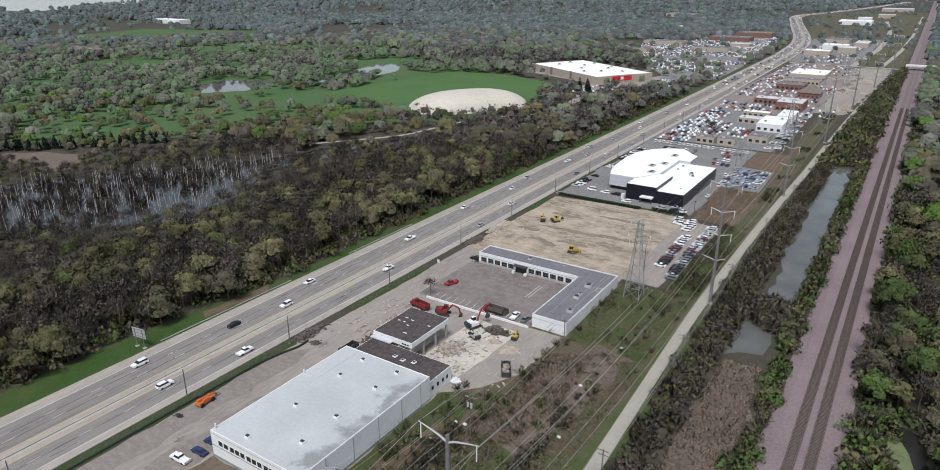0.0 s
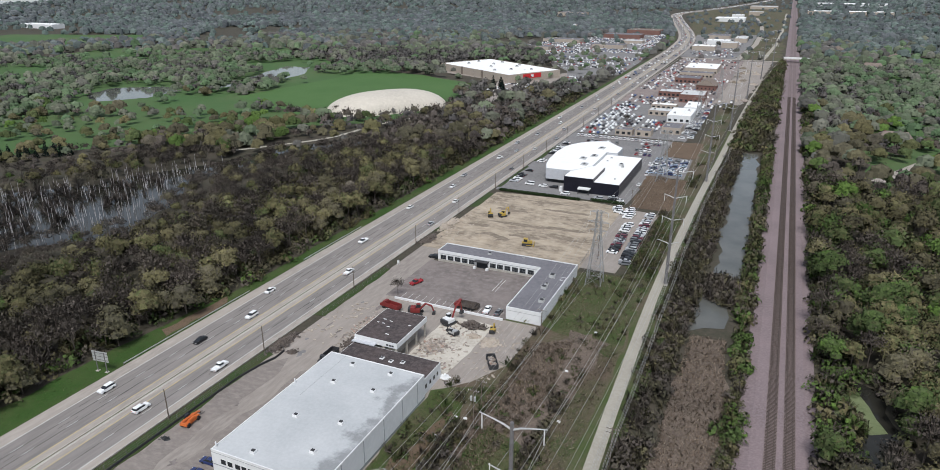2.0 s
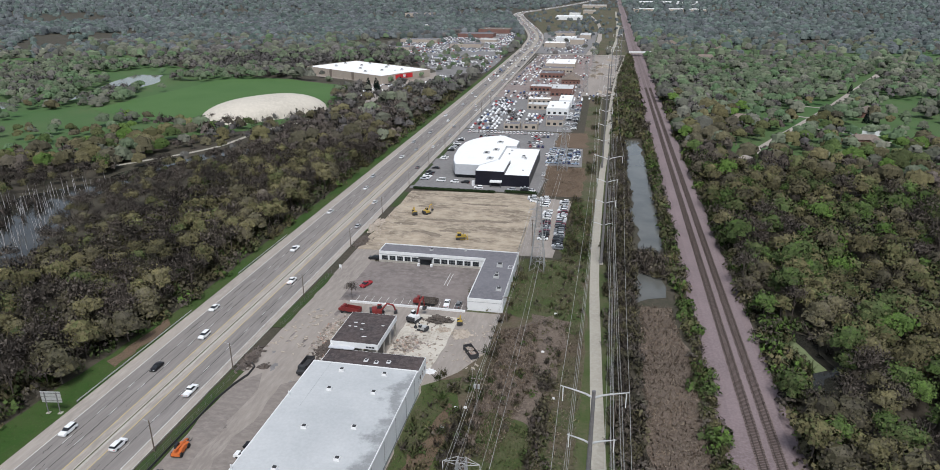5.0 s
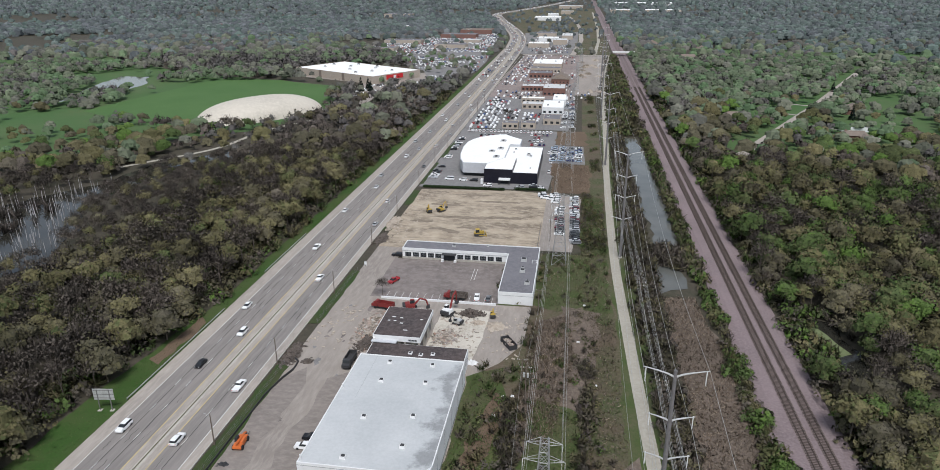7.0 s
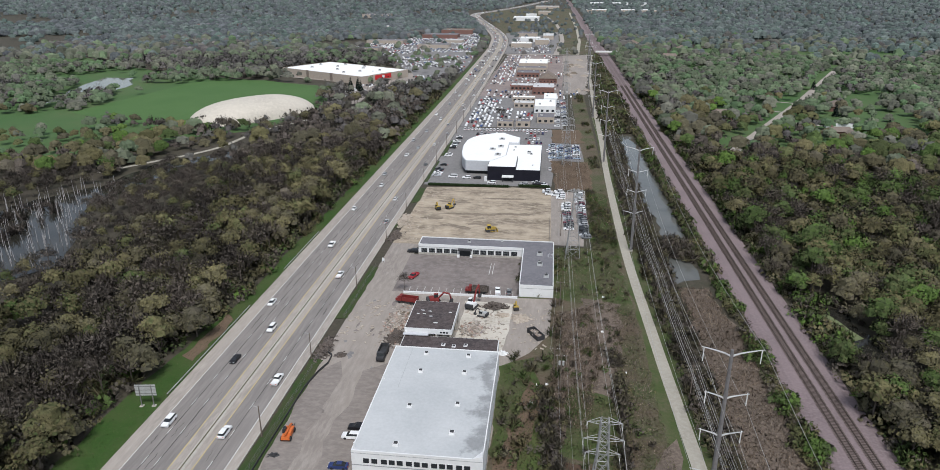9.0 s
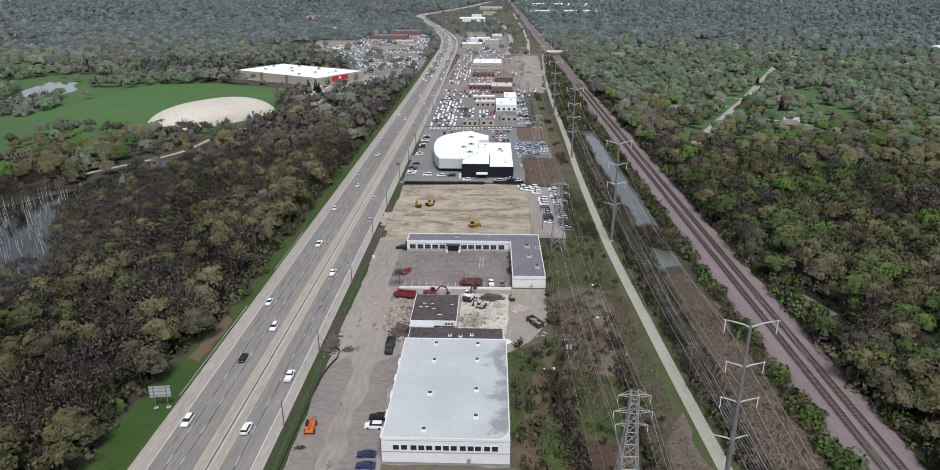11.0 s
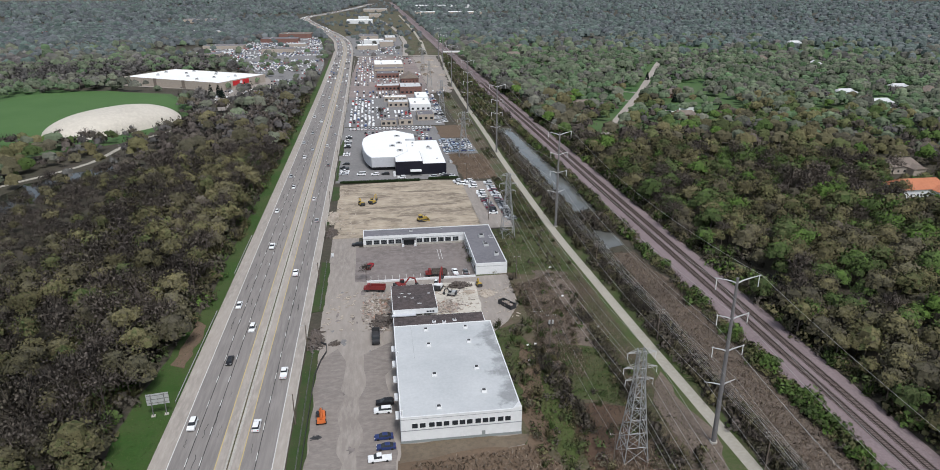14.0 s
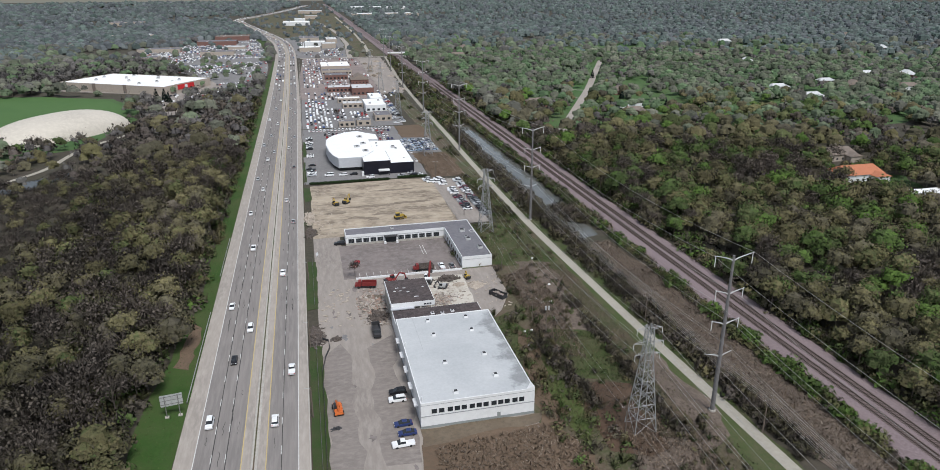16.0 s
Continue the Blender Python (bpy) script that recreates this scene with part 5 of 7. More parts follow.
# ---- power lines, poles, signs and fences ----
def steel_pole(x, y, lean=0.0):
    r = thing("transmission_pole", "tall grey steel pole with curved arms carrying power lines", "power pole", "steel poles along the path")
    part("shaft", Geo().bar((0, 0, -0.3), (0, 0, 44), 0.62, 0.3, 12), M_steel, r)
    part("base_collar", Geo().bar((0, 0, -0.1), (0, 0, 0.5), 0.95, 0.9, 12), M_conc, r)
    for z, le, ri in ((43.2, 5.4, 5.6), (34.2, 3.9, 4.2), (25.9, 3.9, 4.2), (16.8, 4.6, 3.2)):
        for s, ln in ((-1, le), (1, ri)):
            pts = [(s * ln * t, 0, z - 0.55 + 1.7 * t ** 0.7 * (0.8 if z < 40 else 1.0)) for t in (0.0, 0.25, 0.5, 0.75, 1.0)]
            g = Geo()
            for i in range(4):
                g.bar(pts[i], pts[i + 1], 0.2 - 0.03 * i, 0.17 - 0.03 * i, 6)
            a = part("arm", g, M_galv, r, "pale curved steel arm")
            if 20 < z:
                k = 0.92
                zz = z - 0.55 + 1.5
                part("insulator", Geo().bar((s * ln * k, 0, zz), (s * ln * k, 0, zz - 2.7), 0.1, 0.1, 6), M_insul, a, "white hanging insulator")
    r.matrix_basis = pose(x, y, 0, 0, 0, lean)
    return r


def lattice_tower(x, y):
    r = thing("lattice_tower", "grey lattice steel tower with three crossarms", "power tower", "lattice towers in the scrub")
    H, B, T = 28.6, 2.9, 0.75

    def hw(z):
        return B + (T + 0.35 - B) * min(1, z / 20.0) - max(0, z - 20) * 0.04
    zs = [0, 4.2, 8.0, 11.4, 14.4, 17.2, 20, 22.2, 24.4, 26.6, H]
    for sx in (-1, 1):
        for sy in (-1, 1):
            g = Geo().line([(sx * hw(a), sy * hw(a), a - (0.2 if a == 0 else 0)) for a in zs], 0.13, 4)
            part("leg", g, M_tower, r)
    g = Geo()
    for k, (a, b) in enumerate(zip(zs, zs[1:])):
        for (ax, ay), (bx, by) in (((-1, -1), (1, -1)), ((1, -1), (1, 1)), ((1, 1), (-1, 1)), ((-1, 1), (-1, -1))):
            p, q = hw(a), hw(b)
            g.bar((ax * p, ay * p, a), (bx * q, by * q, b), 0.065, 0.065, 3)
            g.bar((bx * p, by * p, a), (ax * q, ay * q, b), 0.065, 0.065, 3)
            g.bar((ax * q, ay * q, b), (bx * q, by * q, b), 0.09, 0.09, 3)
    tagged(part("bracing", g, M_tower, r), kind="stuff")
    for z, ln in ((21.0, 3.3), (24.2, 3.9), (28.0, 3.3)):
        g = Geo()
        for s in (-1, 1):
            for sy in (-1, 1):
                g.bar((s * 0.5, sy * 0.6, z), (s * ln, 0, z + 0.1), 0.07, 0.06, 4)
                g.bar((s * 0.5, sy * 0.6, z + 1.0), (s * ln, 0, z + 0.1), 0.06, 0.05, 4)
            g.bar((s * ln * 0.5, -0.35, z), (s * ln * 0.5, 0.35, z), 0.05, 0.05, 3)
        a = part("crossarm", g, M_tower, r)
        for s in (-1, 1):
            part("insulator", Geo().bar((s * ln, 0, z), (s * ln, 0, z - 1.5), 0.06, 0.06, 6), M_insul, a)
    r.matrix_basis = pose(x, y, 0)
    return r


def wood_pole(x, y, h, arms=1, transformer=False, rz=0, name="utility_pole", group="timber poles"):
    r = thing(name, "weathered timber utility pole with crossarms", "utility pole", group)
    part("shaft", Geo().bar((0, 0, -0.3), (0, 0, h), 0.19, 0.12, 8), M_wood, r)
    for i in range(arms):
        z = h - 0.4 - 1.1 * i
        a = part("crossarm", Geo().box(-1.5, -0.07, z - 0.07, 1.5, 0.07, z + 0.07), M_wood, r)
        for xx in (-1.35, -0.75, 0.75, 1.35):
            part("insulator", Geo().bar((xx, 0, z + 0.07), (xx, 0, z + 0.32), 0.07, 0.05, 6), M_insul, a)
    if transformer:
        for xx in (-0.5, 0.5):
            part("transformer", Geo().bar((xx, -0.3, h - 3.0), (xx, -0.3, h - 1.8), 0.3, 0.3, 10), M_galv, r, "grey drum transformer")
    r.matrix_basis = pose(x, y, 0, 0, 0, rz)
    return r


def span(name, a, b, sag, rad, label="thin pale overhead power line"):
    n = 14
    pts = []
    for i in range(n + 1):
        t = i / n
        pts.append((a[0] + (b[0] - a[0]) * t, a[1] + (b[1] - a[1]) * t, a[2] + (b[2] - a[2]) * t - 4 * sag * t * (1 - t)))
    single(name, Geo().line(pts, rad, 4), M_wire, label, "cable", "", "overhead lines")


POLES = [(-48.4, -84), (-48.4, 68.4), (-46.6, 226.4), (-48.0, 374.3), (-47, 522), (-44, 670), (-38, 820), (-30, 960)]
first = steel_pole(*POLES[0])
for x, y in POLES[1:]:
    copy_thing(first, pose(x, y, 0))
for (xa, ya), (xb, yb) in zip(POLES[:5], POLES[1:6]):
    for z, le, ri in ((44.3, 5.4, 5.6), (32.4, 3.6, 3.9), (24.0, 3.6, 3.9), (18.0, 4.6, 3.2)):
        for o in (-le, ri):
            span("power_line", (xa + o, ya, z), (xb + o, yb, z), 4.0, 0.035)
TOWERS = [(-70, -84), (-70, 66.3), (-71, 217), (-71, 366), (-70, 516), (-68, 665), (-64, 815)]
first = lattice_tower(*TOWERS[0])
for x, y in TOWERS[1:]:
    copy_thing(first, pose(x, y, 0))
for (xa, ya), (xb, yb) in zip(TOWERS[:4], TOWERS[1:5]):
    for z, ln in ((19.5, 3.3), (22.7, 3.9), (26.5, 3.3)):
        for s in (-1, 1):
            span("power_line", (xa + s * ln, ya, z), (xb + s * ln, yb, z), 4.0, 0.03)
LOW = [(-41.5, 57), (-42.1, 118.5), (-42.6, 179), (-43.4, 240), (-43.2, 300), (-42, 360), (-40.5, 420)]
first = wood_pole(*LOW[0], 11.0, 2, group="timber poles beside the path")
for x, y in LOW[1:]:
    copy_thing(first, pose(x, y, 0))
for (xa, ya), (xb, yb) in zip([(-41, -4)] + LOW, LOW):
    for z in (10.9, 9.8):
        for o in (-1.35, -0.75, 0.75, 1.35):
            span("power_line", (xa + o, ya, z), (xb + o, yb, z), 1.0, 0.028)
WOOD = [(-75.4, 4, 9.3), (-75.6, 63.4, 9.3), (-76.8, 118.4, 11.7), (-78.5, 127.5, 8.5), (-76.5, 171, 9.5), (-75.6, 240.5, 12), (-76.5, 310, 10)]
for x, y, h in WOOD:
    wood_pole(x, y, h, 1, h > 11, group="timber poles behind the lots")
for (xa, ya, ha), (xb, yb, hb) in zip(WOOD, WOOD[1:]):
    for o in (-1.2, 1.2):
        span("power_line", (xa + o, ya, ha - 0.2), (xb + o, yb, hb - 0.2), 0.9, 0.02)
first = None
for y in (46, 90, 127, 176, 223.7, 268, 313, 358, 402, 447, 492, 537, 582):
    if first is None:
        first = wood_pole(-150.2, y, 9.0, 0, name="roadside_pole", group="poles beside the highway")
        first["label"] = "slim grey roadside pole with a short bracket"
        part("bracket", Geo().bar((0, 0, 8.6), (-1.6, 0, 9.0), 0.06, 0.05, 5), M_galv, first)
    else:
        copy_thing(first, pose(-150.2 + random.uniform(-0.4, 0.4), y, 0))


def highway_sign():
    r = thing("highway_sign", "back of a grey ribbed highway sign on two posts", "road sign")
    for i in range(4):
        part("panel", Geo().box(-2.7 + i * 1.36, -0.04, 3.3, -2.7 + i * 1.36 + 1.32, 0.04, 6.6), M_galv, r)
    for x in (-1.6, 1.6):
        part("post", Geo().box(x - 0.1, -0.2, -0.2, x + 0.1, 0.0, 6.4), M_steel, r)
        part("footing", Geo().box(x - 0.5, -0.6, -0.1, x + 0.5, 0.4, 0.25), M_conc, r)
    for z in (3.9, 5.0, 6.1):
        part("rail", Geo().box(-2.7, -0.1, z - 0.06, 2.7, -0.04, z + 0.06), M_steel, r)
    r.matrix_basis = pose(-185.6, 99.0, 0, 0, 0, 8)


highway_sign()


def guardrail(x, y0, y1, group="guardrails"):
    r = thing("guardrail", "low galvanised guardrail on posts along the shoulder", "guardrail", group)
    part("rail", Geo().box(x - 0.05, y0, 0.5, x + 0.05, y1, 0.85), M_galv, r)
    y = y0
    m = geo_mesh("post", Geo().box(x - 0.16, -0.08, -0.1, x - 0.04, 0.08, 0.85), M_steel)
    while y <= y1:
        ob = new("post", m)
        ob.parent, ob.location = r, (0, y, 0)
        y += 3.8


guardrail(-183.0, 104, 158)
guardrail(-183.0, 190, 232)


def chain_fence(pts, h=1.8, label="chain-link fence on thin steel posts"):
    r = thing("fence", label, "fence", "chain-link fences")
    m = geo_mesh("post", Geo().bar((0, 0, -0.1), (0, 0, h), 0.05, 0.05, 5), M_steel)
    g = Geo()
    for (xa, ya), (xb, yb) in zip(pts, pts[1:]):
        n = max(1, int(math.hypot(xb - xa, yb - ya) / 3.0))
        for k in range(n + 1):
            ob = new("post", m)
            ob.parent, ob.location = r, (xa + (xb - xa) * k / n, ya + (yb - ya) * k / n, 0)
        for z in (h - 0.05, h * 0.5, 0.15):
            g.bar((xa, ya, z), (xb, yb, z), 0.022, 0.022, 4)
    part("rail", g, M_steel, r)


chain_fence([(-148.6, 60), (-148.6, 128)], 1.4, "grey fence along the grass verge")
chain_fence([(-148.4, 154), (-148.4, 198)], 1.4, "grey fence along the grass verge")
chain_fence([(-150.4, 322), (-150.4, 372)], 1.2)
chain_fence([(-80.5, 226), (-80.5, 262)], 1.6)
# verges on the east side of the highway
for y0, y1, x1 in ((-60, 128, -146.8), (152.6, 197.5, -147), (243, 262, -147.2), (280, 306, -147.2), (378, 425, -148.5), (318, 366, -149.2)):
    sheet("verge", [(-151.1, y0), (x1, y0 + 1), (x1, y1 - 1), (-150.6, y1)], 0.12, M_kerbgrass, "strip of patchy grass along the kerb", rag=0.5)
single("retaining_kerb", Geo().box(-132.6, 175.2, 0, -91.4, 175.7, 0.75), M_wallw, "long pale concrete retaining kerb", "kerb", "structure")
bay = thing("bay_marking", "faded white parking bay lines on asphalt", "road marking", "", "structure")
for i in range(15):
    x = -131 + i * 2.7
    part("line", Geo().box(x - 0.06, 176.6, 0.08, x + 0.06, 181.4, 0.087), M_white, bay)
for x0, y0, x1, y1 in ((-103.4, 195, -103.2, 206), (-102.2, 195, -102.0, 206)):
    part("line", Geo().box(x0, y0, 0.08, x1, y1, 0.087), M_white, bay)


def silt_fence(pts):
    """A low black fabric barrier on stakes round the site."""
    r = thing("silt_fence", "low black fabric fence on stakes along the verge", "fence")
    m = geo_mesh("stake", Geo().box(-0.04, -0.04, -0.1, 0.04, 0.04, 1.0), M_wood)
    for (xa, ya), (xb, yb) in zip(pts, pts[1:]):
        d = Vector((xb - xa, yb - ya)).normalized()
        n = Vector((-d.y, d.x)) * 0.05
        part("fabric", Geo().prism([(xa - n.x, ya - n.y), (xb - n.x, yb - n.y), (xb + n.x, yb + n.y), (xa + n.x, ya + n.y)][::-1], 0.05, 0.85), M_dark, r)
        k = max(1, int(math.hypot(xb - xa, yb - ya) / 3))
        for i in range(k):
            ob = new("stake", m)
            ob.parent, ob.location = r, (xa + (xb - xa) * i / k, ya + (yb - ya) * i / k, 0)


silt_fence([(-147.6, 40), (-147.5, 80), (-147.2, 112), (-146.0, 120), (-144.6, 125), (-144.8, 129.5), (-146.6, 131)])
mk = thing("site_marker", "small white marker board on two posts", "sign")
part("board", Geo().box(-146.9, 202.0, 0.8, -145.9, 202.08, 2.1), M_wallw, mk)
for xx in (-146.8, -146.08):
    part("post", Geo().box(xx, 202.08, -0.1, xx + 0.08, 202.16, 2.2), M_wallw, mk)


# ---- vehicles ----
PAINT = {n: plain("paint_" + n, c, 0.3, 0.0, 0.08) for n, c in (("white", (0.78, 0.78, 0.77)), ("silver", (0.42, 0.43, 0.44)), ("grey", (0.16, 0.165, 0.17)), ("black", (0.018, 0.018, 0.02)),
                                                              ("red", (0.3, 0.025, 0.03)), ("blue", (0.03, 0.045, 0.13)), ("paleblue", (0.32, 0.4, 0.5)), ("maroon", (0.13, 0.025, 0.04)))}
WHEEL = geo_mesh("wheel", Geo().bar((-0.11, 0, 0), (0.11, 0, 0), 0.33, 0.33, 10), M_tyre)
CARS = {}
SHAPES = {   # length, width, lower outline, glass outline, roof outline (y, z)
    "sedan": (4.7, 1.82, [(-2.3, 0.3), (2.3, 0.3), (2.35, 0.62), (2.2, 0.78), (0.95, 0.95), (-1.5, 0.98), (-2.3, 0.92), (-2.36, 0.6)], [(-1.75, 0.95), (1.2, 0.92), (0.4, 1.38), (-0.95, 1.4)], [(-0.95, 1.39), (0.35, 1.37), (0.2, 1.46), (-0.8, 1.47)]),
    "suv": (4.8, 1.92, [(-2.35, 0.36), (2.35, 0.36), (2.4, 0.8), (2.2, 1.0), (1.0, 1.1), (-2.3, 1.12), (-2.4, 0.7)], [(-2.25, 1.1), (1.15, 1.08), (0.4, 1.6), (-2.0, 1.63)], [(-2.05, 1.61), (0.4, 1.59), (0.2, 1.72), (-1.9, 1.74)]),
    "pickup": (5.6, 1.98, [(-2.75, 0.45), (2.75, 0.45), (2.8, 0.9), (2.6, 1.08), (1.3, 1.15), (-0.6, 1.17), (-0.6, 0.85), (-2.65, 0.85), (-2.7, 1.12), (-2.8, 1.1)], [(-0.55, 1.15), (1.45, 1.13), (0.75, 1.7), (-0.4, 1.72)], [(-0.45, 1.71), (0.75, 1.69), (0.6, 1.82), (-0.3, 1.83)]),
    "van": (5.4, 2.0, [(-2.65, 0.4), (2.65, 0.4), (2.7, 0.9), (2.1, 1.2), (1.7, 1.25), (-2.65, 1.3)], [(-2.6, 1.28), (1.75, 1.24), (1.1, 1.95), (-2.55, 2.0)], [(-2.6, 1.6), (0.3, 1.6), (1.15, 1.95), (0.9, 2.12), (-2.5, 2.15)]),
}


def vehicle(kind, colour, x, y, rz, label="", group="parked cars", name="car"):
    key = (kind, colour, group)
    m = pose(x, y, 0, 0, 0, rz)
    if key in CARS:
        return copy_thing(CARS[key], m)
    ln, w, lo, gl, rf = SHAPES[kind]
    names = {"sedan": "car", "suv": "car", "pickup": "pickup_truck", "van": "van"}
    place = {"parked cars": "parked on the open lot", "traffic": "in a highway lane"}.get(group, "parked on the lot")
    r = thing(names[kind], f"{colour.replace('paleblue', 'pale blue')} {kind} {place}", names[kind].split("_")[0], group)
    h = w / 2
    part("body", Geo().side(lo, -h, h, 0.1), PAINT[colour], r)
    part("cabin_glass", Geo().side(gl, -h + 0.12, h - 0.12, 0.2), M_glass, r, "dark tinted glass")
    part("roof", Geo().side(rf, -h + 0.3, h - 0.3, 0.05), PAINT[colour], r)
    for sx in (-1, 1):
        for yy in (-ln * 0.3, ln * 0.3):
            wh = new("wheel", WHEEL)
            wh.parent, wh.location = r, (sx * (h - 0.1), yy, 0.33)
        part("headlight", Geo().box(sx * (h - 0.3) - 0.18, ln / 2 - 0.08, 0.62, sx * (h - 0.3) + 0.18, ln / 2 + 0.0, 0.78), M_wallw, r)
        part("tail_light", Geo().box(sx * (h - 0.3) - 0.16, -ln / 2 + 0.0, 0.68, sx * (h - 0.3) + 0.16, -ln / 2 + 0.05, 0.86), M_signred, r)
    r.matrix_basis = m
    CARS[key] = r
    return r


def pick(pal):
    return random.choice(pal)


MIX = ["white", "white", "silver", "grey", "black", "black", "silver", "white", "red", "blue"]
Z0 = 0.09
# beside the warehouse
for k, c, x, y, a in (("suv", "black", -127.6, 95.8, 90), ("suv", "white", -128.2, 92.2, 90), ("sedan", "blue", -128.2, 81.2, 92), ("sedan", "blue", -127.7, 77.2, 90), ("pickup", "white", -129.3, 73.0, 92),
                      ("pickup", "white", -98.7, 179.6, 5), ("sedan", "grey", -94.6, 179.6, 0), ("pickup", "red", -131.6, 189.5, 160), ("suv", "black", -136.6, 214.5, 90)):
    vehicle(k, c, x, y, a)
# gravel car park
dark = ["black", "grey", "maroon", "silver", "black", "white", "silver", "maroon"]
y = 239.0
while y < 305:
    vehicle(pick(["sedan", "suv", "suv"]), pick(dark if y > 262 else ["black", "grey", "black", "silver"]), -64.8 - 0.02 * (y - 240) + random.uniform(-0.3, 0.3), y, 90 + random.uniform(-3, 3) + 180 * (random.random() < 0.3))
    y += random.choice((2.7, 2.8, 2.9, 5.6 if y > 290 else 2.8))
y = 249.0
while y < 286:
    vehicle(pick(["sedan", "suv"]), pick(dark), -71.6 + random.uniform(-0.4, 0.4) - 0.03 * (y - 250), y, 90 + random.uniform(-4, 4))
    y += random.choice((2.8, 2.9, 2.8, 5.0))
for x, y in ((-82.5, 307.5), (-82.3, 304.6), (-76.2, 307), (-75.6, 304), (-74.8, 301), (-75, 298), (-75.2, 295), (-77.8, 300.2), (-80.9, 301.6)):
    vehicle("suv", pick(["white", "silver", "white", "grey"]), x, y, 92)
# showroom lots
for y in (331, 334, 337, 341, 345, 355, 378, 382, 400, 404, 409, 414, 419, 430, 434):
    vehicle(pick(["suv", "sedan", "pickup"]), pick(["white", "white", "silver", "black"]), -145.8 + random.uniform(-0.5, 0.5), y, 90)
for x, y in ((-136, 329), (-128, 328), (-122, 328.2), (-88.6, 323.5), (-113, 319.5), (-95, 318.6), (-88, 319), (-84.5, 319.2), (-81, 352), (-81, 375), (-83, 398)):
    vehicle(pick(["suv", "van", "sedan"]), pick(["white", "silver", "black", "white"]), x, y, 90 if y < 330 else 0)
x = -145
while x < -84:
    vehicle("suv", pick(["white", "white", "white", "silver"]), x, 460.5, 0 + random.uniform(-3, 3))
    x += 2.75
for j in range(4):
    for i in range(11):
        if random.random() < 0.9:
            vehicle(pick(["sedan", "suv"]), pick(["paleblue", "paleblue", "white", "silver", "grey", "blue"]), -80 + j * 5.3 + random.uniform(-0.3, 0.3), 380 + i * 3.4, 90)
for y, x0, x1 in ((446, -134, -112), (436, -133, -112), (421, -96, -85), (432, -98, -85), (443, -98, -85), (452, -98, -85)):
    x = x0
    while x < x1:
        if random.random() < 0.85:
            vehicle(pick(["sedan", "suv"]), pick(MIX), x, y, random.choice((0, 180)))
        x += 2.8
# highway traffic
for lane, heading, spots in ((-176.2, 180, (92, 165, 262, 330, 410, 520, 640)), (-172.5, 180, (118, 214, 300, 372, 455, 575, 690)), (-169.0, 180, (150, 395, 490, 610)),
                             (-159.9, 0, (84, 188, 285, 402, 470, 560, 655)), (-156.1, 0, (122, 250, 352, 436, 540, 620, 700))):
    for y in spots:
        k = pick(["sedan", "suv", "sedan", "suv", "sedan", "pickup"])
        ob = vehicle(k, pick(["white", "silver", "black", "grey", "white", "silver", "white", "white"]), lane + random.uniform(-0.25, 0.25), y + random.uniform(-8, 8), heading, group="traffic")
        ob.location.z = 0.2


def crowd_mat():
    m, nt, p, pos = base_mat("many_paints", 0.35)
    g = nt.nodes.new("ShaderNodeNewGeometry")
    r = nt.nodes.new("ShaderNodeValToRGB")
    r.color_ramp.interpolation = "CONSTANT"
    el = r.color_ramp.elements
    cols = [(0.75, 0.75, 0.74), (0.4, 0.41, 0.42), (0.7, 0.7, 0.7), (0.14, 0.14, 0.15), (0.03, 0.03, 0.035), (0.28, 0.04, 0.04), (0.06, 0.1, 0.22)]
    while len(el) < len(cols):
        el.new(0.5)
    for i, c in enumerate(cols):
        el[i].position, el[i].color = (0, 0.3, 0.42, 0.6, 0.74, 0.88, 0.94)[i], (*c, 1)
    nt.links.new(g.outputs["Random Per Island"], r.inputs[0])
    nt.links.new(r.outputs[0], p.inputs["Base Color"])
    return m


M_crowd = crowd_mat()
bodies, cabins = Geo(), Geo()


def crowd_car(x, y, a, z=0.1):
    c, s = math.cos(a), math.sin(a)
    for gg, prof, w in ((bodies, [(-2.3, 0.3), (2.3, 0.3), (2.3, 0.75), (1.0, 0.95), (0.3, 1.45), (-1.4, 1.5), (-2.2, 1.0)], 0.9), (cabins, [(-1.9, 1.0), (0.95, 0.97), (0.35, 1.38), (-1.35, 1.42)], 0.93)):
        t = Geo().side(prof, -w, w, 0.12)
        gg.add([(x + vx * c - vy * s, y + vx * s + vy * c, vz + z) for vx, vy, vz in t.v], t.f)


def crowd(x0, y0, x1, y1, dx, dy, fill, a=0.0):
    y = y0
    while y < y1:
        x = x0
        while x < x1:
            if random.random() < fill:
                crowd_car(x + random.uniform(-0.3, 0.3), y + random.uniform(-0.5, 0.5), a)
            x += dx
        y += dy


crowd(-146, 474, -126, 606, 3.0, 6.6, 0.8)
crowd(-124, 500, -112, 556, 3.0, 6.6, 0.75)
crowd(-76, 612, -50, 660, 3.4, 9.0, 0.4)
crowd(-109, 497, -95, 536, 3.0, 7.5, 0.8)
crowd(-76, 480, -68, 600, 5.5, 3.0, 0.5, 1.57)
crowd(-146, 612, -104, 656, 3.2, 8.0, 0.6)
crowd(-98, 668, -72, 712, 3.3, 8.0, 0.5)
crowd(-94, 745, -70, 800, 3.4, 9.0, 0.45)
crowd(-146, 690, -126, 1000, 3.3, 10.0, 0.5)
crowd(-124, 690, -98, 756, 3.4, 10.0, 0.45)
crowd(-120, 905, -70, 1000, 3.4, 11.0, 0.4)
crowd(-280, 655, -210, 690, 3.1, 9.0, 0.35)
crowd(-240, 690, -208, 760, 3.1, 9.0, 0.45)
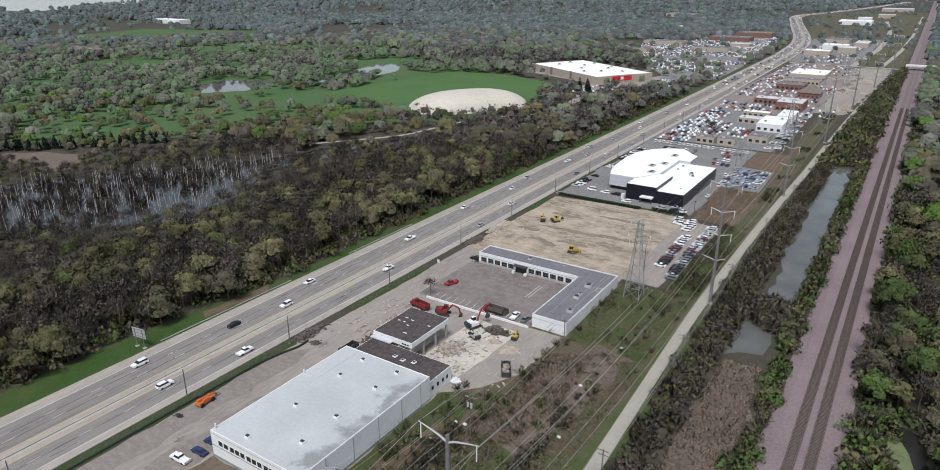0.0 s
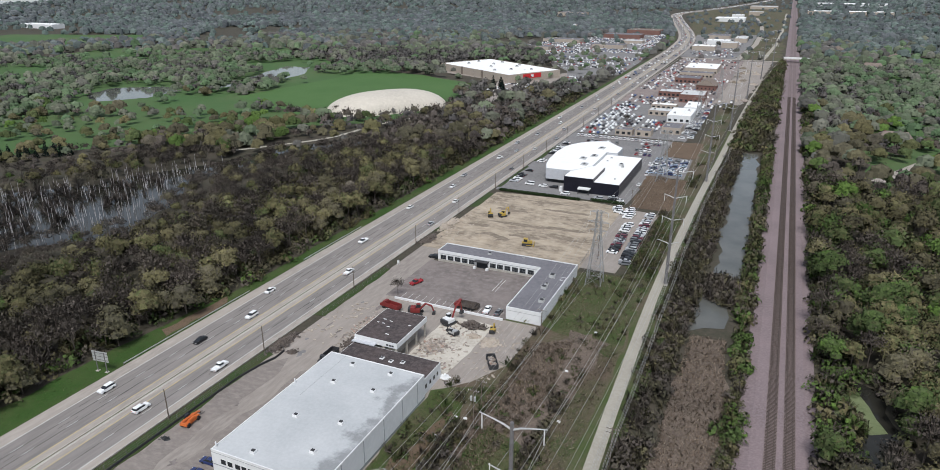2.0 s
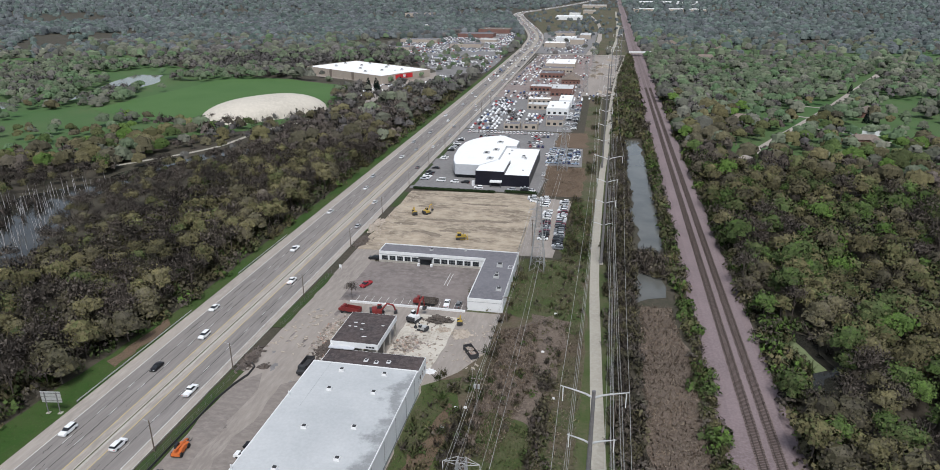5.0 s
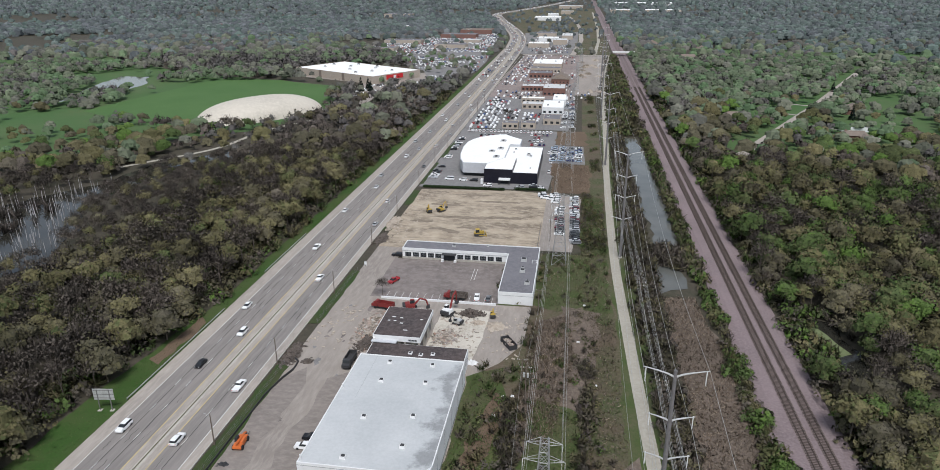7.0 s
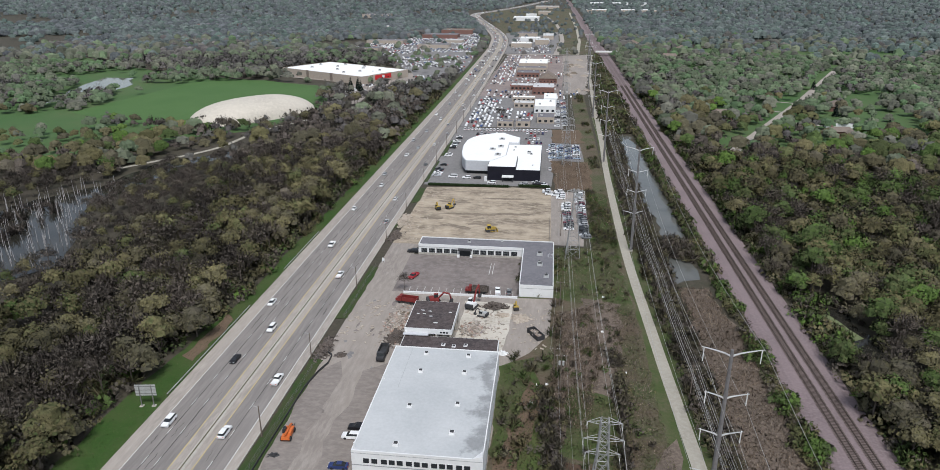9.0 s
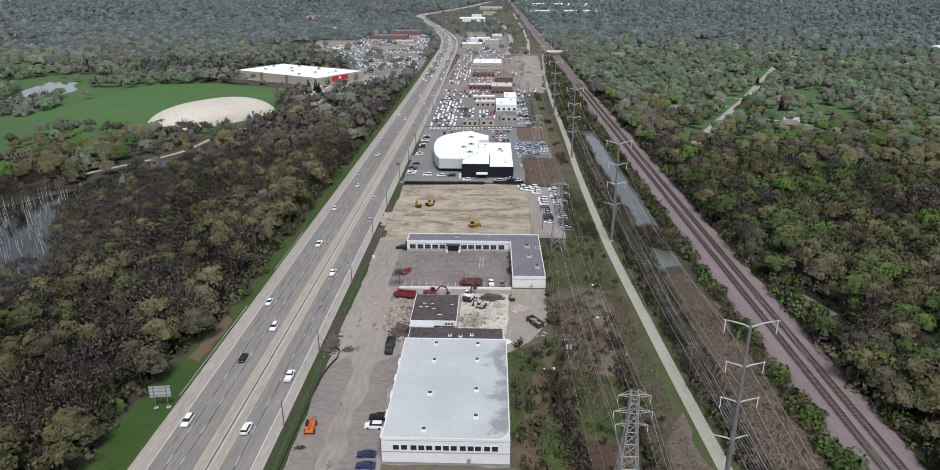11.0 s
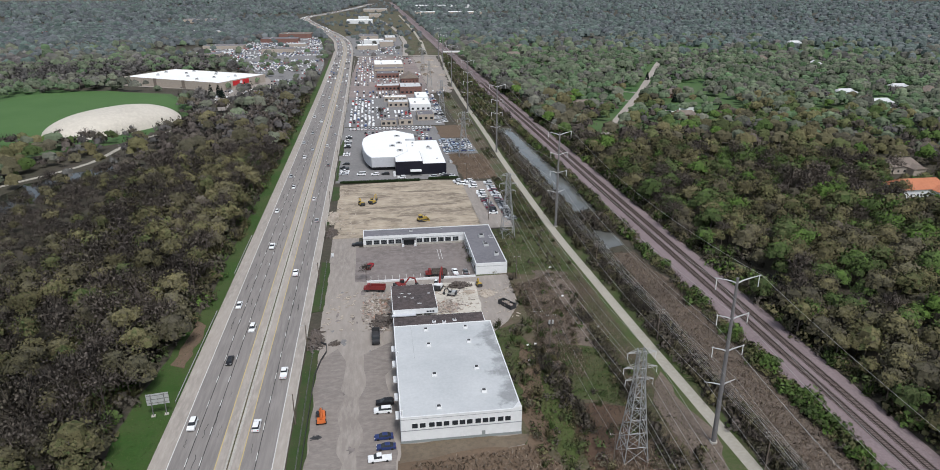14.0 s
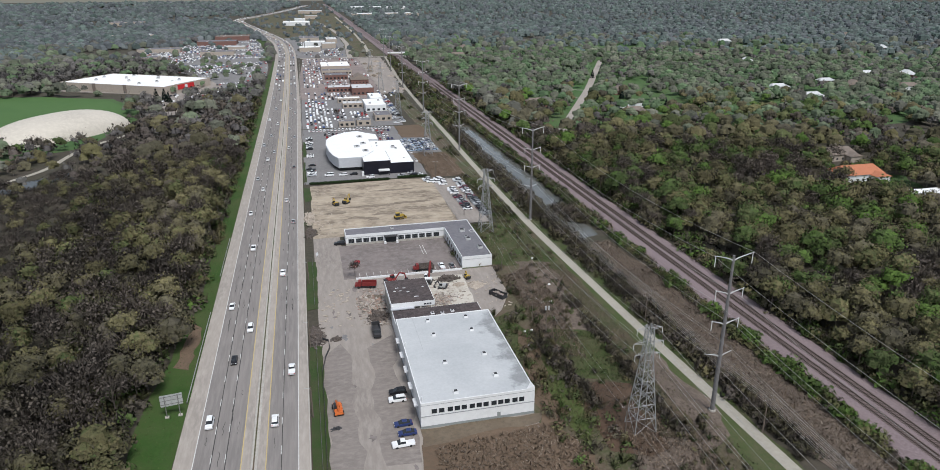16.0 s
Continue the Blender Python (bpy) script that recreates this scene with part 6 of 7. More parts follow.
for row in range(72):                      # rows of the retail park, broken by lanes and roofs
    y = 705 + row * 10.8
    if row % 7 == 5:
        continue
    x = -420.0
    while x < -185:
        if inside(RETAIL, x, y) and random.random() < 0.66 and blob(x, y, 0.02, 4) > -0.22:
            crowd_car(x + random.uniform(-0.3, 0.3), y + random.uniform(-0.6, 0.6), 0.0)
        x += 3.1
crowd(-146, 1040, -84, 1330, 3.4, 11.0, 0.38)
crowd(-292, 600, -268, 650, 3.4, 9.0, 0.3)
for off in (-9.4, -5.8, -2.3, 6.7, 10.5):
    for (xa, ya), (xb, yb) in zip(CENTRE, CENTRE[1:]):
        if ya > 700 and random.random() < 0.62:
            crowd_car(xa + off, ya + random.uniform(0, 20), math.atan2(-(xb - xa), yb - ya), 0.2)
single("distant_cars", bodies, M_crowd, "hundreds of distant cars on lots and highway", "cars", "stuff")
single("distant_car_windows", cabins, M_glass, "dark windows of the distant cars", "car windows", "stuff")


# ---- machines on the site ----
def tracks(r, w, ln, h=0.9, tw=0.55):
    for s in (-1, 1):
        x = s * (w / 2 - tw / 2)
        prof = [(-ln / 2 + 0.3, 0), (ln / 2 - 0.3, 0), (ln / 2, h * 0.45), (ln / 2 - 0.3, h), (-ln / 2 + 0.3, h), (-ln / 2, h * 0.45)]
        part("track", Geo().side(prof, x - tw / 2, x + tw / 2), M_dark, r, "dark steel crawler track")


def limb(pts, w0, w1):
    g = Geo()
    g.line(pts, 0.5 * (w0 + w1), 4)
    return g


def excavator(x, y, rz, body, boom, swing=0.0, reach=1.0, fold=0.0, s=1.0, label="crawler excavator with a raised boom"):
    r = thing("excavator", label, "excavator", "demolition machines")
    tracks(r, 3.0, 4.4)
    g = Geo().prism([(-1.4, -2.4), (1.4, -2.4), (1.45, 1.2), (-1.45, 1.2)], 1.05, 2.0)
    up = part("superstructure", g, body, r)
    part("counterweight", Geo().prism([(-1.35, -2.9), (1.35, -2.9), (1.45, -2.0), (-1.45, -2.0)], 1.05, 2.3), M_dark, up)
    part("engine_hood", Geo().box(-1.3, -2.2, 2.0, 1.35, -0.3, 2.6, 0.15), body, up)
    part("cab", Geo().box(-1.4, -0.3, 2.0, -0.35, 1.3, 3.2, 0.08), M_glass, up, "glazed cab")
    part("cab_roof", Geo().box(-1.38, -0.2, 3.2, -0.38, 1.2, 3.3), body, up)
    b1, b2 = (0.2, 1.0, 1.8), (0.2, 1.0 + 2.6 * reach, 5.2 - fold)
    b3 = (0.2, 1.0 + 5.2 * reach, 5.6 - 2 * fold)
    part("boom", Geo().line([b1, b2, b3], 0.36, 4), boom, r)
    t = (0.2, 1.0 + 6.0 * reach, max(0.9, 2.2 - fold))
    part("stick", Geo().line([b3, t], 0.27, 4), boom, r)
    part("bucket", Geo().side([(t[1] - 0.7, t[2] - 0.9), (t[1] + 0.5, t[2] - 0.8), (t[1] + 0.6, t[2] + 0.2), (t[1] - 0.2, t[2] + 0.4)], -0.35, 0.75), M_dark, r)
    part("hydraulic_ram", Geo().bar((0.2, 1.6, 1.7), (0.2, 0.9 + 2.0 * reach, 3.9 - fold), 0.1, 0.1, 6), M_galv, r)
    r.matrix_basis = pose(x, y, 0.05, 0, 0, rz) @ Matrix.Scale(s, 4)
    return r


def bulldozer(x, y, rz):
    r = thing("bulldozer", "yellow crawler bulldozer on the dirt lot", "bulldozer", "earthmoving machines")
    tracks(r, 3.2, 4.2, 1.1, 0.6)
    part("hood", Geo().prism([(-0.7, 0.2), (0.7, 0.2), (0.6, 2.3), (-0.6, 2.3)], 0.9, 2.1), M_cat, r)
    part("deck", Geo().box(-1.0, -2.1, 0.9, 1.0, 0.2, 1.6), M_cat, r)
    c = part("cab", Geo().box(-0.85, -1.4, 1.6, 0.85, 0.2, 2.9, 0.08), M_glass, r)
    part("cab_roof", Geo().box(-0.95, -1.5, 2.9, 0.95, 0.3, 3.05), M_cat, c)
    part("blade", Geo().prism([(-2.0, 2.9), (2.0, 2.9), (2.1, 3.15), (-2.1, 3.15)], 0.05, 1.35), M_cat, r)
    for s in (-1, 1):
        part("push_arm", Geo().bar((s * 1.75, -0.2, 0.6), (s * 1.75, 2.95, 0.5), 0.12, 0.12, 6), M_cat, r)
    part("exhaust", Geo().bar((0.3, 1.2, 2.0), (0.3, 1.2, 3.0), 0.07, 0.07, 6), M_dark, r)
    r.matrix_basis = pose(x, y, 0.06, 0, 0, rz)


def dump_truck(x, y, rz, paint, bed, label):
    r = thing("dump_truck", label, "truck", "demolition machines")
    part("chassis", Geo().box(-1.0, -3.6, 0.7, 1.0, 3.2, 1.0), M_dark, r)
    cab = part("cab", Geo().side([(1.7, 0.9), (3.9, 0.9), (3.95, 1.7), (2.9, 1.9), (2.7, 2.8), (1.7, 2.8)], -1.15, 1.15, 0.05), paint, r)
    part("windscreen", Geo().side([(2.85, 1.95), (2.98, 1.95), (2.75, 2.65), (2.65, 2.65)], -1.0, 1.0), M_glass, cab)
    g = Geo()
    g.box(-1.25, -3.9, 1.05, 1.25, 1.5, 1.25)
    for a in ((-1.25, -3.9, -1.1, 1.5), (1.1, -3.9, 1.25, 1.5), (-1.1, -3.9, 1.1, -3.75), (-1.1, 1.35, 1.1, 1.5)):
        g.box(a[0], a[1], 1.25, a[2], a[3], 2.5)
    part("bed", g, bed, r, "open steel tipping bed")
    for sx in (-1, 1):
        for yy in (-2.9, -1.7, 2.6):
            part("wheel", Geo().bar((sx * 0.75, yy, 0.5), (sx * 1.15, yy, 0.5), 0.5, 0.5, 12), M_tyre, r)
    r.matrix_basis = pose(x, y, 0.05, 0, 0, rz)


def telehandler(x, y, rz):
    r = thing("telehandler", "orange telescopic handler parked on worn concrete", "lift")
    part("chassis", Geo().box(-1.1, -2.6, 0.7, 1.1, 2.4, 1.4, 0.1), M_orange, r)
    part("cab", Geo().box(-1.15, -0.8, 1.4, -0.3, 0.7, 2.5, 0.1), M_glass, r)
    part("engine_cover", Geo().box(0.35, -1.4, 1.4, 1.15, 0.9, 1.9, 0.1), M_orange, r)
    part("boom", Geo().line([(0, -2.5, 2.2), (0, 2.6, 1.6), (0, 3.5, 1.1)], 0.3, 4), M_orange, r)
    part("boom_tip", Geo().line([(0, 3.2, 1.3), (0, 3.9, 0.6)], 0.22, 4), M_dark, r)
    for k in (-0.4, 0.4):
        part("fork", Geo().box(k - 0.06, 3.8, 0.3, k + 0.06, 5.0, 0.38), M_dark, r)
    for sx in (-1, 1):
        for yy in (-1.8, 1.7):
            part("wheel", Geo().bar((sx * 0.85, yy, 0.62), (sx * 1.3, yy, 0.62), 0.62, 0.62, 12), M_tyre, r)
    r.matrix_basis = pose(x, y, 0.05, 0, 0, rz)


def skip(x, y, rz, paint, label, fill=True, ln=6.6):
    r = thing("waste_container", label, "container")
    w, h = 1.3, 1.7
    g = Geo().box(-w, -ln / 2, 0.15, w, ln / 2, 0.3)
    for a in ((-w, -ln / 2, -w + 0.1, ln / 2), (w - 0.1, -ln / 2, w, ln / 2), (-w + 0.1, -ln / 2, w - 0.1, -ln / 2 + 0.1), (-w + 0.1, ln / 2 - 0.1, w - 0.1, ln / 2)):
        g.box(a[0], a[1], 0.3, a[2], a[3], h)
    part("body", g, paint, r, "open steel box")
    for i in range(7):
        yy = -ln / 2 + 0.4 + i * (ln - 0.8) / 6
        for s in (-1, 1):
            part("rib", Geo().box(s * w - (0.12 if s < 0 else 0), yy - 0.06, 0.2, s * w + (0.12 if s > 0 else 0), yy + 0.06, h), paint, r)
    if fill:
        debris(r, 1.0, ln / 2 - 0.6, 0.9, 60, 0.55, M_debris, 0.9)
    r.matrix_basis = pose(x, y, 0.05, 0, 0, rz)


def debris_mat():
    m, nt, p, pos = base_mat("mixed_debris", 0.9)
    g = nt.nodes.new("ShaderNodeNewGeometry")
    c = ramp(nt, g.outputs["Random Per Island"], [(0.0, (0.5, 0.46, 0.4)), (0.3, (0.36, 0.3, 0.24)), (0.5, (0.12, 0.1, 0.085)), (0.72, (0.6, 0.57, 0.52)), (0.88, (0.34, 0.16, 0.1)), (1.0, (0.16, 0.17, 0.19))])
    nt.links.new(mix(nt, noise_tex(nt, pos, 2.0), c, (0.3, 0.26, 0.22)), p.inputs["Base Color"])
    return m


M_debris = debris_mat()


def debris(parent, rx, ry, h, n, size, material, z0=0.0, cx=0.0, cy=0.0, long=1.0, name="debris"):
    """A heap of tumbled blocks and boards, as one mass."""
    g = Geo()
    for i in range(n):
        a, q = random.uniform(0, 6.283), abs(random.gauss(0, 0.55)) if parent is None else math.sqrt(random.random())
        x, y = cx + rx * q * math.cos(a), cy + ry * q * math.sin(a)
        z = z0 + h * max(0.0, 1 - q) * random.uniform(0.5, 1.0) + 0.05
        s = size * random.uniform(0.35, 1.0)
        t = Geo().box(-s * long, -s * 0.5, -s * 0.15, s * long, s * 0.5, s * 0.15, 0.06 * s)
        m = pose(x, y, z, random.uniform(-35, 35), random.uniform(-35, 35), random.uniform(0, 360))
        g.add([m @ Vector(v) for v in t.v], t.f)
    if parent is None:
        return g
    return tagged(part(name, g, material, parent), kind="stuff")


def heap(x, y, rx, ry, h, n, size, material, label, long=1.0, name="rubble_heap"):
    g = debris(None, rx, ry, h, n, size, material, 0.05, 0, 0, long)
    k = 14
    ring = [[(rx * f * math.cos(6.283 * i / k) * random.uniform(0.85, 1.1), ry * f * math.sin(6.283 * i / k) * random.uniform(0.85, 1.1)) for i in range(k)] for f in (1.0, 0.62, 0.25)]
    for (a, za), (b, zb) in zip(zip(ring, (0, 0.45 * h, 0.8 * h)), zip(ring[1:], (0.45 * h, 0.8 * h))):
        g.add([(px, py, za) for px, py in a] + [(px, py, zb) for px, py in b], [(i, (i + 1) % k, k + (i + 1) % k, k + i) for i in range(k)])
    g.add([(px, py, 0.8 * h) for px, py in ring[2]], [tuple(range(k))])
    ob = single(name, g, material, label, "rubble", "stuff")
    ob.location = (x, y, 0.03)


M_earth = surf("damp_earth", (0.22, 0.178, 0.136), (0.155, 0.126, 0.096), (0.3, 0.25, 0.19), 0.15, 0.7, bump=0.15, stretch=(0.5, 1.3, 1))
sheet("floor_slab", [(-109.2, 137.5), (-94.6, 137.5), (-93.2, 150), (-92.8, 171), (-109.5, 171.5)], 0.1, M_slab, "pale exposed concrete floor slab of the razed block", "slab", rag=0.5)
sheet("dust_patch", [(-132, 150), (-125, 152), (-124.5, 160), (-131, 162)], 0.09, M_mud, "damp brown patch on the lot", "lot", rag=1.5)
excavator(-106.6, 166.3, -20, M_wallw, M_red, reach=0.75, fold=-0.6, label="white crawler excavator with a raised red boom")
excavator(-119.8, 168.2, -70, M_red, M_red, reach=0.8, fold=1.2, label="red crawler excavator with a lowered boom")
excavator(-102.4, 160.3, 70, M_galv, M_dark, reach=0.5, fold=1.4, s=0.7, label="small grey loader among the rubble")
excavator(-91.4, 166.8, 10, M_cat, M_cat, reach=0.45, fold=1.0, s=0.6, label="small yellow excavator beside white rubble")
excavator(-135.4, 271.0, 25, M_cat, M_cat, reach=0.5, fold=1.0, s=0.78, label="yellow excavator standing on the dirt lot")
excavator(-129.8, 273.2, -35, M_cat, M_cat, reach=0.5, fold=0.2, s=0.82, label="yellow excavator with raised boom on dirt")
bulldozer(-107.0, 243.0, -75)
dump_truck(-129.6, 167.6, 80, M_red, M_red, "red demolition truck beside the annex")
dump_truck(-129.6, 131.0, 180, M_dark, M_dark, "black dump truck beside the annex wall")
dump_truck(-106.4, 178.6, 90, M_red, M_rust, "red flatbed truck with a rusty bed")
telehandler(-144.0, 91.0, 5)
skip(-84.2, 148.8, 32, M_dark, "dark steel waste container full of pale debris")
skip(-104.5, 179.8, 90, M_rust, "rusty red steel waste container", False, 5.0)
heap(-130.0, 152.0, 3.0, 6.0, 1.04, 420, 0.9, M_debris, "heap of twisted dark scrap and rubble", 1.5)
heap(-128.0, 143.0, 2.8, 4.6, 0.98, 300, 0.9, M_rust, "heap of dark scrap and timber", 1.6)
heap(-104.4, 150.6, 4.2, 4.4, 0.98, 380, 0.8, M_debris, "pale brick and board rubble on the slab", 1.2)
heap(-99.2, 167.6, 4.0, 2.4, 0.85, 260, 0.9, M_rust, "tangle of dark scrap metal on the slab", 1.8)
heap(-95.6, 161.8, 2.6, 1.6, 0.45, 120, 0.7, M_rubble, "low pale concrete rubble heap", 1.0)
heap(-89.6, 160.4, 3.0, 3.4, 0.59, 160, 0.6, M_rubble, "spread of white broken concrete", 0.9)
heap(-148.3, 134.0, 1.9, 6.5, 0.59, 260, 0.8, M_rust, "brush and broken kerb piled on the verge", 1.8)
heap(-142.3, 130.2, 1.6, 1.4, 0.59, 60, 0.7, M_rust, "small heap of broken asphalt", 1.0)
heap(-148.5, 252.0, 2.6, 9.0, 0.65, 260, 0.9, M_rubble, "broken kerbs and rubble along the lot edge", 1.4)
heap(-148.2, 232.0, 2.4, 6.0, 0.65, 180, 0.9, M_rust, "scrap and broken kerb along the lot edge", 1.4)
heap(-144.8, 83.6, 1.8, 0.8, 0.20, 30, 0.5, M_dark, "loose dark scrap on the concrete", 1.2)
heap(-128.5, 243.0, 8.0, 5.0, 0.85, 20, 0.5, M_dirt, "low mound of graded earth", 0.8, "earth_mound")
heap(-120.0, 240.5, 4.0, 3.0, 0.59, 12, 0.5, M_dirt, "low mound of graded earth", 0.8, "earth_mound")
heap(-94.0, 136.8, 1.6, 1.4, 0.45, 40, 0.6, M_wallw, "white bagged waste against the wall", 0.8)
for i in range(30):
    x, y = random.uniform(-145, -126), random.uniform(60, 172)
    w, h2 = random.uniform(0.4, 1.5), random.uniform(0.5, 3.2)
    k = 13
    poly = [(x + w * math.cos(6.283 * j / k) * random.uniform(0.3, 1.2), y + h2 * math.sin(6.283 * j / k) * random.uniform(0.3, 1.2)) for j in range(k)]
    single("lot_stain", Geo().prism(poly, 0.02, 0.05 + 0.0006 * i), M_asph if i % 3 else M_asph2, "dark irregular oil stain on concrete", "stain", "structure")
for (x0, y0, x1, y1, n, m, lab) in ((-108, 140, -94, 170, 170, M_debris, "loose rubble strewn over the slab"), (-134, 136, -124, 166, 220, M_debris, "loose rubble strewn beside the annex"), (-147, 138, -136, 168, 60, M_rubble, "loose broken concrete on the lot"),
                                    (-147, 226, -138, 300, 120, M_rubble, "loose broken concrete on the dirt"), (-92, 140, -80, 172, 50, M_rubble, "loose pale rubble on bare earth")):
    g = Geo()
    for i in range(n):
        s0 = random.uniform(0.12, 0.5)
        t = Geo().box(-s0 * 1.5, -s0 * 0.6, -s0 * 0.2, s0 * 1.5, s0 * 0.6, s0 * 0.2, 0.04 * s0)
        mm = pose(random.uniform(x0, x1), random.uniform(y0, y1), 0.16, random.uniform(-20, 20), random.uniform(-20, 20), random.uniform(0, 360))
        g.add([mm @ Vector(v) for v in t.v], t.f)
    single("loose_rubble", g, m, lab, "rubble", "stuff")
# broad scraped bands on the dirt
for i, (x, y, w, d) in enumerate(((-118, 266, 17, 2.2), (-98, 268, 14, 1.8), (-128, 284, 10, 2.4), (-104, 292, 16, 1.6), (-126, 246, 9, 5), (-112, 252, 8, 2.0), (-92, 256, 8, 1.6), (-136, 258, 6, 2.4), (-90, 284, 7, 2.6), (-118, 302, 14, 1.4))):
    k = 18
    poly = [(x + w * math.cos(6.283 * j / k) * random.uniform(0.6, 1.15), y + d * math.sin(6.283 * j / k) * random.uniform(0.4, 1.3)) for j in range(k)]
    single("scraped_earth", Geo().prism(poly, 0.03, 0.07 + 0.001 * i), M_earth, "darker scraped band of damp earth", "earth", "structure")
for x, y in ((-84.5, 112), (-81.5, 118), (-83, 121), (-80.5, 121.5), (-58, 130), (-63, 154), (-61, 180)):
    single("litter", Geo().box(x - 0.5, y - 0.35, 0, x + 0.5, y + 0.35, 0.4, 0.1), M_wallw, "small pale box lying in the weeds", "litter")

for i in range(16):
    heap(random.uniform(-64, -42), random.uniform(655, 985), random.uniform(2.5, 6), random.uniform(3, 8), random.uniform(1.0, 2.2), 60, 1.2, random.choice((M_debris, M_rubble, M_earth)), "stacked material in the earth yard", 1.2, "yard_heap")
# ---- hedges, shrubs, reeds and lone trees ----
HEDGE_Q = [clumps(260, [(-1.1 + 0.55 * i, 0, 0.7, 0.75) for i in range(5)], 0.24) for k in range(3)]
HM = [quads_mesh("hedge_leaves", q, np.full(len(q), 0.985), M_leaf) for q in HEDGE_Q]
for x0, x1, y in ((-147, -103.5, 312.2), (-97.5, -81.5, 314.6)):
    r = thing("hedge", "clipped dark hedge along the lot boundary", "hedge")
    part("core", Geo().box(x0, y - 0.5, 0, x1, y + 0.5, 1.1, 0.12), M_hedge, r)
    x = x0 + 1.2
    while x < x1:
        ob = new("leaves", random.choice(HM))
        ob.parent, ob.location = r, (x, y, 0)
        x += 2.3
shr_q, shr_t = [], []
SHRUB = [clumps(46, [(0, 0, 0.7, 0.9), (0.7, 0.3, 0.5, 0.6), (-0.6, -0.4, 0.5, 0.6)], 0.23) for k in range(5)]
TWIG = [twigs(36, [(0, 0, 0.5, 0.9), (0.6, 0.2, 0.3, 0.6)], 0.95) for k in range(4)]


def shrub(x, y, s, tint, bare=0.3):
    q = TWIG[int(RNG.integers(4))] if RNG.random() < bare else SHRUB[int(RNG.integers(5))]
    shr_q.append(lay(q, x, y, s, RNG.uniform(0, 6.28)))
    shr_t.append(np.full(len(q), np.clip(tint + RNG.normal() * 0.05, 0.02, 0.93)))


def path_x(y):
    for (xa, ya), (xb, yb) in zip(PATH, PATH[1:]):
        if ya <= y <= yb:
            return xa + (xb - xa) * (y - ya) / (yb - ya)
    return -45.0


for i in range(1500):                      # brush east of the path
    y = RNG.uniform(45, 620)
    px = path_x(y)
    x = RNG.uniform(px + 3.6, -34 if y < 460 else -18)
    shrub(x, y, RNG.uniform(1.0, 2.1), RNG.choice([0.1, 0.2, 0.42, 0.5]), 0.45)
for i in range(34):                        # fresh green bushes beside the ballast
    y0, x0, r0 = RNG.uniform(25, 215), RNG.uniform(-18.2, -15.2), RNG.uniform(1.4, 3.2)
    for k in range(7):
        shrub(x0 + RNG.normal() * r0 * 0.45, y0 + RNG.normal() * r0, RNG.uniform(1.2, 2.3), 0.87 if i % 4 else 0.7, 0.0)
for i in range(420):                       # dull bushes between reeds and ballast
    y = RNG.uniform(25, 200)
    shrub(RNG.uniform(-19.5, -15.8), y, RNG.uniform(0.7, 1.5), RNG.choice([0.2, 0.45, 0.6, 0.72]), 0.3)
for i in range(500):                       # weeds along the eastern foot of the ballast
    y = RNG.uniform(30, 420)
    shrub(RNG.uniform(2.6, 6.5), y, RNG.uniform(0.6, 1.4), RNG.choice([0.4, 0.6, 0.78, 0.84]), 0.15)
for i in range(420):                       # banks of the canal
    y = RNG.uniform(205, 470)
    shrub(RNG.uniform(-20.0, -16.8), y, RNG.uniform(1.3, 2.8), RNG.choice([0.3, 0.5, 0.7, 0.86]), 0.25)
for i in range(80):
    y = RNG.uniform(216, 240)
    shrub(RNG.uniform(-37, -21), y, RNG.uniform(1.4, 2.6), RNG.choice([0.1, 0.25, 0.42]), 0.5)
for i in range(800):                       # wooded end of the canal
    y = RNG.uniform(456, 985)
    shrub(RNG.uniform(path_x(y) + 4, -17), y, RNG.uniform(2.2, 4.2), RNG.choice([0.3, 0.5, 0.66, 0.8]), 0.2)
for i in range(2300):                      # scrub under the lines
    y = RNG.uniform(40, 640)
    x = RNG.uniform(-92 if y < 225 else -62, -52)
    if y > 312 and x < -57:
        continue
    b = blob(x, y, 0.05, 6)
    edge = x < -76 and y < 225
    if b > 0.02 or edge or -64 < x < -57:
        if edge and (-95 < x < -80 and 136 < y < 178):
            continue
        shrub(x, y, RNG.uniform(0.5, 1.2) * (1.3 if edge else 1.0), RNG.choice([0.2, 0.45, 0.58, 0.75, 0.8]), 0.4)
for i in range(260):                       # dark brush lines under the wires
    t = RNG.random()
    if i % 2:
        shrub(-81.5 + 4 * t + RNG.normal() * 1.2, 118 - 42 * t, RNG.uniform(0.8, 1.7), RNG.choice([0.05, 0.3, 0.45]), 0.6)
    else:
        shrub(-60.5 - 1.5 * t + RNG.normal() * 1.2, 140 - 80 * t, RNG.uniform(0.8, 1.6), RNG.choice([0.05, 0.3, 0.45]), 0.6)
for i in range(1100):                      # understorey along the wood edge
    y = RNG.uniform(40, 640)
    e = -188.5 - max(0, min(6, (150 - y) * 0.2))
    shrub(RNG.uniform(e - 16, e + 1.0), y, RNG.uniform(1.3, 2.8), RNG.choice([0.2, 0.45, 0.6, 0.8]), 0.3)
for i in range(700):
    y = RNG.uniform(40, 700)
    shrub(RNG.uniform(2.2, 12.0), y, RNG.uniform(1.3, 3.0), RNG.choice([0.2, 0.45, 0.6, 0.8, 0.9]), 0.25)
k = 0
while k < 320:                             # drowned brush in the pond
    x, y = RNG.uniform(-470, -310), RNG.uniform(60, 250)
    if inside(POND, x, y):
        shrub(x, y, RNG.uniform(1.6, 3.2), 0.03, 1.0)
        k += 1
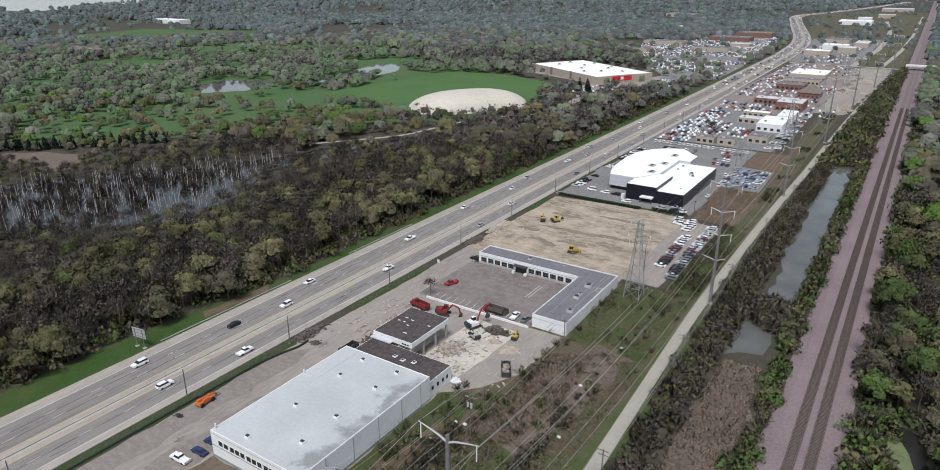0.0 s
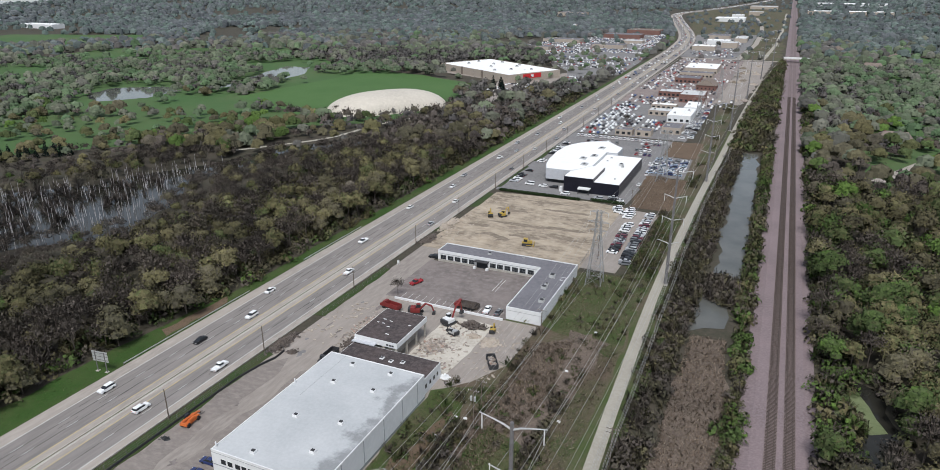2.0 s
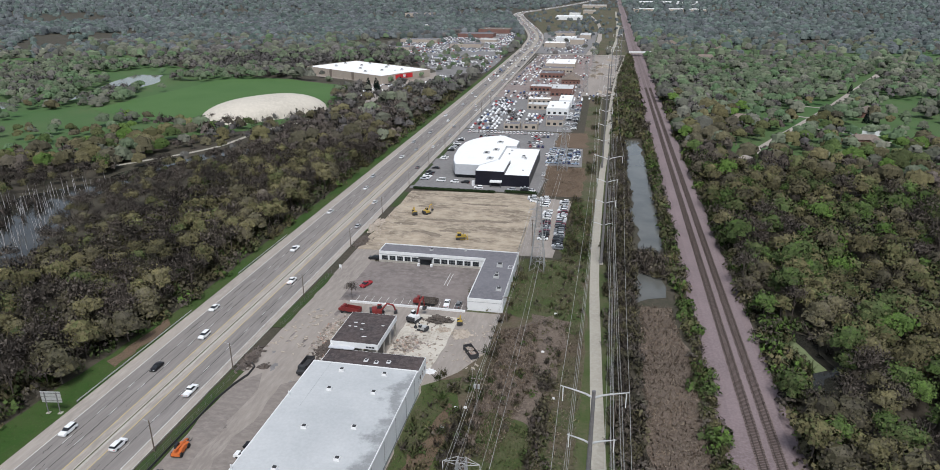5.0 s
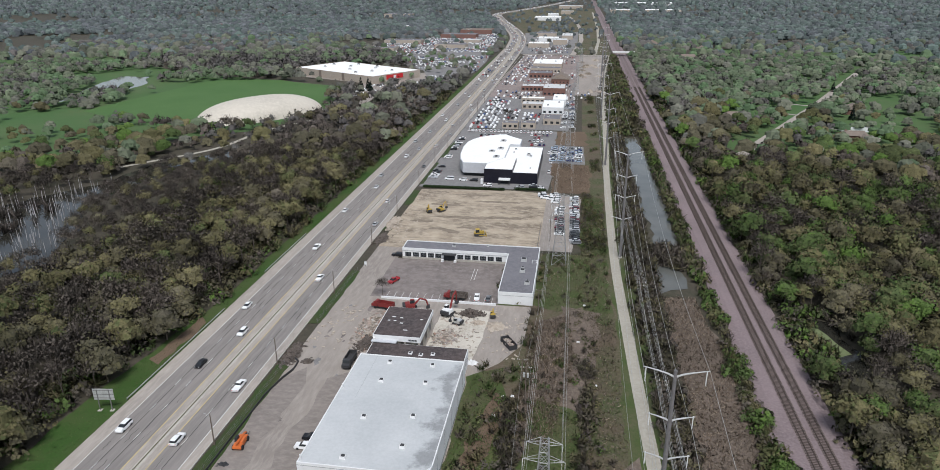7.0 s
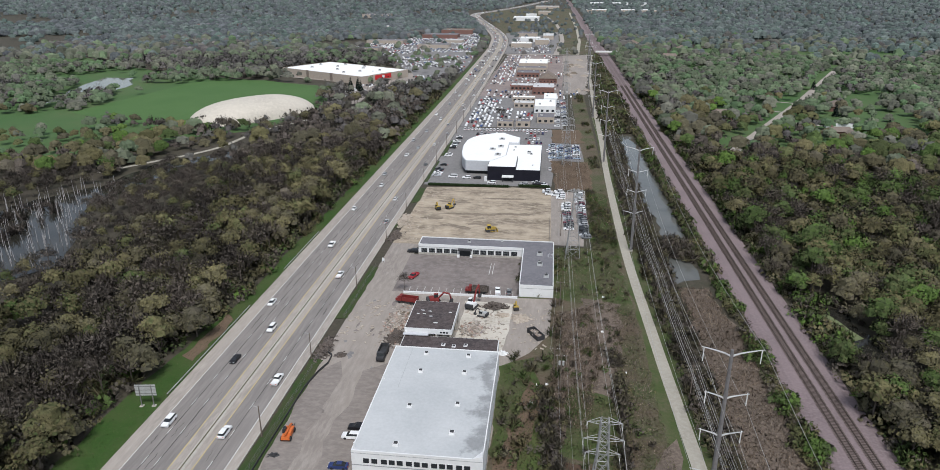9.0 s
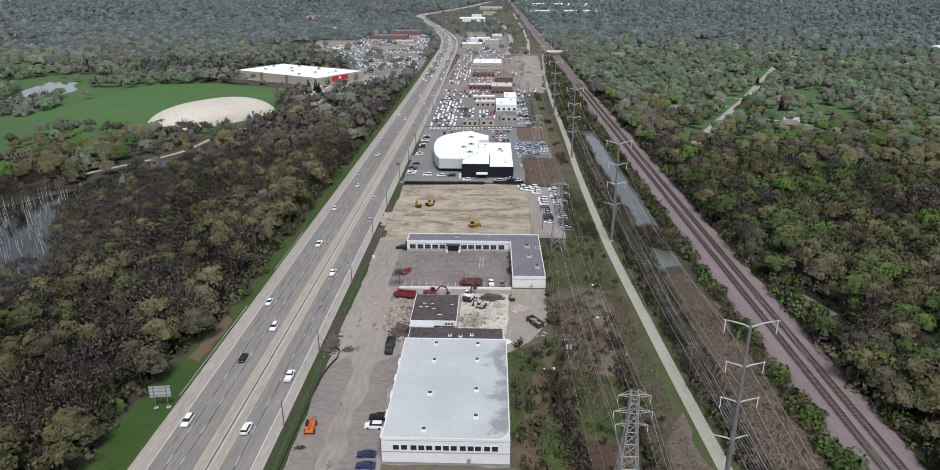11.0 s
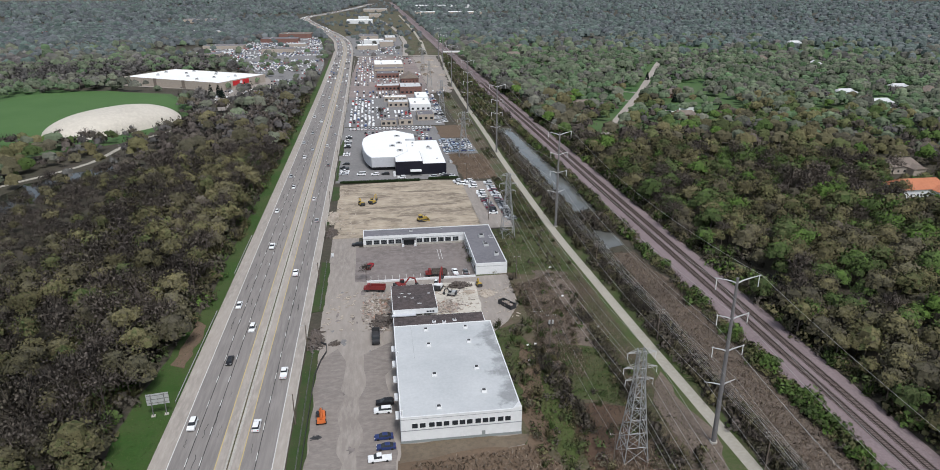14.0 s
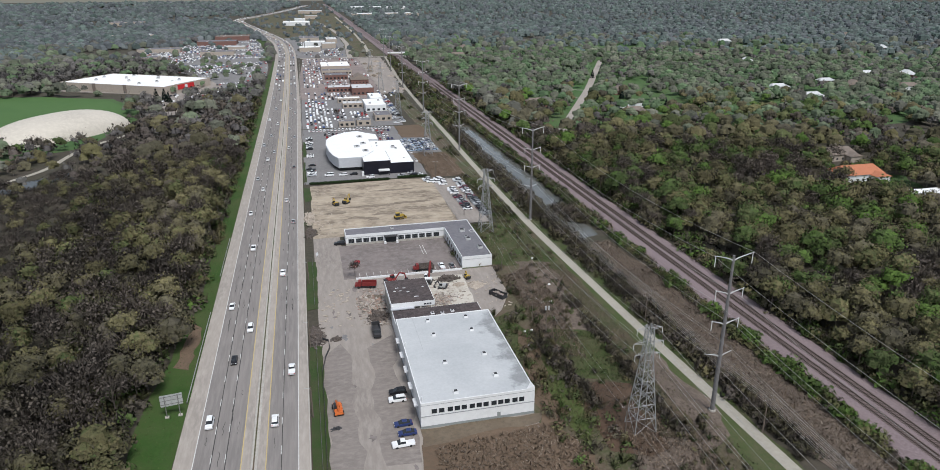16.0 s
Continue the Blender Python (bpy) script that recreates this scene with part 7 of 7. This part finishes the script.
for i in range(60):
    a = RNG.uniform(0, 6.28)
    shrub(13.5 + 8.5 * math.cos(a), 161 + 25 * math.sin(a), RNG.uniform(1.2, 2.6), RNG.choice([0.1, 0.4, 0.8]), 0.4)
tagged(new("scrub", quads_mesh("scrub", np.concatenate(shr_q), np.concatenate(shr_t), M_scrub)), "low scrub of bare and green bushes", "scrub", "", "stuff")

# standing dry reeds
def reed_field(poly, n, label, material=None, tints=(0.0, 1.0), name="dry_reeds", tall=1.0):
    xs, ys = [p[0] for p in poly], [p[1] for p in poly]
    pts = []
    while len(pts) < n:
        x, y = RNG.uniform(min(xs), max(xs)), RNG.uniform(min(ys), max(ys))
        if inside(poly, x, y):
            pts.append((x, y, 0.0))
    c = np.array(pts)
    d = RNG.normal(size=(n, 3)) * 0.7 + np.array([0, 0, 0.45])
    d[:, 2] = np.abs(d[:, 2])
    d /= np.linalg.norm(d, axis=1)[:, None]
    u = np.cross(d, RNG.normal(size=(n, 3)))
    u /= np.linalg.norm(u, axis=1)[:, None]
    ln = tall * RNG.uniform(0.4, 1.25, n)[:, None]
    w = RNG.uniform(0.06, 0.17, n)[:, None]
    q = faced(np.stack([c - u * w, c + u * w, c + d * ln + u * w * 0.4, c + d * ln - u * w * 0.4], axis=1), RNG.normal(size=(n, 3)) * 0.35 + np.array([0, 0, 1.0]))
    tagged(new(name, quads_mesh(name, q, RNG.uniform(*tints, n), material or M_reed, RNG.uniform(0.3, 1.0, n))), label, "reeds" if material is None else "grass", "", "stuff")


M_reed = foliage("reed_straw", [(0.0, (0.24, 0.175, 0.13)), (0.5, (0.37, 0.28, 0.21)), (1.0, (0.55, 0.45, 0.36))])
reed_field([(-34, 30), (-17, 30), (-17, 110), (-17, 140), (-21, 171), (-22.5, 192), (-33, 191), (-34, 150)], 19000, "matted dry brown reeds beside the railway")
reed_field([(-80, 108), (-70, 100), (-64, 140), (-66, 172), (-78, 165)], 9000, "matted dry brown reeds under power lines")
reed_field([(-74, 40), (-56, 40), (-58, 72), (-76, 66)], 4500, "matted dry brown reeds under power lines")
reed_field([(-122, 40), (-88, 40), (-87, 66), (-94, 73), (-122, 70)], 8000, "flattened straw and weeds beyond the warehouse")
reed_field([(-92, 180), (-56, 180), (-56, 226), (-74, 226), (-78, 200)], 1200, "straw-coloured tufts in the meadow")
reed_field([(-62, 90), (-52, 90), (-52, 300), (-60, 300)], 2200, "straw-coloured tufts beside the path")
reed_field([(-78, 312), (-58, 312), (-58, 372), (-80, 374)], 2500, "russet dry grass tufts")

for poly, n, a, b in (([(-76, 121), (-58, 114), (-60, 90), (-64, 86), (-76, 92), (-75, 106)], 4200, 0.45, 0.84), ([(-84, 112), (-79, 100), (-79, 80), (-80, 66), (-87, 62), (-88, 73), (-88, 92)], 3600, 0.5, 0.86),
                      ([(-94, 86), (-86, 80), (-82, 118), (-84, 136), (-93, 130)], 3000, 0.2, 0.8), ([(-80, 178), (-53, 165), (-51, 305), (-60, 310), (-63, 228), (-78, 226)], 7000, 0.35, 0.84),
                      ([(-62, 40), (-50, 40), (-51, 170), (-58, 175), (-62, 120)], 6000, 0.1, 0.75), ([(-78, 56), (-64, 56), (-63, 86), (-77, 90)], 3000, 0.0, 0.3)):
    reed_field(poly, n, "tufts of rough grass and weeds under power lines", M_scrub, (a, b), "grass_tufts", 0.7)
for poly, n in (([(-195, 60), (-182.6, 60), (-182.6, 330), (-188, 330), (-188, 170), (-192, 120)], 9000), ([(-151, 40), (-147, 40), (-147, 127), (-150.8, 127)], 2500)):
    reed_field(poly, n, "short green grass of the verge", M_scrub, (0.68, 0.86), "grass_tufts", 0.3)

# dead trunks standing in the pond
g = Geo()
k = 0
while k < 620:
    x, y = RNG.uniform(-440, -275), RNG.uniform(60, 290)
    if inside(POND, x, y):
        h = RNG.uniform(3, 9)
        g.bar((x, y, -0.2), (x + RNG.uniform(-0.6, 0.6), y + RNG.uniform(-0.6, 0.6), h), 0.16, 0.05, 4)
        k += 1
single("dead_trunks", g, M_dead, "dead grey trunks standing in the pond", "dead trees", "stuff")


def conifer(x, y, h):
    key = "conifer"
    if key not in TREE_ROOTS:
        r = thing("conifer", "dark narrow evergreen conifer", "tree", "evergreens")
        part("trunk", Geo().bar((0, 0, -0.2), (0, 0, 9.5), 0.2, 0.05, 6), M_bark, r)
        lob = [(0, 0, 0.8 + 1.25 * i, 2.3 * (1 - i / 8.2)) for i in range(8)]
        q = clumps(420, lob, 0.4)
        c = new("crown", quads_mesh("crown", q, np.full(len(q), 1.0), M_leaf))
        c.parent = r
        TREE_ROOTS[key] = r
        r.matrix_basis = pose(x, y, 0) @ Matrix.Scale(h / 10.5, 4)
    else:
        ob = copy_thing(TREE_ROOTS[key], Matrix.Identity(4))
        ob.matrix_basis = pose(x, y, 0, 0, 0, RNG.uniform(0, 360)) @ Matrix.Scale(h / 10.5, 4)


for i in range(34):
    t = i / 33
    conifer(-505 + 80 * t + RNG.uniform(-2, 2), 184 + 88 * t ** 1.15 + RNG.uniform(-2, 2), RNG.uniform(7, 11))
for x, y, h in ((-283, 634, 15), (-277, 640, 14), (-272, 632, 12), (152, 548, 11), (118, 528, 10), (128, 556, 9), (172, 498, 9), (196, 690, 10), (186, 700, 11), (204, 720, 10)):
    conifer(x, y, h)
tree_thing(KINDS["bare"][0], ("bare", 0), -132.8, 178.0, 0.45, 0.4)
tree_thing(KINDS["bare"][1], ("bare", 1), -121.8, 512.0, 0.7, 0.4)
tree_thing(KINDS["green"][0], ("green", 0), -300, 612, 0.6, 0.4)
